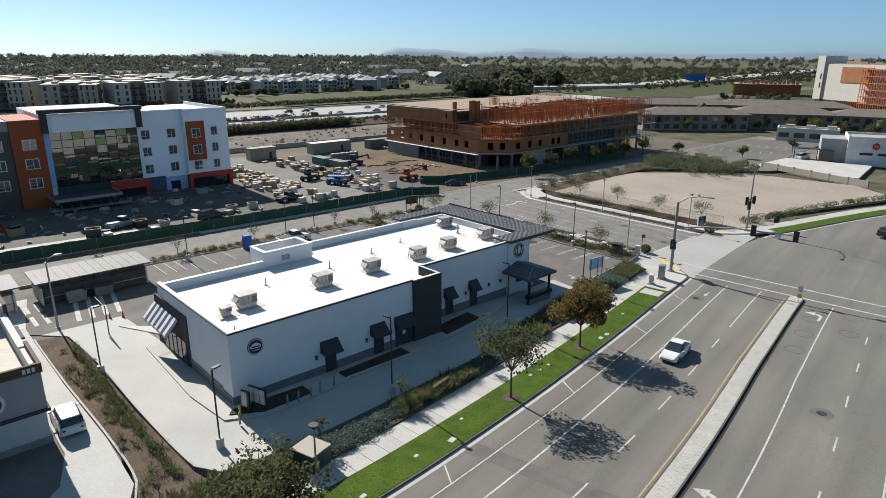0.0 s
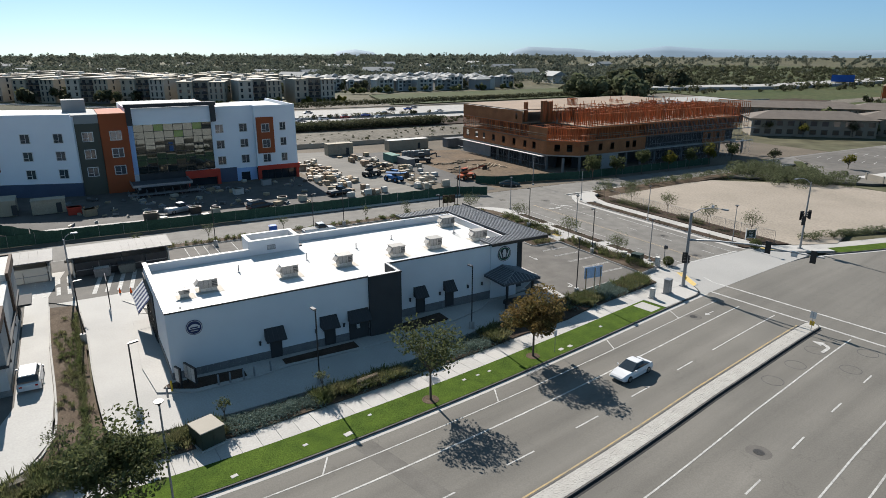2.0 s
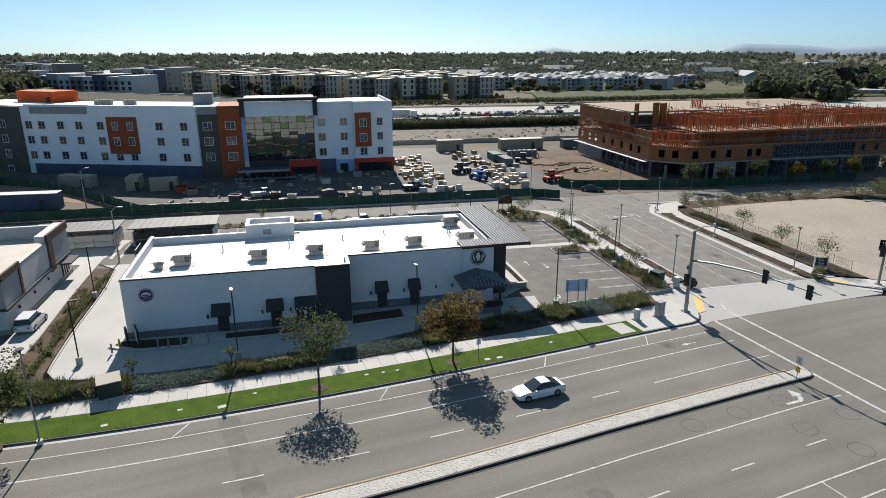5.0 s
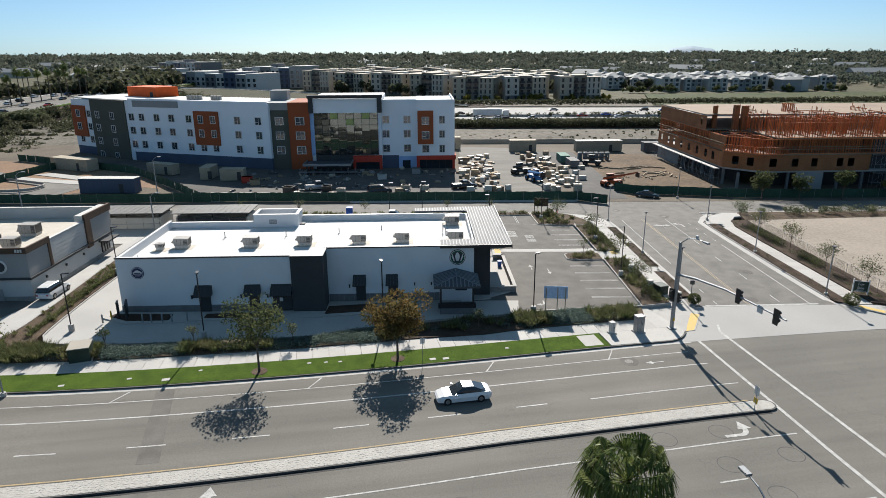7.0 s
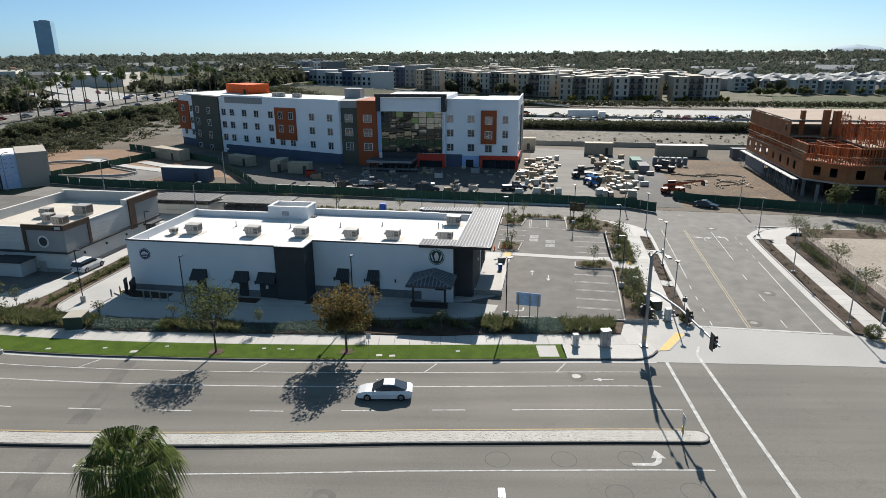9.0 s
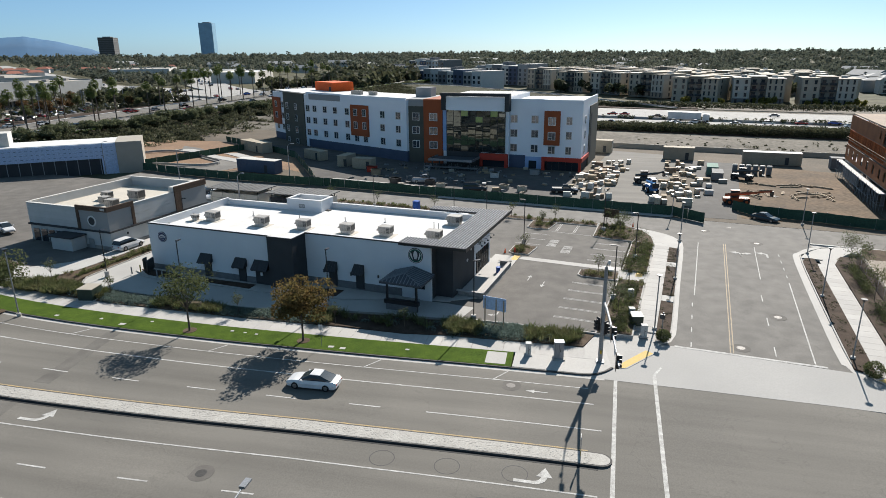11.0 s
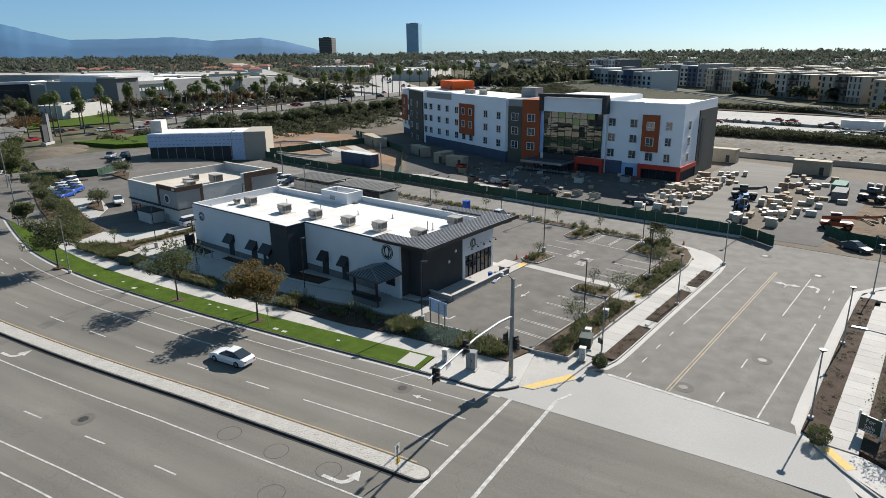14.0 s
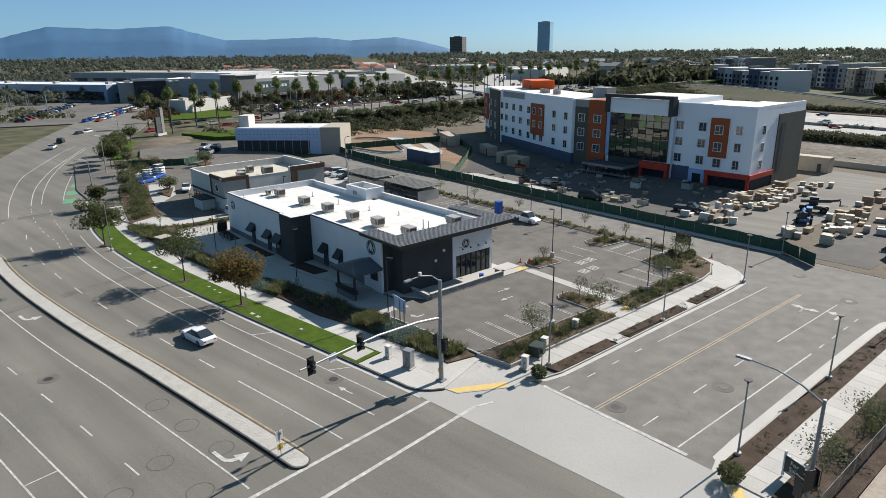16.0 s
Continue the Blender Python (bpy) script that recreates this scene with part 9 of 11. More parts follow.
# shops beyond the empty lot
for k, (x, y, w, d, turn) in enumerate(((-96, 284, 44, 16, 38), (-66, 312, 42, 16, 22), (-34, 322, 30, 16, 8), (-128, 330, 70, 16, 34), (-76, 356, 60, 16, 18))):
    t = thing("shop_row", "low two-storey shop row with a brown hipped roof", "building", x, y, 0, turn, group="shop rows")
    box_part("wall", -w / 2, w / 2, -d / 2, d / 2, -1, 6.4, APT_B, t)
    b = B()
    vs = [b.verts.new(p) for p in ((-w / 2 - 1.2, -d / 2 - 1.2, 6.2), (w / 2 + 1.2, -d / 2 - 1.2, 6.2), (w / 2 + 1.2, d / 2 + 1.2, 6.2), (-w / 2 - 1.2, d / 2 + 1.2, 6.2), (-w / 2 + d / 2, 0, 8.8), (w / 2 - d / 2, 0, 8.8))]
    for f in ((0, 1, 5, 4), (1, 2, 5), (2, 3, 4, 5), (3, 0, 4), (3, 2, 1, 0)):
        b.faces.new([vs[i] for i in f])
    part("roof", b, ROOFBR, t, "brown shingle roof")
    for j in range(int(w / 4)):
        for zz in (0.4, 3.6):
            x0 = -w / 2 + 1 + j * 4
            box_part("window", x0, x0 + 2.2, -d / 2 - 0.06, -d / 2 + 0.02, zz, zz + 1.8, GLASS, t)
t = thing("restaurant_building", "white flat-roofed restaurant with a red emblem", "building", -27, 215, 0.2, 12)
box_part("wall", 0, 30, 0, 14, -0.5, 7.0, WHITEP, t, "white stucco wall")
box_part("wing", -6.5, 0, 1.5, 12, -0.5, 6.6, GREYST, t, "grey stucco wing")
box_part("roof", 0.3, 29.7, 0.3, 13.7, 7.0, 7.1, TAUPE, t, "tan flat roof")
for x0, x1, y0, y1 in ((0, 30, 0, 0.3), (0, 0.3, 0.3, 13.7), (29.7, 30, 0.3, 13.7), (0, 30, 13.7, 14)):
    box_part("parapet", x0, x1, y0, y1, 7.0, 7.7, WHITEP, t)
sg = box_part("sign", 5.6, 8.2, -0.12, 0.0, 4.0, 6.4, WHITEP, t, "white sign plate")
b = B()
annulus(b, 0.45, 0.95, 0, 0.06, 20)
bx(b, -0.2, 0.2, -0.9, 1.0, 0.0, 0.07)
part("emblem", b, REDP, sg, "plain red ring and bar", m=pose(6.9, -0.12, 5.2, 90, 0, 0))
for x0 in (3.2, 7.6):
    box_part("window", x0, x0 + 3.2, -0.06, 0.02, 2.6, 3.3, GLASS, t, "low dark strip window")
box_part("entrance", -6.6, -3.0, 0.6, 1.5, -0.5, 3.2, GLASS, t, "glazed corner entrance")
box_part("awning", -13.5, -6.5, 3, 6, 3.0, 3.2, BLACKMET, t, "thin black awning on posts")
for xx in (-13, -7):
    box_part("post", xx - 0.1, xx + 0.1, 3.1, 3.3, -0.4, 3.0, BLACKMET, t)
flat_block("kiosk", "low pale service building", -47, 268, 20, 9, 3.8, 10, OFFW, ROOFW, 1, 0.2, 4)
for k, (x, y, w) in enumerate(((-66, 204, 9), (-60, 196, 10))):
    slab("parking_island", [(x, y), (x + w, y - 14), (x + w + 1.6, y - 13), (x + 1.6, y + 1.4)], -0.1, 0.55, LEAF_G, "low green hedge strip in the lot", uv=False, category="hedge")
slab("pavement", [(-46, 192), (-20, 188), (-20, 214), (-42, 214)], -0.2, 0.3, CONC, "pale concrete forecourt of the restaurant", uv=False, category="pavement")
slab("parking_lot", [(-70, 214), (-48, 190), (-42, 198), (-42, 214), (-40, 262), (-64, 258)], -0.2, 0.26, ASPHALT_LOT, "dark asphalt lot with white stalls", uv=False, category="parking lot")
b = B()
for k in range(7):
    bar(b, (-66 + k * 2.9, 222 + k * 0.4), (-65.2 + k * 2.9, 216.8 + k * 0.4), 0.14, 0.275)
    bar(b, (-62 + k * 2.9, 240), (-61.6 + k * 2.9, 235), 0.14, 0.275)
tagged(part("stall_lines", b, PAINT_W), "white stall lines of the far lot", "road marking", "", "structure")
# the tall half-built block and its podium
big = thing("timber_block", "tall half-built block in pale sheathing and open orange framing", "building", -77, 443, -0.4, -38)
box_part("wall", 0, 62, 0, 40, 5.5, 25.5, CREAM, big, "pale sheathed wall")
box_part("pier", -1.0, 4.5, -1.0, 14, 5.5, 30.0, CREAM, big, "pale corner pier")
box_part("sheathing", 17, 38, -0.3, 0.0, 15.5, 24.0, PLY, big, "orange plywood panel")
for k in range(2):
    box_part("window", 2.6, 3.4, -1.1, -0.98, 12 + 5 * k, 15 + 5 * k, GLASS, big, "narrow dark window")
for k in range(12):
    hgt = 25.5 + (0.5, 1.4, 0.8, 2.2, 3.0, 1.6)[k % 6] * min(1.0, k / 4)
    box_part("parapet", 4.6 + k * 4.75, 9.3 + k * 4.75, 0, 1.2, 25.5, hgt, PLYDECK, big, "uneven framed parapet")
for k in range(32):
    box_part("stud", -1 + k * 1.5, -0.7 + k * 1.5, 0.1, 0.5, 0, 5.5, LUMBER, big)
for k in range(6):
    box_part("floor_edge", 33, 62, -2.4, -0.4, 5 + k * 3.6, 5.4 + k * 3.6, LUMBER, big, "open framed floor")
for k in range(20):
    box_part("stud", 33 + k * 1.5, 33.3 + k * 1.5, -2.3, -2.0, 0, 23, LUMBER, big)
box_part("inner_wall", 0.5, 61.5, 3, 3.4, 0, 5.5, CHAR, big, "dark ground floor")
pod = thing("timber_block", "low framed podium of orange lumber", "building", -146, 520, -0.4, 14)
box_part("deck", 0, 46, 0, 30, 9.0, 9.5, PLYDECK, pod, "tan plywood deck")
box_part("inner_wall", 0.6, 45.4, 1.5, 29, 0, 9.0, PLY, pod, "dark orange sheathing")
for k in range(31):
    box_part("stud", k * 1.5, k * 1.5 + 0.3, 0, 0.4, 0, 9.0, LUMBER, pod)
for k in range(14):
    box_part("timber_pile", 4 + k * 2.9, 6.2 + k * 2.9, 3 + (k * 7) % 9, 5 + (k * 7) % 9, 9.5, 10.4 + (k * 5) % 4 * 0.7, (LUMBER, PLYDECK, CRATE)[k % 3], pod, "lumber stacked on the deck")
for k, (x, y, h) in enumerate(((-22, 244, 8.5), (-17, 250, 9.0), (-12, 243, 8.0))):
    copy_thing(pm, pose(x, y, 0.2) @ Matrix.Diagonal((1.1, 1.1, h / 14.5, 1)))
for k, (x, y, h) in enumerate(((-104, 268, 6), (-92, 272, 5), (-80, 286, 6), (-58, 296, 5.5), (-50, 300, 6), (-38, 285, 5), (-30, 290, 6), (-58, 282, 4.5), (-70, 200, 4), (-44, 231, 4.5), (-52, 204, 4), (-110, 250, 5), (-118, 262, 6))):
    tree("lot_tree", "bushy green tree among the far shops", x, y, h, h * 0.42, (LEAF_G, LEAF_Y, LEAF_D)[k % 3], 700, 0.22, 500 + k, 0.1, 0.25, 0.85, 0.2, "far lot trees")
# the freeway's further run, past the shops
b = B()
fr_ = [tuple(p) for p in spline([(-330, 480), (-272, 590), (-262, 690), (-255, 850), (-255, 1150), (-250, 1500)], 20)]
ribbon(b, fr_, offset_line(fr_, -34), -0.3, 3.2)
tagged(part("freeway", b, CONC_ROAD), "pale freeway running on past the shops", "road", "", "structure")
b = B()
bx(b, -0.15, 0.15, -15, 15, 0, 1.5)
for k in range(7):
    bx(b, -0.2, 0.2, -15 + k * 5 - 0.2, -15 + k * 5 + 0.2, 0, 1.7)
o = part("block_wall", b, TAUPE)
o.matrix_basis = pose(-30, 184, gz(184) + 0.1, 0, 0, 62)
tagged(o, "low tan block wall at the lot's end", "wall", kind="structure")
# blue roadside board far off
t = thing("billboard", "blue roadside board on posts", "sign", -223, 664, 0, 20)
box_part("board", -9, 9, -0.3, 0.3, 5, 11, BLUEPL, t)
for xx in (-5, 5):
    box_part("post", xx - 0.3, xx + 0.3, -0.2, 0.2, 0, 5, GALV, t)


# ---- street furniture ----
def lot_lamp(x, y, h=7.0, turn=0.0, z=0.3, two=False):
    """A slim black pole on a concrete plinth with a flat lamp head."""
    t = thing("lot_lamp", "slim black lamp post on a concrete plinth", "lamp post", x, y, z, turn, group="lot lamps")
    b = B()
    tube(b, [(0, 0, -0.3), (0, 0, 0.85)], 0.3, 16)
    part("plinth", b, CONC, t, "round concrete plinth", 0.0)
    part("pole", round_bar((0, 0, 0.85), (0, 0, h), 0.065), BLACKMET, t)
    for s in ((1, -1) if two else (1,)):
        b = B()
        bx(b, 0.05 * s if s > 0 else -0.75, 0.75 if s > 0 else -0.05, -0.16, 0.16, h - 0.06, h + 0.05)
        hd = part("head", b, BLACKMET, t, bevel=0.015)
        box_part("lens", 0.3 if s > 0 else -0.7, 0.7 if s > 0 else -0.3, -0.12, 0.12, h - 0.075, h - 0.06, LAMP_W, hd)
    return t


for x, y, h, turn in ((-35.2, 35.7, 7.2, 180), (-35.8, 54.6, 7.2, 180), (-35.6, 71.9, 7.2, 120), (-39.4, 21.4, 6.6, 100), (-58.2, 20.8, 6.6, 90), (-66.2, 74.4, 7.2, -90), (-45.4, 87.3, 7.0, -90), (-61.9, 90.8, 7.0, -90), (-76.2, 86.6, 7.0, 180),
                      (-84.0, 44, 6.4, 90), (-82.2, 60, 6.4, 90), (-82.5, 66, 6.4, 90)):
    lot_lamp(x, y, h, turn)


def street_lamp(x, y, h=6.2, turn=0.0):
    t = thing("street_lamp", "grey steel street lamp with a flat square head", "street lamp", x, y, 0.15, turn, group="street lamps")
    b = B()
    tube(b, [(0, 0, -0.1), (0, 0, 0.25)], 0.24, 12)
    part("base", b, CONC, t, "pale round base")
    b = B()
    tube(b, [(0, 0, 0.25), (0, 0, h)], [0.08, 0.055], 8)
    part("pole", b, GALV, t)
    b = B()
    disc(b, (0, 0), 0.3, h + 0.06, h + 0.13, 16)
    tube(b, [(0, 0, h - 0.2), (0, 0, h + 0.06)], [0.06, 0.16], 10)
    hd = part("head", b, DARKMET, t)
    b = B()
    disc(b, (0, 0), 0.2, h + 0.03, h + 0.058, 14)
    part("lens", b, LAMP_W, hd)


for x, y in ((-38.2, 91.5), (-55.4, 95.6), (-74.2, 98.5), (-35.2, 110.0), (-52.7, 112.6), (-71.2, 116.2), (-90.2, 99.0), (-89.0, 120.5)):
    street_lamp(x, y)


def tall_lamp(x, y, h, turn, arm=2.4, label="tall grey street light with a curved arm"):
    t = thing("street_light", label, "street light", x, y, 0.15, turn, group="street lights")
    b = B()
    tube(b, [(0, 0, -0.1), (0, 0, 0.2)], 0.25, 10)
    part("base", b, CONC, t)
    b = B()
    tube(b, [(0, 0, 0.2), (0, 0, h * 0.93)], [0.13, 0.08], 10)
    part("pole", b, GALV, t)
    b = B()
    tube(b, [(0, 0, h * 0.9), (arm * 0.25, 0, h * 0.96), (arm * 0.6, 0, h * 0.99), (arm, 0, h)], [0.06, 0.05, 0.045, 0.04], 8)
    ar = part("arm", b, GALV, t)
    b = B()
    bx(b, arm - 0.05, arm + 0.65, -0.16, 0.16, h - 0.05, h + 0.09)
    part("head", b, GALV, ar, bevel=0.02)
    return t


street_lamp(-26.4, 20.2, 7.9)
tall_lamp(8.6, 68.4, 9.8, 180, 1.8)
for y, tn in ((-12, 10), (-48, 20), (-85, 25)):
    p = road_line(-1.2, y, y + 4)[0]
    tall_lamp(p.x, p.y, 9.5, tn, 1.8)
p6 = (-72.6, 22.4)
tall_lamp(*p6, 8.2, 80, 0.9, "tall grey twin lot light")
for x, y in ((-104, -32), (-96, -6), (-110, 14)):
    tall_lamp(x, y, 8.0, 100, 0.9, "tall grey lot light")


# traffic signals
def signal_head(parent, x, y, z, turn=0.0, plate=False):
    m = pose(x, y, z, 0, 0, turn)
    b = B()
    bx(b, -0.18, 0.18, -0.12, 0.12, -0.55, 0.55)
    hd = part("signal_head", b, BLACKMET, parent, "black three-lamp signal head", 0.02, m)
    for k, mm in enumerate((LAMP_R, HVACD, HVACD)):
        b = B()
        tube(b, [(0, -0.12, 0.35 - 0.35 * k), (0, -0.30, 0.35 - 0.35 * k)], 0.15, 10)
        part("visor", b, BLACKMET, hd)
        b = B()
        tube(b, [(0, -0.125, 0.35 - 0.35 * k), (0, -0.14, 0.35 - 0.35 * k)], 0.11, 10)
        part("lens", b, mm, hd)
    b = B()
    bx(b, -0.32, 0.32, 0.10, 0.125, -0.72, 0.72)
    part("backplate", b, BLACKMET, hd)
    return hd


def mast_signal(x, y, turn, arm, h=9.9, arm_h=6.3, rise=1.4, heads=(0.62, 0.93), lum=True, r=0.2):
    t = thing("traffic_signal", "tall grey steel signal mast with a long arm", "traffic signal", x, y, 0.15, turn, group="traffic signals")
    b = B()
    bx(b, -0.38, 0.38, -0.38, 0.38, -0.1, 0.14)
    part("base_plate", b, GALV, t, bevel=0.02)
    b = B()
    tube(b, [(0, 0, 0.1), (0, 0, h)], [r * 1.15, r * 0.8], 12)
    part("pole", b, GALV, t)
    b = B()
    pts = [(0, 0, arm_h), (arm * 0.2, 0, arm_h + rise * 0.45), (arm * 0.5, 0, arm_h + rise * 0.85), (arm, 0, arm_h + rise)]
    tube(b, pts, [0.14, 0.12, 0.10, 0.07], 10)
    ar = part("arm", b, GALV, t)
    for s in heads:
        signal_head(ar, arm * s, 0, arm_h + rise * (0.95 if s > 0.5 else 0.8) - 0.05, 180 + 0)
    box_part("street_sign", arm * 0.78, arm * 0.78 + 0.7, -0.05, -0.02, arm_h + rise * 0.93 - 0.5, arm_h + rise * 0.93 + 0.2, WHITEP, ar, "white turn sign plate")
    if lum:
        b = B()
        tube(b, [(0, 0, h - 0.1), (1.2, 0, h + 0.75), (2.6, 0, h + 1.1), (3.9, 0, h + 1.15)], [0.07, 0.06, 0.05, 0.04], 8)
        la = part("lamp_arm", b, GALV, t)
        b = B()
        bx(b, 3.8, 4.6, -0.17, 0.17, h + 1.07, h + 1.22)
        part("head", b, GALV, la, bevel=0.03)
        b = B()
        bx(b, 2.5, 2.75, -0.1, 0.1, h + 1.15, h + 1.45)
        part("camera_box", b, WHITEP, la)
    signal_head(t, -0.05, 0.45, 3.6, 150)
    signal_head(t, 0.05, -0.5, 4.0, 30)
    box_part("push_button", 0.2, 0.32, -0.08, 0.08, 1.0, 1.35, YELLOWP, t)
    return t


mast_signal(-29.1, 85.6, 2.5, 15.8)
t = thing("street_light", "tall grey street light carrying black signal heads", "street light", -27.2, 115.9, 0.15, -95, group="street lights")
b = B()
bx(b, -0.3, 0.3, -0.3, 0.3, -0.1, 0.12)
part("base_plate", b, GALV, t, bevel=0.02)
b = B()
tube(b, [(0, 0, 0.1), (0, 0, 10.6)], [0.17, 0.1], 12)
part("pole", b, GALV, t)
b = B()
tube(b, [(0, 0, 10.3), (1.2, 0, 11.0), (2.6, 0, 11.45), (4.2, 0, 11.55)], [0.07, 0.06, 0.05, 0.045], 8)
la = part("lamp_arm", b, GALV, t)
b = B()
bx(b, 4.1, 5.0, -0.17, 0.17, 11.48, 11.62)
part("head", b, GALV, la, bevel=0.03)
signal_head(t, 0.0, 0.5, 5.6, 60)
signal_head(t, 0.0, -0.5, 5.2, 150)
signal_head(t, 0.45, 0.0, 4.6, -30)
for x, y, turn in ((*W(67.0, 2.2), 60),):
    t = thing("pedestrian_signal", "short post with a black walk signal", "signal", x, y, 0.15, turn, group="pedestrian signals")
    part("post", round_bar((0, 0, 0), (0, 0, 2.9), 0.05), GALV, t)
    b = B()
    bx(b, -0.25, 0.25, -0.3, -0.05, 2.25, 2.75)
    hd = part("head", b, BLACKMET, t, bevel=0.02)
    box_part("lens", -0.18, 0.18, -0.32, -0.3, 2.32, 2.68, HVACD, hd)
# keep-right sign on the median's nose
t = thing("median_sign", "white traffic sign on a post with a yellow marker", "traffic sign", -12.6, 84.0, 0.15, 0)
part("post", round_bar((0, 0, 0), (0, 0, 2.2), 0.03), GALV, t)
box_part("plate", -0.3, 0.3, -0.02, 0.0, 1.4, 2.2, WHITEP, t, "white sign plate")
b = B()
prism(b, [(-0.1, -0.25), (0.0, -0.25), (0.12, 0.1), (0.2, 0.05), (0.08, 0.28), (-0.1, 0.1), (0.02, 0.1)], 0, 0.01)
part("arrow", b, BLACKMET, t, m=pose(0, 0.0, 1.8, 90, 0, 180))
box_part("marker", -0.25, 0.25, -0.02, 0.0, 0.6, 1.1, YELLOWP, t, "yellow marker plate")
for y in (57.6,):
    p = road_line(-0.9, y, y + 4)[0]
    t = thing("kerb_sign", "small white kerb sign on a thin post", "traffic sign", p.x, p.y, 0.15, 90, group="kerb signs")
    part("post", round_bar((0, 0, 0), (0, 0, 2.4), 0.025), GALV, t)
    box_part("plate", -0.22, 0.22, -0.015, 0.0, 1.8, 2.4, WHITEP, t, "small white plate")

# cabinets on the corner
for x, y, w, d, h, mm, lb in ((-29.1, 78.6, 0.55, 0.5, 1.25, OFFW, "small pale utility pedestal"), (-28.9, 81.6, 0.75, 0.9, 1.85, GALV, "grey steel signal control cabinet"), (-36.0, 90.2, 0.6, 0.6, 1.3, OFFW, "small pale utility pedestal"),
                              (-41.0, 89.2, 0.7, 0.6, 1.1, OFFW, "pale irrigation cabinet beside the street"), (-46.8, 89.4, 0.6, 0.6, 1.2, OFFW, "pale utility pedestal beside the street"), (-39.0, 89.6, 1.5, 1.2, 1.2, mat("dark green steel", (0.03, 0.05, 0.035), bump=0.03, rough=0.5), "dark green transformer box"),
                              (-32.6, 24.6, 2.1, 1.9, 1.5, bpy.data.materials["dark green steel"] if "dark green steel" in bpy.data.materials else OLIVE, "dark green transformer with a dusty lid")):
    t = thing("utility_cabinet", lb, "utility box", x, y, 0.17, 8, group="utility boxes")
    box_part("pad", -w / 2 - 0.12, w / 2 + 0.12, -d / 2 - 0.12, d / 2 + 0.12, 0, 0.12, CONC, t)
    bd = box_part("body", -w / 2, w / 2, -d / 2, d / 2, 0.12, h, mm, t, bevel=0.03)
    box_part("lid", -w / 2 - 0.04, w / 2 + 0.04, -d / 2 - 0.04, d / 2 + 0.04, h, h + 0.07, TAUPE if w > 1.8 else mm, bd, bevel=0.02)
    box_part("door_seam", w / 2, w / 2 + 0.008, -0.012, 0.012, 0.2, h - 0.08, BLACKMET, bd)
    box_part("latch", w / 2, w / 2 + 0.03, 0.08, 0.14, h * 0.5, h * 0.62, IRON, bd)
# board sign on two posts
t = thing("board_sign", "pale board sign with a round emblem on wooden posts", "sign", -35.0, 74.3, 0.25, 75)
for xx in (-1.1, 0.2, 1.1):
    box_part("post", xx - 0.05, xx + 0.05, -0.1, 0.0, -0.2, 3.2, CRATE, t)
bd = box_part("board", -1.35, 1.35, 0.0, 0.05, 1.9, 3.4, WRAPBL, t, "pale blue-white board")
b = B()
disc(b, (0, 0), 0.42, 0, 0.012, 24)
part("emblem", b, mat("grey print", (0.35, 0.42, 0.48), bump=0), bd, m=pose(0, 0.05, 2.6, -90, 0, 0))
for k in range(2):
    box_part("print_bar", -0.9, 0.9, 0.05, 0.06, 2.0 + 1.15 * k, 2.08 + 1.15 * k, bpy.data.materials["grey print"], bd)
# sign boards at the far corner and beside the back street
t = thing("board_sign", "dark green for-sale board on white posts in the bed", "sign", *W(89.0, 3.6), 0.25, 62)
box_part("board", -0.85, 0.85, -0.04, 0.04, 0.35, 1.75, WHITEP, t)
pn = box_part("panel", -0.8, 0.8, -0.06, -0.04, 0.4, 1.7, bpy.data.materials["dark green steel"], t, "dark green printed panel")
cu = bpy.data.curves.new("lettering", "FONT")
cu.body, cu.size, cu.align_x, cu.extrude = "For\nSale", 0.5, "CENTER", 0.004
tmp = new("lettering", cu)
me = bpy.data.meshes.new_from_object(tmp.evaluated_get(bpy.context.evaluated_depsgraph_get()))
bpy.data.objects.remove(tmp)
me.materials.clear()
me.materials.append(WHITEP)
o = put("lettering", me, pn, pose(0, -0.065, 1.2, 90, 0, 0))
tagged(o, "white words For Sale")
for k in range(2):
    box_part("print_bar", -0.6 + 0.2 * k, 0.6 - 0.3 * k, -0.068, -0.06, 0.46 + 0.1 * k, 0.5 + 0.1 * k, WHITEP, pn)
for xx in (-0.85, 0.85):
    box_part("post", xx - 0.06, xx + 0.06, -0.08, 0.08, 0, 2.0, WHITEP, t, "white post")
t = thing("board_sign", "brown board sign on posts beside the back street", "sign", *W(56.5, 45.3), 0.4, ATURN - 10)
box_part("board", -1.3, 1.3, -0.05, 0.05, 1.4, 2.9, WOODPL, t)
for xx in (-1.2, 1.2):
    box_part("post", xx - 0.06, xx + 0.06, -0.06, 0.06, 0, 1.4, WOODPL, t)
# bench
t = thing("bench", "slatted bench with iron ends beside the pavement", "bench", -32.0, 39.0, 0.22, 92)
for k in range(4):
    box_part("seat_slat", -1.1, 1.1, -0.25 + k * 0.14, -0.15 + k * 0.14, 0.44, 0.48, CRATE, t)
for k in range(3):
    box_part("back_slat", -1.1, 1.1, 0.32, 0.36, 0.56 + k * 0.14, 0.66 + k * 0.14, CRATE, t)
for xx in (-1.0, 1.0):
    b = B()
    tube(b, [(xx, -0.3, 0), (xx, -0.28, 0.44), (xx, 0.3, 0.44), (xx, 0.36, 0.98)], 0.03, 6)
    tube(b, [(xx, 0.3, 0.44), (xx, 0.36, 0)], 0.03, 6)
    tube(b, [(xx, -0.28, 0.44), (xx, -0.28, 0.66), (xx, 0.32, 0.68)], 0.025, 6)
    part("iron_end", b, IRON, t)

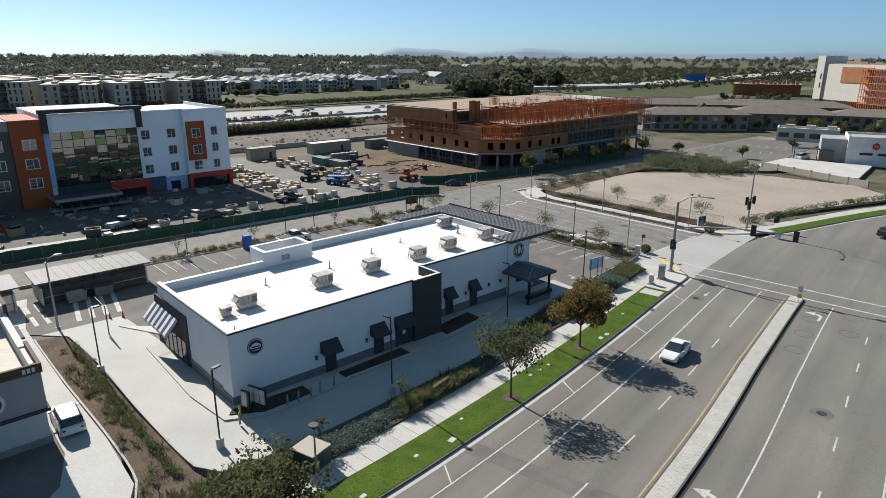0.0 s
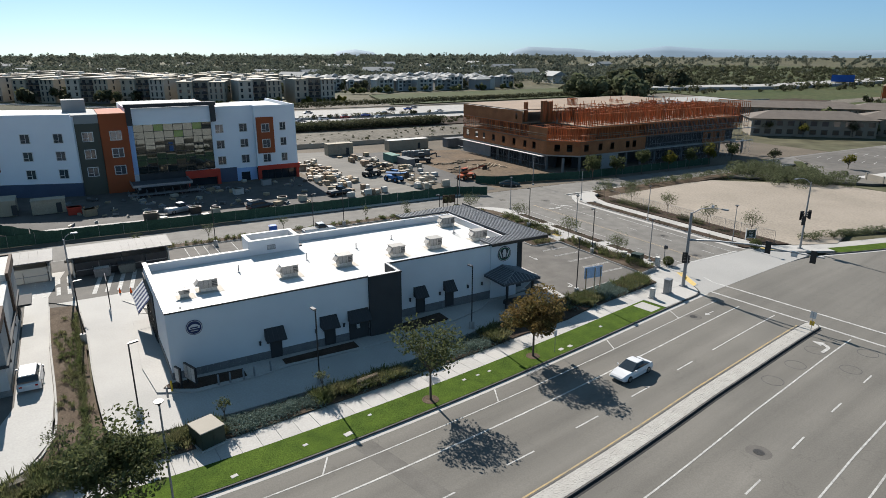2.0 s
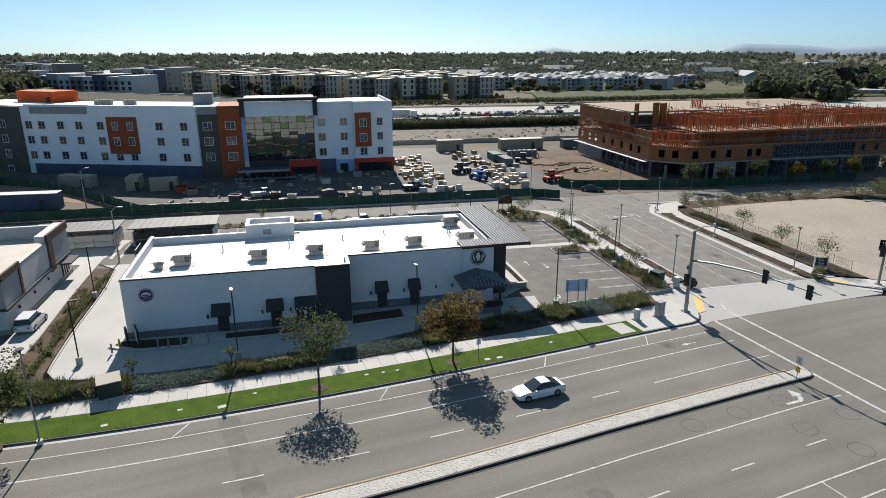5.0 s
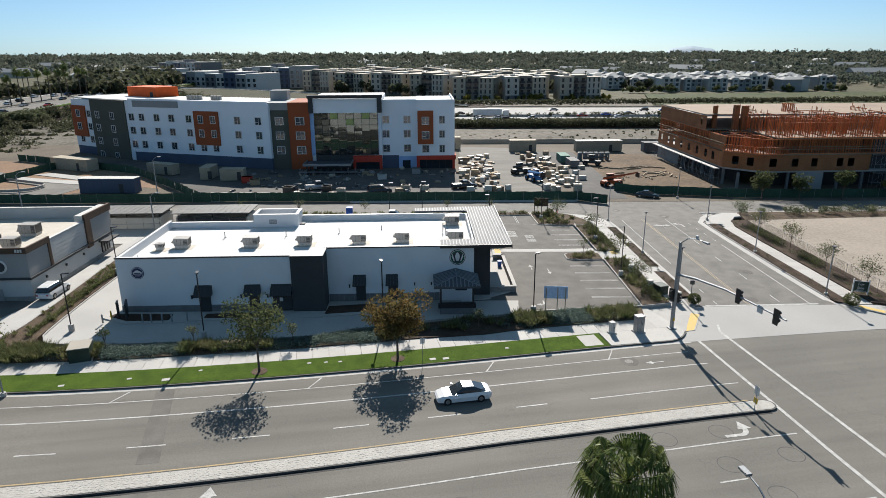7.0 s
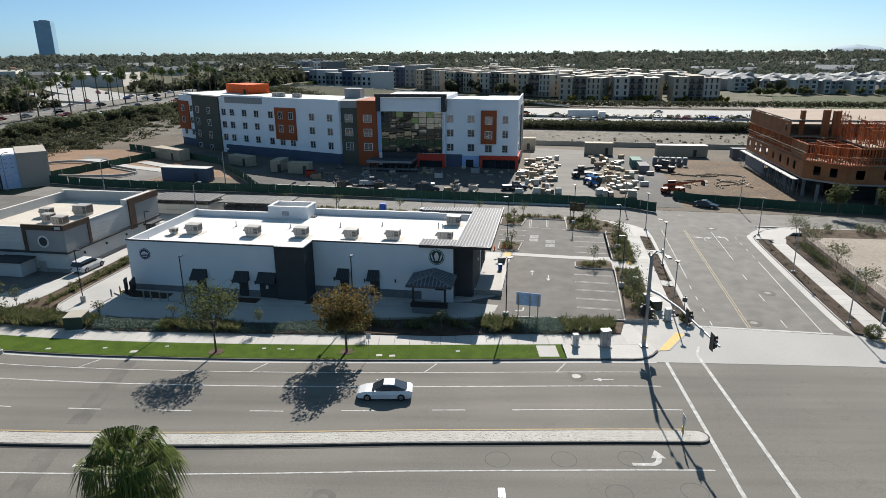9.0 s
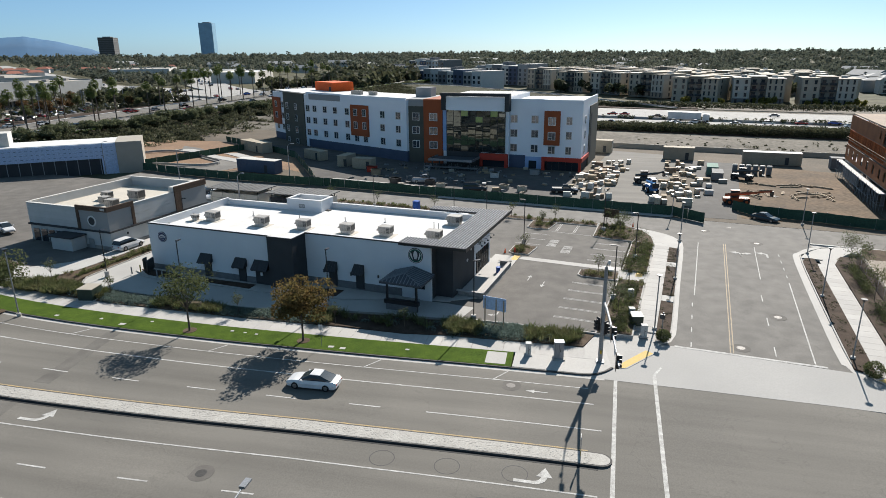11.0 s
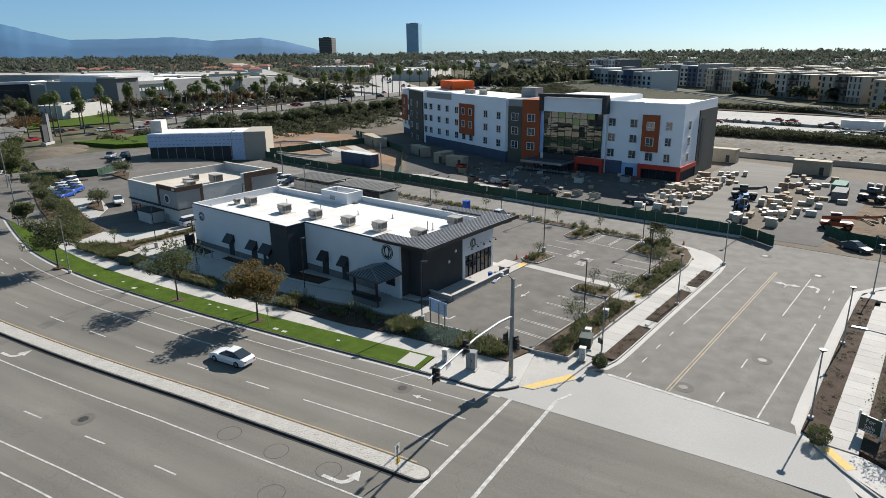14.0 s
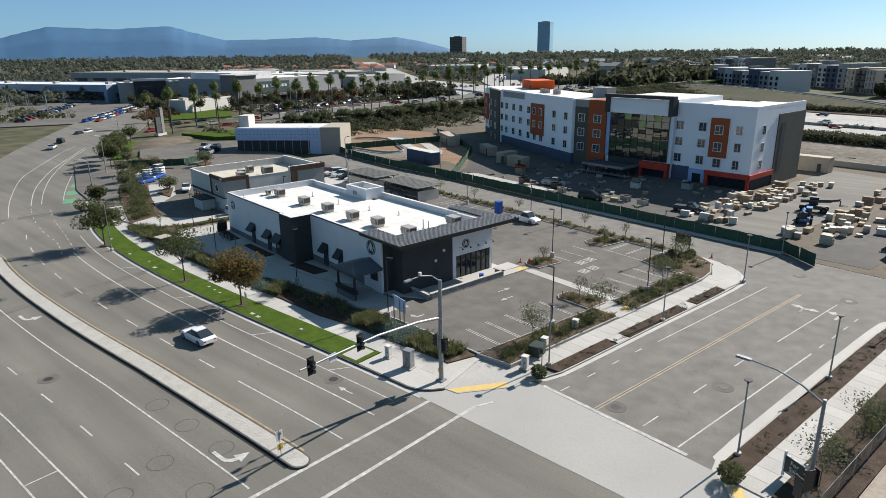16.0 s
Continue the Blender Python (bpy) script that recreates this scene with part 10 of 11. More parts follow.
# drive-through furniture
for u, v in ((-0.4, -2.0), (3.4, -2.9), (4.4, -3.0), (5.6, -3.0), (6.6, -2.9), (8.2, -2.6), (-0.9, -3.0)):
    x, y = W(u, v)
    t = thing("bollard", "yellow steel bollard by the drive lane" if u == -0.4 else "grey steel bollard beside the walk", "bollard", x, y, 0.45, group="bollards")
    b = B()
    tube(b, [(0, 0, 0), (0, 0, 0.95), (0, 0, 1.02)], [0.09, 0.09, 0.04], 12)
    part("post", b, YELLOWP if u == -0.4 else GALV, t)
for u, v, w in ((1.3, -1.8, 1.9), (0.3, -1.7, 0.9)):
    t = thing("menu_board", "black-framed order board with pale panels", "menu board", *W(u, v), 0.45, ATURN - 70)
    box_part("case", -w / 2, w / 2, -0.1, 0.1, 0.5, 2.0, BLACKMET, t, bevel=0.02)
    n = 3 if w > 1 else 1
    for k in range(n):
        x0 = -w / 2 + 0.08 + k * (w - 0.1) / n
        box_part("panel", x0, x0 + (w - 0.3) / n, -0.12, -0.1, 0.6, 1.9, OFFW, t, "pale panel")
    for xx in (-w / 3, w / 3):
        box_part("leg", xx - 0.05, xx + 0.05, -0.05, 0.05, 0, 0.5, BLACKMET, t)
t = thing("order_canopy", "black steel clearance frame over the lane", "clearance bar", *W(-3.6, 22.5), 0.3, ATURN + 90)
part("post", round_bar((0, 0, 0), (0, 0, 3.3), 0.06), BLACKMET, t)
part("beam", round_bar((0, 0, 3.2), (3.6, 0, 3.2), 0.06), BLACKMET, t)
part("hanger", round_bar((3.4, 0, 3.2), (3.4, 0, 2.8), 0.03), BLACKMET, t)
for u, v in ((-2.2, 27.2), (-1.0, 26.6), (43.6, 24.4), (60, 47.5)):
    t = thing("traffic_cone", "orange traffic cone on the lane", "traffic cone", *W(u, v), 0.32 if u < 50 else 0.0, group="traffic cones")
    b = B()
    tube(b, [(0, 0, 0.03), (0, 0, 0.7)], [0.16, 0.03], 12)
    part("cone", b, ORNET, t)
    box_part("base", -0.2, 0.2, -0.2, 0.2, 0, 0.03, BLACKMET, t)
# hydrant-like red valve and a blue bin on the patio
t = thing("waste_bin", "small blue bin on the patio", "bin", *W(45.2, 15.2), 0.42)
b = B()
tube(b, [(0, 0, 0), (0, 0, 0.8)], [0.26, 0.32], 14)
part("body", b, BLUEPL, t)
t = thing("hydrant", "red fire hydrant in the lot island", "hydrant", *W(45.0, 24.7), 0.45)
b = B()
tube(b, [(0, 0, 0), (0, 0, 0.6), (0, 0, 0.75)], [0.13, 0.13, 0.05], 12)
tube(b, [(-0.24, 0, 0.45), (0.24, 0, 0.45)], 0.07, 8)
part("body", b, REDP, t)

# bin enclosures
ROOFGR = mat("grey metal deck", (0.13, 0.127, 0.12), (0.10, 0.098, 0.094), rough=0.7, bump=0.03)
for u0, u1, v0, v1, lb in ((-7.0, 5.0, 36.4, 41.6, "dark-fronted bin enclosure with a flat metal roof"), (-21.0, -9.5, 36.4, 41.6, "cream block bin enclosure with a flat metal roof")):
    t = new("bin_enclosure")
    t.matrix_basis = pose(*W(u0, v0), gz(W(u0, v0)[1]) + 0.25, 0, 0, ATURN)
    tagged(t, lb, "enclosure", "bin enclosures")
    w, d = u1 - u0, v1 - v0
    c = CREAM if u0 < -8 else CHAR
    box_part("back_wall", 0, w, d - 0.2, d, 0, 2.1, CREAM, t)
    for xx in (0, w - 0.2):
        box_part("side_wall", xx, xx + 0.2, 0, d - 0.2, 0, 2.1, CREAM, t)
    for k in range(4):
        g0 = 0.3 + k * (w - 0.6) / 4
        gt = box_part("gate", g0 + 0.04, g0 + (w - 0.6) / 4 - 0.04, 0.0, 0.07, 0.12, 2.0, c, t)
        box_part("rail", g0 + 0.04, g0 + (w - 0.6) / 4 - 0.04, -0.04, 0.0, 0.9, 1.0, GALV, gt)
    for xx in (0.3, w / 2, w - 0.3):
        for yy in (0.4, d - 0.4):
            box_part("post", xx - 0.06, xx + 0.06, yy - 0.06, yy + 0.06, 2.0, 2.75, BLACKMET, t)
    rf = box_part("roof", -0.5, w + 0.5, -0.5, d + 0.4, 2.75, 2.9, ROOFGR, t, "grey flat metal roof")
    for k in range(int(w)):
        box_part("rib", k + 0.2, k + 0.28, -0.45, d + 0.35, 2.9, 2.94, ROOFGR, rf)
for u, v, mm in ((-3.6, 35.6, GALV), (-0.6, 35.8, mat("grey green skip steel", (0.16, 0.18, 0.17), bump=0.05, rough=0.6))):
    t = thing("rubbish_skip", "grey steel bin on wheels before the enclosure", "skip", *W(u, v), 0.25, ATURN, group="skips")
    b = B()
    vs = [b.verts.new(p) for p in ((-0.95, -0.75, 0.15), (0.95, -0.75, 0.15), (0.95, 0.75, 0.15), (-0.95, 0.75, 0.15), (-1.05, -0.95, 1.35), (1.05, -0.95, 1.35), (1.05, 0.95, 1.5), (-1.05, 0.95, 1.5))]
    for f in ((3, 2, 1, 0), (0, 1, 5, 4), (1, 2, 6, 5), (2, 3, 7, 6), (3, 0, 4, 7)):
        b.faces.new([vs[i] for i in f])
    part("body", b, mm, t)
    if mm is not GALV:
        box_part("lid", -1.08, 1.08, -0.98, 0.98, 1.42, 1.48, HVACD, t, m=pose(0, 0, 0))
    else:
        box_part("rubbish", -0.9, 0.9, -0.8, 0.8, 1.0, 1.15, OFFW, t, "pale rubbish inside")
    for xx in (-0.8, 0.8):
        for yy in (-0.6, 0.6):
            part("wheel", round_bar((xx - 0.04, yy, 0.08), (xx + 0.04, yy, 0.08), 0.08), TYRE, t)
t = thing("portable_toilet", "blue plastic portable toilet by the back street", "portable toilet", *W(21.5, 42.2), 0.3, ATURN)
box_part("cabin", -0.55, 0.55, -0.55, 0.55, 0.1, 2.05, BLUEPL, t, bevel=0.05)
box_part("roof", -0.6, 0.6, -0.6, 0.6, 2.05, 2.25, BLUEPL, t, "paler blue roof", 0.08)
box_part("door", -0.42, 0.42, -0.58, -0.55, 0.2, 1.95, BLUEPL, t)
box_part("skid", -0.55, 0.55, -0.55, 0.55, 0, 0.1, BLACKMET, t)


# ---- vehicles ----
def car(x, y, turn, paint, label, kind="sedan", z=0.0, group="cars"):
    """A car from its side profile: body with wheel arches' line, cabin glass, lamps and wheels. It faces +x."""
    L, wid, hb, hc = {"sedan": (4.85, 1.86, 0.92, 1.42), "suv": (4.75, 1.9, 1.05, 1.72), "pickup": (5.6, 1.98, 1.12, 1.85), "van": (5.2, 2.0, 1.2, 1.95)}[kind]
    t = thing("pickup_truck" if kind == "pickup" else "car", label, "car", x, y, z, turn, group=group)
    h = L / 2

    def loft(sections, m, name, label=""):
        b = B()
        rings = []
        for xx, zb, zt, wb, wt in sections:
            rings.append([b.verts.new(p) for p in ((xx, -wb / 2, zb), (xx, -wb / 2 * 1.0, zb + (zt - zb) * 0.55), (xx, -wt / 2, zt), (xx, wt / 2, zt), (xx, wb / 2, zb + (zt - zb) * 0.55), (xx, wb / 2, zb))])
        for r, s in zip(rings, rings[1:]):
            for i in range(6):
                b.faces.new((r[i], s[i], s[(i + 1) % 6], r[(i + 1) % 6]))
        b.faces.new(rings[0]), b.faces.new(rings[-1][::-1])
        return part(name, b, m, t, label, 0.0)
    w = wid
    loft([(-h, 0.35, hb * 0.82, w * 0.82, w * 0.74), (-h + 0.25, 0.24, hb * 0.98, w * 0.97, w * 0.84), (-h * 0.5, 0.22, hb, w, w * 0.88), (h * 0.3, 0.22, hb * 0.98, w, w * 0.88), (h * 0.72, 0.24, hb * 0.9, w * 0.97, w * 0.82),
          (h - 0.15, 0.28, hb * 0.74, w * 0.9, w * 0.74), (h, 0.36, hb * 0.62, w * 0.74, w * 0.62)], paint, "body")
    if kind == "sedan":
        cab = [(-h * 0.80, hb * 0.93, hb * 0.99, w * 0.82, w * 0.7), (-h * 0.34, hb * 0.95, hc - 0.03, w * 0.86, w * 0.62), (h * 0.02, hb * 0.95, hc, w * 0.86, w * 0.64), (h * 0.46, hb * 0.9, hb * 0.95, w * 0.84, w * 0.72)]
        rf = [(-h * 0.36, hc - 0.06, hc - 0.01, w * 0.63, w * 0.58), (-h * 0.15, hc - 0.02, hc + 0.025, w * 0.65, w * 0.6), (h * 0.04, hc - 0.04, hc + 0.015, w * 0.65, w * 0.6)]
    elif kind == "pickup":
        cab = [(-h * 0.14, hb, hc - 0.1, w * 0.86, w * 0.68), (h * 0.02, hb, hc - 0.02, w * 0.87, w * 0.7), (h * 0.24, hb, hc - 0.04, w * 0.87, w * 0.7), (h * 0.5, hb * 0.92, hb, w * 0.85, w * 0.74)]
        rf = [(-h * 0.13, hc - 0.1, hc - 0.02, w * 0.7, w * 0.66), (h * 0.25, hc - 0.08, hc, w * 0.71, w * 0.66)]
    else:
        cab = [(-h * 0.96, hb, hb + 0.1, w * 0.85, w * 0.72), (-h * 0.82, hb, hc - 0.08, w * 0.86, w * 0.68), (h * 0.05, hb, hc, w * 0.87, w * 0.7), (h * 0.5, hb * 0.94, hb * 0.99, w * 0.85, w * 0.74)]
        rf = [(-h * 0.88, hc - 0.12, hc - 0.03, w * 0.66, w * 0.62), (-h * 0.4, hc - 0.02, hc + 0.04, w * 0.71, w * 0.66), (h * 0.08, hc - 0.05, hc + 0.02, w * 0.71, w * 0.66)]
    loft(cab, GLASS, "cabin_glass", "dark windows")
    loft(rf, paint, "roof_panel")
    if kind == "pickup":
        box_part("cargo_bed", -h + 0.15, -h * 0.2, -w * 0.4, w * 0.4, hb * 0.93, hb + 0.015, BLACKMET, t, "dark open cargo bed")
    for s in (-1, 1):
        box_part("headlight", h - 0.22, h - 0.06, s * w * 0.3 - 0.14, s * w * 0.3 + 0.14, hb * 0.56, hb * 0.68, LAMP_W, t, bevel=0.02)
        box_part("tail_light", -h - 0.01, -h + 0.1, s * w * 0.32 - 0.13, s * w * 0.32 + 0.13, hb * 0.62, hb * 0.8, LAMP_R, t, bevel=0.02)
        box_part("mirror", h * 0.3, h * 0.3 + 0.14, s * w * 0.5 - 0.02, s * w * 0.5 + 0.16 * s + 0.02, hb, hb + 0.12, paint, t)
        for xx in (-h * 0.6, h * 0.62):
            rw = 0.33 if kind == "sedan" else 0.37
            wh = part("wheel", round_bar((xx, s * (w / 2 - 0.2), rw), (xx, s * (w / 2 + 0.015), rw), rw, 18), TYRE, t)
            part("rim", round_bar((xx, s * (w / 2 - 0.05), rw), (xx, s * (w / 2 + 0.025), rw), rw * 0.62, 12), CHROME, wh)
    return t


car(-51.5, 15.3, 170, CAR_W, "white estate car in the drive lane", "suv", 0.32)
car(-19.0, 60.0, -89, CAR_W, "white saloon with a dark roof in the lane", "sedan", 0.0)
car(-91.2, 115.0, 50, CAR_G, "dark teal saloon parked at the site gate", "sedan", 0.0)
car(*W(29.0, 41.5), ATURN, CAR_W, "white pickup parked behind the shop", "pickup", 0.3)
for u, pt, kd, lb in ((-35.2, CAR_R, "sedan", "red saloon in the rear lot"), (-32.0, CAR_W, "suv", "white car in the rear lot"), (-28.6, CAR_W, "suv", "white car in the rear lot"), (-25.4, CAR_K, "suv", "dark car in the rear lot"), (-22.0, CAR_W, "pickup", "white pickup in the rear lot")):
    car(*W(u, 39.2), ATURN - 90, pt, lb, kd, 0.22)
for k, (pt, lb) in enumerate(((CAR_B, "bright blue car beside the restaurant"), (CAR_B, "bright blue car beside the restaurant"), (CAR_W, "white car beside the restaurant"), (CAR_W, "white car beside the restaurant"))):
    car(-53.5 - 1.2 * k, -26.5 - 3.0 * k, 20, pt, lb, "sedan", 0.22)
for (x, y, tn, pt, kd) in ((-104.0, 60, 100, CAR_K, "van"), (-106.5, 79, 95, CAR_K, "pickup"), (-111, 47, 100, CAR_S, "pickup"), (-90, -66, 40, CAR_S, "pickup"), (-86, -58, 100, CAR_K, "sedan")):
    car(x, y, tn, pt, "parked vehicle on the building site", kd, 0.08)
for (x, y, tn, pt, kd) in ((-38, 216, 70, CAR_W, "van"), (-7.5, 128, 60, CAR_K, "suv")):
    car(x, y, tn, pt, "parked car by the far lot" if y > 150 else "dark car at the far kerb", kd, 0.16)
# traffic and parked cars far off
rd = random.Random(17)


def far_car(x, y, z, turn, paint, tall):
    t = new("car")
    t.matrix_basis = pose(x, y, z, 0, 0, turn)
    tagged(t, "small distant car on a far road", "car", "distant cars")
    h = 1.05 if tall else 0.9
    b = B()
    prism(b, [(-2.35, 0.3), (2.35, 0.3), (2.35, 0.62), (1.4, h - 0.05), (-2.2, h), (-2.35, 0.7)], -0.9, 0.9)
    part("body", b, paint, t, m=pose(0, 0, 0, 90, 0, 0))
    b = B()
    prism(b, [(-2.0 if tall else -1.7, h - 0.05), (1.2, h - 0.05), (0.4, h + 0.5), (-1.8 if tall else -0.9, h + 0.5)], -0.75, 0.75)
    cg = part("cabin_glass", b, GLASS, t, m=pose(0, 0, 0, 90, 0, 0))
    for xx in (-1.4, 1.45):
        b = B()
        tube(b, [(xx, -0.92, 0.33), (xx, 0.92, 0.33)], 0.33, 8)
        part("axle", b, TYRE, t, "black wheels on an axle")
    box_part("roof_panel", -1.75 if tall else -0.85, 0.35, -0.72, 0.72, h + 0.5, h + 0.55, paint, t)
    return t


mesh_cars = [far_car(*W(60 + 12 * k, 208 + 4 * k), 0.36 + gz(W(60, 208)[1]), ATURN, pt, tl) for k, (pt, tl) in enumerate(((CAR_W, False), (CAR_K, True), (CAR_S, False), (CAR_W, True), (CAR_R, False), (CAR_B, False), (CAR_K, False)))]
for k in range(34):
    v = rd.choice((207, 211, 215, 219, 223, 238, 243, 250, 258, 266))
    u = rd.uniform(-60, 330)
    x, y = W(u, v + bend(u))
    copy_thing(rd.choice(mesh_cars), pose(x, y, 0.36 + gz(y), 0, 0, ATURN + (0 if v < 230 else 180)))
for k in range(46):
    x = -100 - 270 * rd.random()
    o = rd.choice((-17, -13.6, -10, -6, 6, 10, 13.6, 17))
    px, py = ave_at(x, o)
    qx, qy = ave_at(x - 8, o)
    z = ave_z(px) + 1.01 - 0.85 * max(0.0, min(1.0, (px + 150) / 40))
    copy_thing(rd.choice(mesh_cars), pose(px, py, z, 0, 0, math.degrees(math.atan2(qy - py, qx - px)) + (180 if o > 0 else 0)))
for k in range(84):
    u = rd.uniform(-480, -110)
    if k % 2:
        v = rd.choice((207, 211, 215, 219, 238, 243, 250, 258, 266)) + bend(u)
        turn = ATURN - 24
    else:
        v = 262 + rd.choice((2, 6, 10, 14)) + (u + 60) ** 2 * 0.00175
        turn = ATURN - math.degrees(math.atan2(-2 * 0.00175 * (u + 60), 1))
    x, y = W(u, v)
    copy_thing(rd.choice(mesh_cars), pose(x, y, 0.36 + gz(y), 0, 0, turn + rd.choice((0, 180))))
for k in range(48):
    r, c = divmod(k, 16)
    x, y = -180 - c * 6.4 - r * 1.5, -158 - r * 12 - c * 0.4
    if rd.random() < 0.85:
        copy_thing(rd.choice(mesh_cars), pose(x, y, 1.77, 0, 0, 98 + rd.choice((0, 180))))
# queue of cars and parked rows by the shopping street
for k in range(34):
    r, c = divmod(k, 17)
    x, y = -98 - c * 4.2 - r * 4.5, -181 - c * 5.6 + r * 2.5
    copy_thing(mesh_cars[5] if k == 0 else rd.choice(mesh_cars), pose(x, y, 1.82, 0, 0, 53 + rd.choice((0, 180))))
for k in range(26):
    r, c = divmod(k, 13)
    if rd.random() < 0.85:
        copy_thing(rd.choice(mesh_cars), pose(-80 - c * 4.0 - r * 2, -205 - c * 6.4 - r * 9, 1.77, 0, 0, -37 + rd.choice((0, 180))))
for k in range(36):
    r, c = divmod(k, 9)
    if rd.random() < 0.85:
        copy_thing(rd.choice(mesh_cars), pose(-36 - c * 5.5 - r * 2, -222 - c * 1.5 - r * 17, 1.77, 0, 0, 100 + rd.choice((0, 180))))
for x, y, turn, c in ((-84, -142, 40, 3), (-79, -137, 40, 1), (-66, -116, 240, 1), (-59, -103, 238, 0), (-101, -126, 20, 4), (-118, -140, 10, 1)):
    copy_thing(mesh_cars[c], pose(x, y, 0.2 + gz(y) if y > -125 else 0.5 + 0.6, 0, 0, turn))
t = thing("lorry", "white articulated lorry on the freeway", "lorry", *W(66, 224), 0.36, ATURN)
box_part("trailer", -8, 5, -1.25, 1.25, 1.1, 3.9, WHITEP, t, bevel=0.04)
box_part("cab", 5.6, 8.2, -1.2, 1.2, 0.6, 3.3, WHITEP, t, bevel=0.15)
box_part("windscreen", 8.2, 8.25, -1.0, 1.0, 1.9, 3.0, GLASS, t)
for xx in (-7, -5.8, 4.6, 5.9, 7.4):
    for s in (-1, 1):
        part("wheel", round_bar((xx, s * 0.9, 0.5), (xx, s * 1.2, 0.5), 0.5, 12), TYRE, t)

# cars parked in the restaurant's side lot
for k, (x, y, paint, kd, lb) in enumerate(((-61.0, -37.6, CAR_W, "suv", "white parked sport utility car"), (-59.6, -34.6, CAR_W, "sedan", "white parked saloon car"), (-58.2, -31.6, CAR_S, "sedan", "silver parked saloon car"), (-56.8, -28.6, CAR_B, "sedan", "bright blue parked saloon car"),
                                           (-55.0, -11.0, CAR_W, "sedan", "white saloon car beside the restaurant"), (-88.0, -57.0, CAR_K, "pickup", "black parked pickup truck"), (-90.5, -60.5, CAR_K, "suv", "black parked sport utility car"), (-84.0, -53.5, CAR_S, "pickup", "silver parked pickup truck"))):
    car(x, y, 25 if k < 4 else 60 if k == 4 else 35, paint, lb, kd, 0.42 if k < 5 else 0.25, "parked cars")

# ---- the building sites ----
fence = new("site_fence")
tagged(fence, "green mesh-covered construction fence with sagging panels", "fence")


def plan_uv(x, y):
    return (x - AX) * UA[0] + (y - AY) * UA[1], -(x - AX) * UA[1] + (y - AY) * UA[0]


path = [(-76, 109), (-58, 101), (-36, 89), (-17, 67), (-10, 58.2), (30, 57.6), (66, 57.6)]
slab("paving", [(66, 55.6), (100, 55.2), (102, 58.4), (88, 61.8), (79.5, 63.0), (74, 66), (68, 64), (66, 58)], -0.3, 0.02, CONC_ROAD, "pale dusty concrete apron at the site gate", category="paving")
path2 = [(80, 63.2), (88, 62.2), (102, 59.0), (120, 58.6), (150, 58.4)]
gate1 = [(66, 57.6), (71.5, 54.2)]
gate2 = [(80, 63.2), (76.5, 66.5)]
for pth in (path, path2, gate1, gate2, [(-58, 101), (-62, 80), (-66, 60)], [(-8, 58), (-30, 57), (-50, 57.5), (-66, 60)], [plan_uv(-58, -52), plan_uv(-71, -42.5), plan_uv(-80, -46.5)]):
    for p, q in zip(pth, pth[1:]):
        n = max(1, round(math.dist(p, q) / 3.5))
        for k in range(n):
            a, c = (Vector(W(p[0] + (q[0] - p[0]) * s / n, p[1] + (q[1] - p[1]) * s / n)) for s in (k, k + 1))
            b = B()
            m = 5
            lean = rd.uniform(-0.12, 0.12)
            nn = Vector((-(c - a).y, (c - a).x)).normalized()
            rows_ = []
            for j in range(m + 1):
                pt = a.lerp(c, j / m)
                sag = 0.08 * math.sin(j / m * math.pi) * rd.uniform(0.3, 1.6)
                o = nn * (lean + 0.07 * math.sin(j * 2.1 + k))
                g = gz(pt.y)
                rows_.append([b.verts.new((pt.x, pt.y, 0.08 + g)), b.verts.new((pt.x + o.x * 0.7, pt.y + o.y * 0.7, 1.0 + g)), b.verts.new((pt.x + o.x, pt.y + o.y, 1.95 - sag + g))])
            for r, s in zip(rows_, rows_[1:]):
                for i in range(2):
                    b.faces.new((r[i], s[i], s[i + 1], r[i + 1]))
            pn = part("panel", b, FENCEG, fence)
            pn.data.materials[0] = FENCEG
            b = B()
            g = gz(a.y)
            tube(b, [(a.x, a.y, 0.0 + g), (a.x, a.y, 2.05 + g)], 0.03, 6)
            part("post", b, GALV, pn)


mesh_fence = tagged(new("chain_fence"), "dark chain-link fence along the empty lot", "fence")
for k in range(12):
    a, c = Vector((*W(91.6, 1.0 + k * 3.1), 0)), Vector((*W(91.6, 4.1 + k * 3.1), 0))
    a.z, c.z = gz(a.y) + 0.25, gz(c.y) + 0.25
    up = Vector((0, 0, 1.8))
    b = B()
    tube(b, [a, a + up], 0.03, 6)
    ps = part("post", b, GALV, mesh_fence)
    b = B()
    tube(b, [a + up, c + up], 0.022, 5)
    part("top_rail", b, GALV, ps)
    b = B()
    for j in range(24):
        s0, s1 = j / 24, (j + 5) / 24
        for lo_, hi_ in ((s0, s1), (s1, s0)):
            if max(lo_, hi_) <= 1.0:
                tube(b, [a.lerp(c, lo_) + Vector((0, 0, 0.05)), a.lerp(c, hi_) + up], 0.006, 3, False)
    tagged(part("mesh", b, HVACD, ps, "dark wire mesh"), kind="stuff")


def stack(x, y, w, d, h, turn, mm, label, group="pallets"):
    """Wrapped goods on a timber pallet."""
    t = thing("pallet_stack", label, "pallet", x, y, 0.08, turn, group=group)
    for k in range(3):
        box_part("bearer", -w / 2, w / 2, -d / 2 + k * (d - 0.12) / 2, -d / 2 + 0.12 + k * (d - 0.12) / 2, 0, 0.12, CRATE, t)
    nl = max(1, int(h / 0.45))
    for k in range(nl):
        j = rd.uniform(-0.04, 0.04)
        box_part("load", -w / 2 + j, w / 2 + j, -d / 2 - j, d / 2 - j, 0.12 + k * h / nl, 0.12 + (k + 0.97) * h / nl, mm, t)
    return t


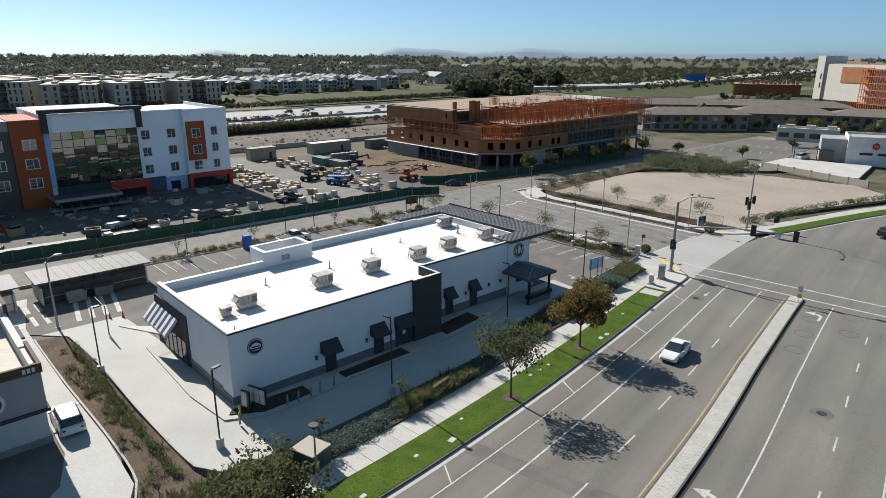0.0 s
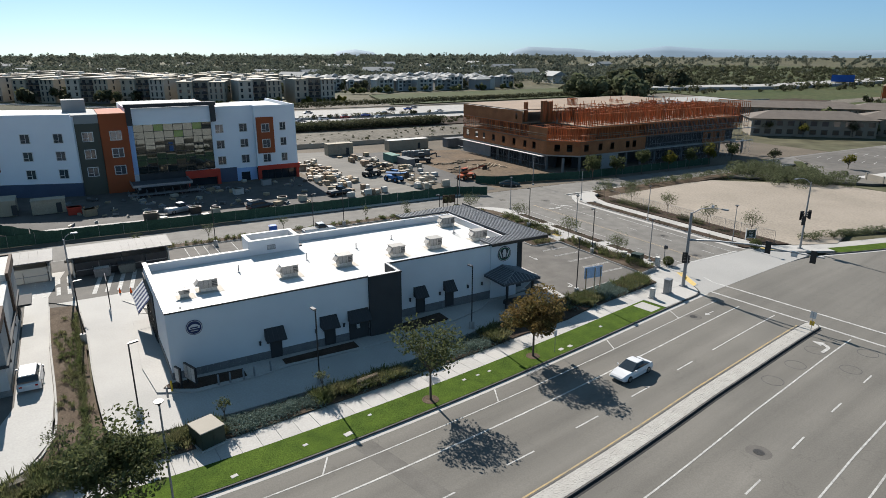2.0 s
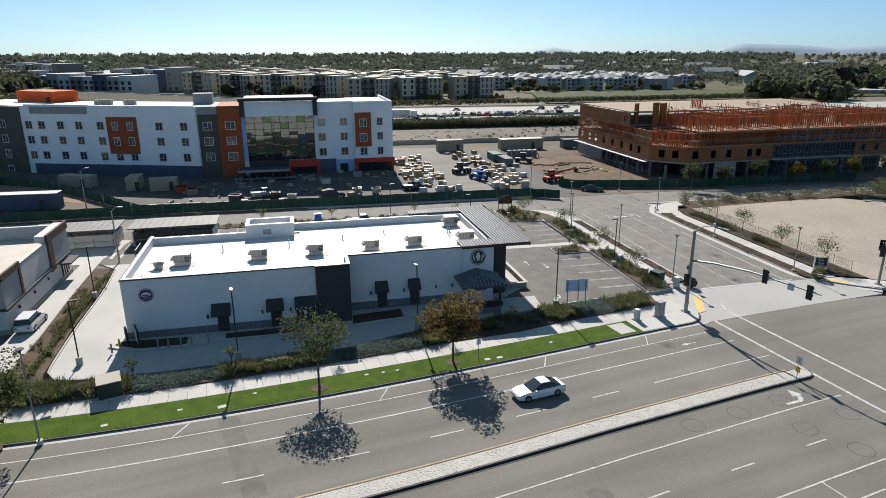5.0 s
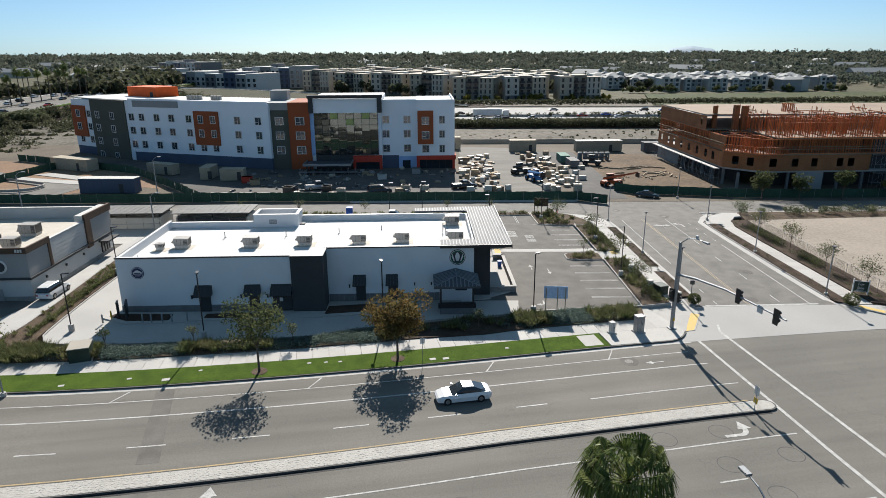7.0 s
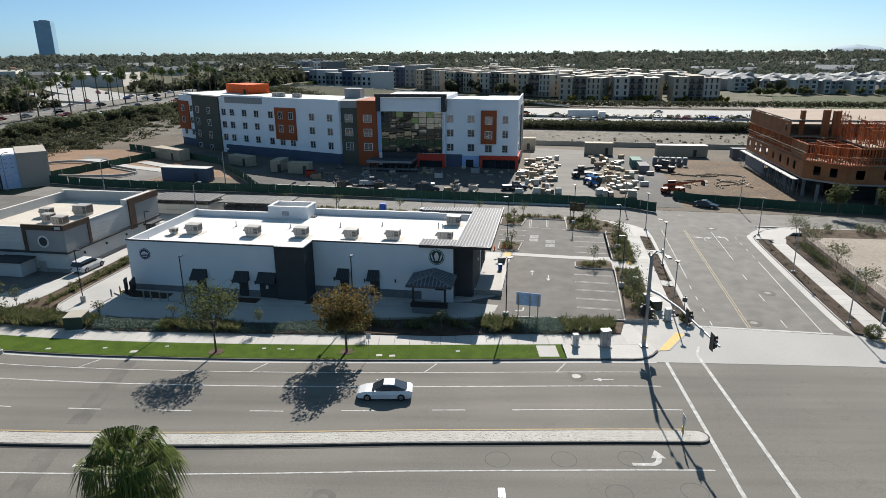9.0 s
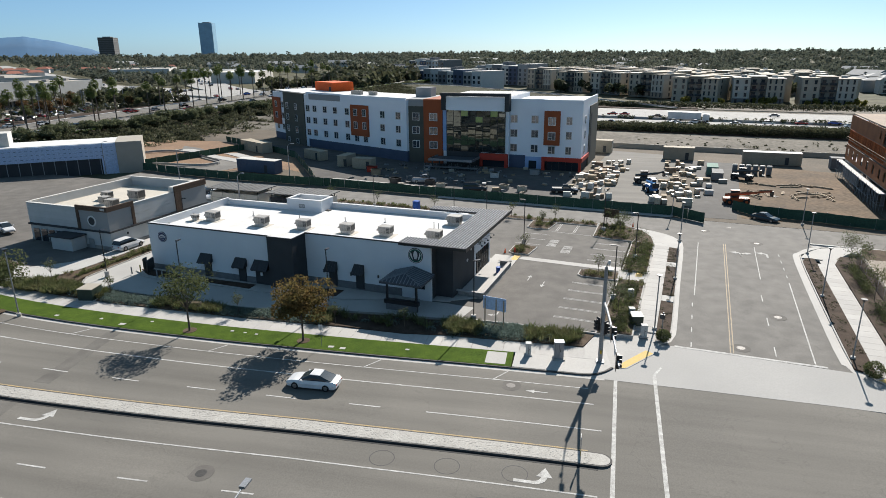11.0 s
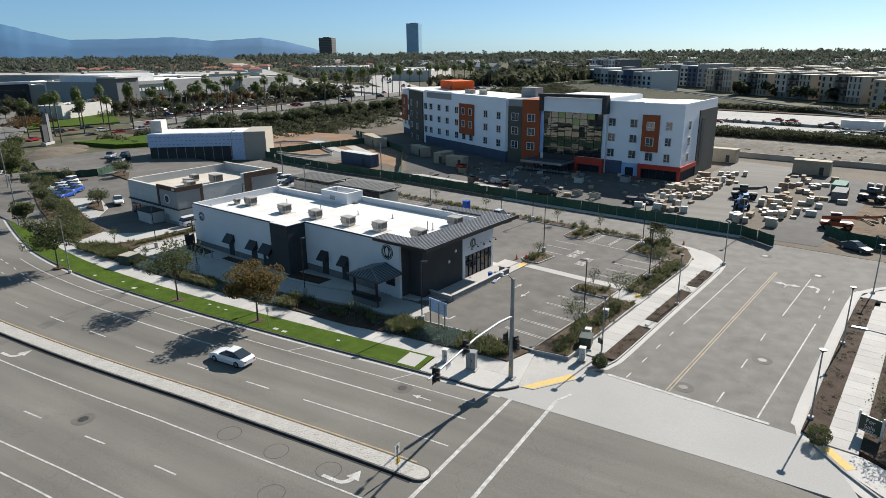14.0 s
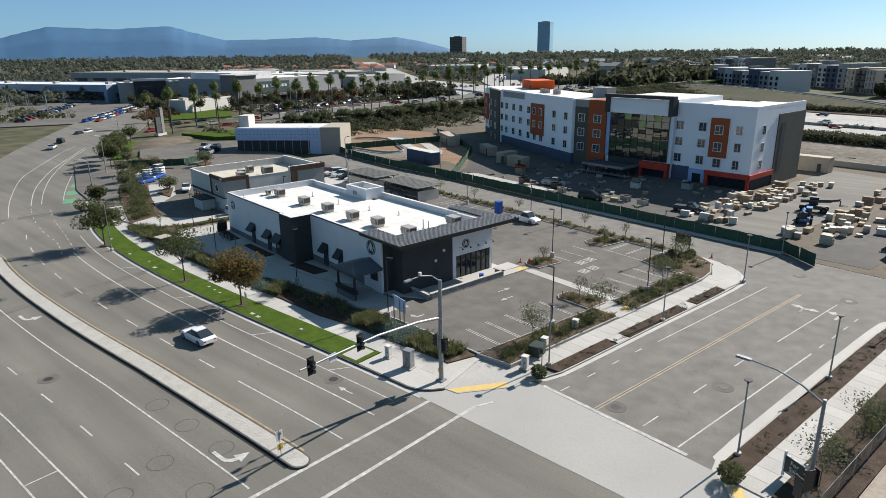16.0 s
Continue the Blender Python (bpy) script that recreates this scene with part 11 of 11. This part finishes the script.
def pile(n, x0, x1, y0, y1, hmax, mats, lb):
    for k in range(n):
        w, d = rd.uniform(0.9, 1.8), rd.uniform(0.7, 1.2)
        px, py = rd.uniform(x0, x1), rd.uniform(y0, y1)
        if 53.5 < (px - AX) * UA[0] + (py - AY) * UA[1] < 61.5:
            continue
        stack(px, py, w, d, rd.uniform(0.3, hmax * 0.8), 8 + rd.choice((0, 90)) + rd.uniform(-9, 9), rd.choice(mats), lb)


pile(24, -150, -128, 86.5, 98, 1.5, (WRAP, CRATE, WRAP), "wrapped building goods stacked on pallets")
pile(10, -122, -114, 84, 93, 1.6, (WRAP, CRATE), "wrapped building goods stacked on pallets")
pile(22, -124, -104, 98.5, 110, 1.8, (WRAP, WRAP, OFFW), "tall shrink-wrapped pallet by the fence")
pile(16, -150, -124, 106, 114, 1.3, (CRATE, WRAP), "timber and goods stacked on pallets")
pile(14, -104, -99, 88, 99, 1.7, (WRAP, OFFW), "tall shrink-wrapped pallet by the fence")
pile(14, -134, -104, 40, 76, 0.8, (CRATE, WRAP, GALV), "scattered building goods before the hotel")
for k in range(26):
    x, y = rd.uniform(-128, -108), rd.uniform(117, 134)
    L = rd.uniform(2.5, 5)
    o = thing("timber_stack", "loose stack of new timber on the ground", "timber", x, y, 0.1, rd.uniform(0, 180), group="timber stacks")
    for j in range(3):
        box_part("board", -L / 2 + rd.uniform(-0.3, 0.3), L / 2, j * 0.2, j * 0.2 + 0.15, 0, 0.12 + 0.14 * (j % 2), CRATE if j else PLYDECK, o)


# denser goods in rows along the yard's lane
for k in range(46):
    u, v = (rd.uniform(62.5, 68.5), rd.uniform(64, 118)) if k % 2 else (rd.uniform(44.5, 55), rd.uniform(74, 104) )
    if k % 2 == 0:
        u = 44.5 + (u - 44.5) * (1 - 0.4 * abs(v - 92) / 18)
    stack(*W(u, v), rd.uniform(1.0, 2.1), rd.uniform(0.8, 1.2), rd.uniform(0.3, 1.5), ATURN + rd.choice((0, 90)) + rd.uniform(-8, 8), rd.choice((WRAP, CRATE, CRATE, PLYDECK)), "building goods stacked beside the site lane")


def container(x, y, w, d, h, turn, mm, label, flat=True, name="site_container", ribs=True):
    t = thing(name, label, "container", x, y, 0.06, turn, group="site containers")
    bd = box_part("shell", -w / 2, w / 2, -d / 2, d / 2, 0.1, h, mm, t, bevel=0.03)
    n = int(w / 0.9)
    for k in range(n if ribs else 0):
        x0 = -w / 2 + (k + 0.3) * w / n
        box_part("rib", x0, x0 + 0.12, -d / 2 - 0.04, -d / 2, 0.25, h - 0.15, mm, bd)
    box_part("roof", -w / 2 - 0.06, w / 2 + 0.06, -d / 2 - 0.06, d / 2 + 0.06, h, h + 0.08, OFFW if not flat else mm, bd)
    box_part("door", w * 0.22, w * 0.22 + 0.9, -d / 2 - 0.05, -d / 2 - 0.03, 0.2, 2.1, CHAR, bd)
    return t


tn = ATURN
container(-166, 86, 9, 3, 3.6, tn, TAN, "tan flat-roofed site store")
container(-157, 108, 8, 3, 3.4, tn, TAN, "tan flat-roofed site store")
container(-154, 131, 14, 3.4, 3.2, tn, TAN, "long beige site office trailer", False)
container(-150, 149, 10, 3, 2.8, tn, BASEGR, "dark grey site container")
container(-137, 113.5, 6, 2.5, 2.0, tn + 90, TEALG, "pale green open skip")
container(-130, 113.5, 6, 2.4, 1.8, tn + 90, BASEGR, "dark grey open skip")
container(-146, -14, 13, 3.4, 3.0, tn - 25, TAN, "long tan site container by the hotel")
container(-136, 9.5, 8, 2.6, 2.6, tn - 25, TAN, "tan site container by the hotel")
container(-128.5, 21.5, 2.6, 5.5, 2.9, tn, TAN, "tan plywood site box")
container(-125.0, 27.5, 5.5, 2.6, 2.7, tn, TAN, "tan plywood site box")
container(-115, 3.5, 12, 2.8, 3.2, tn - 4, SLATE, "dark blue site trailer with a pale roof", False)
for k in range(6):
    t = thing("portable_toilet", "grey portable toilet on the building site", "portable toilet", -138.5 + 0.25 * k, 119 + 1.5 * k, 0.06, tn, group="site toilets")
    box_part("cabin", -0.55, 0.55, -0.55, 0.55, 0.1, 2.0, GREYST, t, bevel=0.05)
    box_part("roof", -0.6, 0.6, -0.6, 0.6, 2.0, 2.25, OFFW, t, bevel=0.1)
    box_part("door", -0.4, 0.4, -0.58, -0.55, 0.2, 1.9, BASEGR, t)


def telehandler(x, y, turn, paint, label, reach=6.5):
    t = thing("telehandler", label, "machine", x, y, 0.06, turn)
    box_part("chassis", -2.4, 2.4, -0.8, 0.8, 0.6, 1.3, paint, t, bevel=0.08)
    cb = box_part("cab", -0.9, 0.6, 0.1, 0.95, 1.3, 2.6, GLASS, t, "glazed cab", 0.06)
    box_part("cab_roof", -1.0, 0.7, 0.05, 1.0, 2.6, 2.72, paint, cb)
    b = B()
    tube(b, [(-2.3, -0.3, 1.9), (2.6, -0.3, 2.3)], 0.28, 4)
    bm_ = part("boom", b, paint, t)
    part("inner_boom", round_bar((2.4, -0.3, 2.28), (reach, -0.3, 2.7), 0.2, 4), paint, bm_)
    b = B()
    bx(b, reach - 0.1, reach + 0.1, -0.9, 0.4, 1.6, 2.7)
    bx(b, reach, reach + 1.2, -0.75, -0.6, 1.6, 1.7)
    bx(b, reach, reach + 1.2, 0.1, 0.25, 1.6, 1.7)
    part("fork", b, BLACKMET, bm_)
    for xx in (-1.6, 1.6):
        for s in (-1, 1):
            wh = part("wheel", round_bar((xx, s * 0.85, 0.62), (xx, s * 1.25, 0.62), 0.62, 16), TYRE, t)
            part("rim", round_bar((xx, s * 1.1, 0.62), (xx, s * 1.27, 0.62), 0.3, 10), paint, wh)


telehandler(-103.5, 112.5, 97, REDMACH, "red telehandler with its boom out")
telehandler(-112.0, 97.0, 10, BLUEMACH, "blue telehandler among pallets", 4.5)
telehandler(-121, 96.5, 100, HVACD, "dark loader among pallets", 4.0)
telehandler(-130, 119, 60, HVACD, "dark skid loader by the toilets", 4.0)
# scraps and dark bins on the forecourt
for x, y, s, mm in ((-108, 41, 1.6, BLACKMET), (-108.5, 49, 1.4, BLACKMET), (-120, 62, 1.4, OFFW), (-118, 33, 1.5, CRATE), (-106, 52, 1.2, WRAP), (-107, 66, 1.3, WRAP), (-106, 70, 1.3, WRAP), (-121, 31, 1.6, REDP), (-126, 71, 1.5, GREYST)):
    t = thing("site_bin", "grey bundle standing on the hotel forecourt", "bin", x, y, 0.08, tn + rd.uniform(-20, 20), group="site bundles")
    box_part("body", -s * 0.7, s * 0.7, -s * 0.5, s * 0.5, 0, s * 0.9, mm, t, bevel=0.06)
    box_part("rim", -s * 0.74, s * 0.74, -s * 0.54, s * 0.54, s * 0.8, s * 0.9, mm, t)
rd = random.Random(61)
for k in range(70):
    u, v = rd.uniform(-8, 43), rd.uniform(66, 93)
    s_ = rd.uniform(0.35, 1.1)
    t = thing("scrap_pile", "low heap of dark building scrap on the forecourt", "scrap", *W(u, v), 0.08, rd.uniform(0, 180), group="forecourt scrap")
    for q in range(3):
        L = s_ * rd.uniform(0.8, 2.2)
        box_part("board", -L / 2, L / 2, -0.5 * s_ + q * 0.3 * s_, -0.25 * s_ + q * 0.3 * s_, 0, rd.uniform(0.15, 0.5), rd.choice((HVACD, CRATE, BASEGR, WRAP, GALV)), t, m=pose(0, 0, 0, 0, 0, rd.uniform(-25, 25)))
for k in range(60):
    u, v = rd.uniform(43.5, 52), rd.uniform(66, 104)
    stack(*W(u, v), rd.uniform(0.9, 1.8), rd.uniform(0.7, 1.1), rd.uniform(0.3, 1.3), ATURN + rd.choice((0, 90)) + rd.uniform(-14, 14), rd.choice((WRAP, CRATE, OFFW, PLYDECK)), "mixed goods stacked beside the hotel")
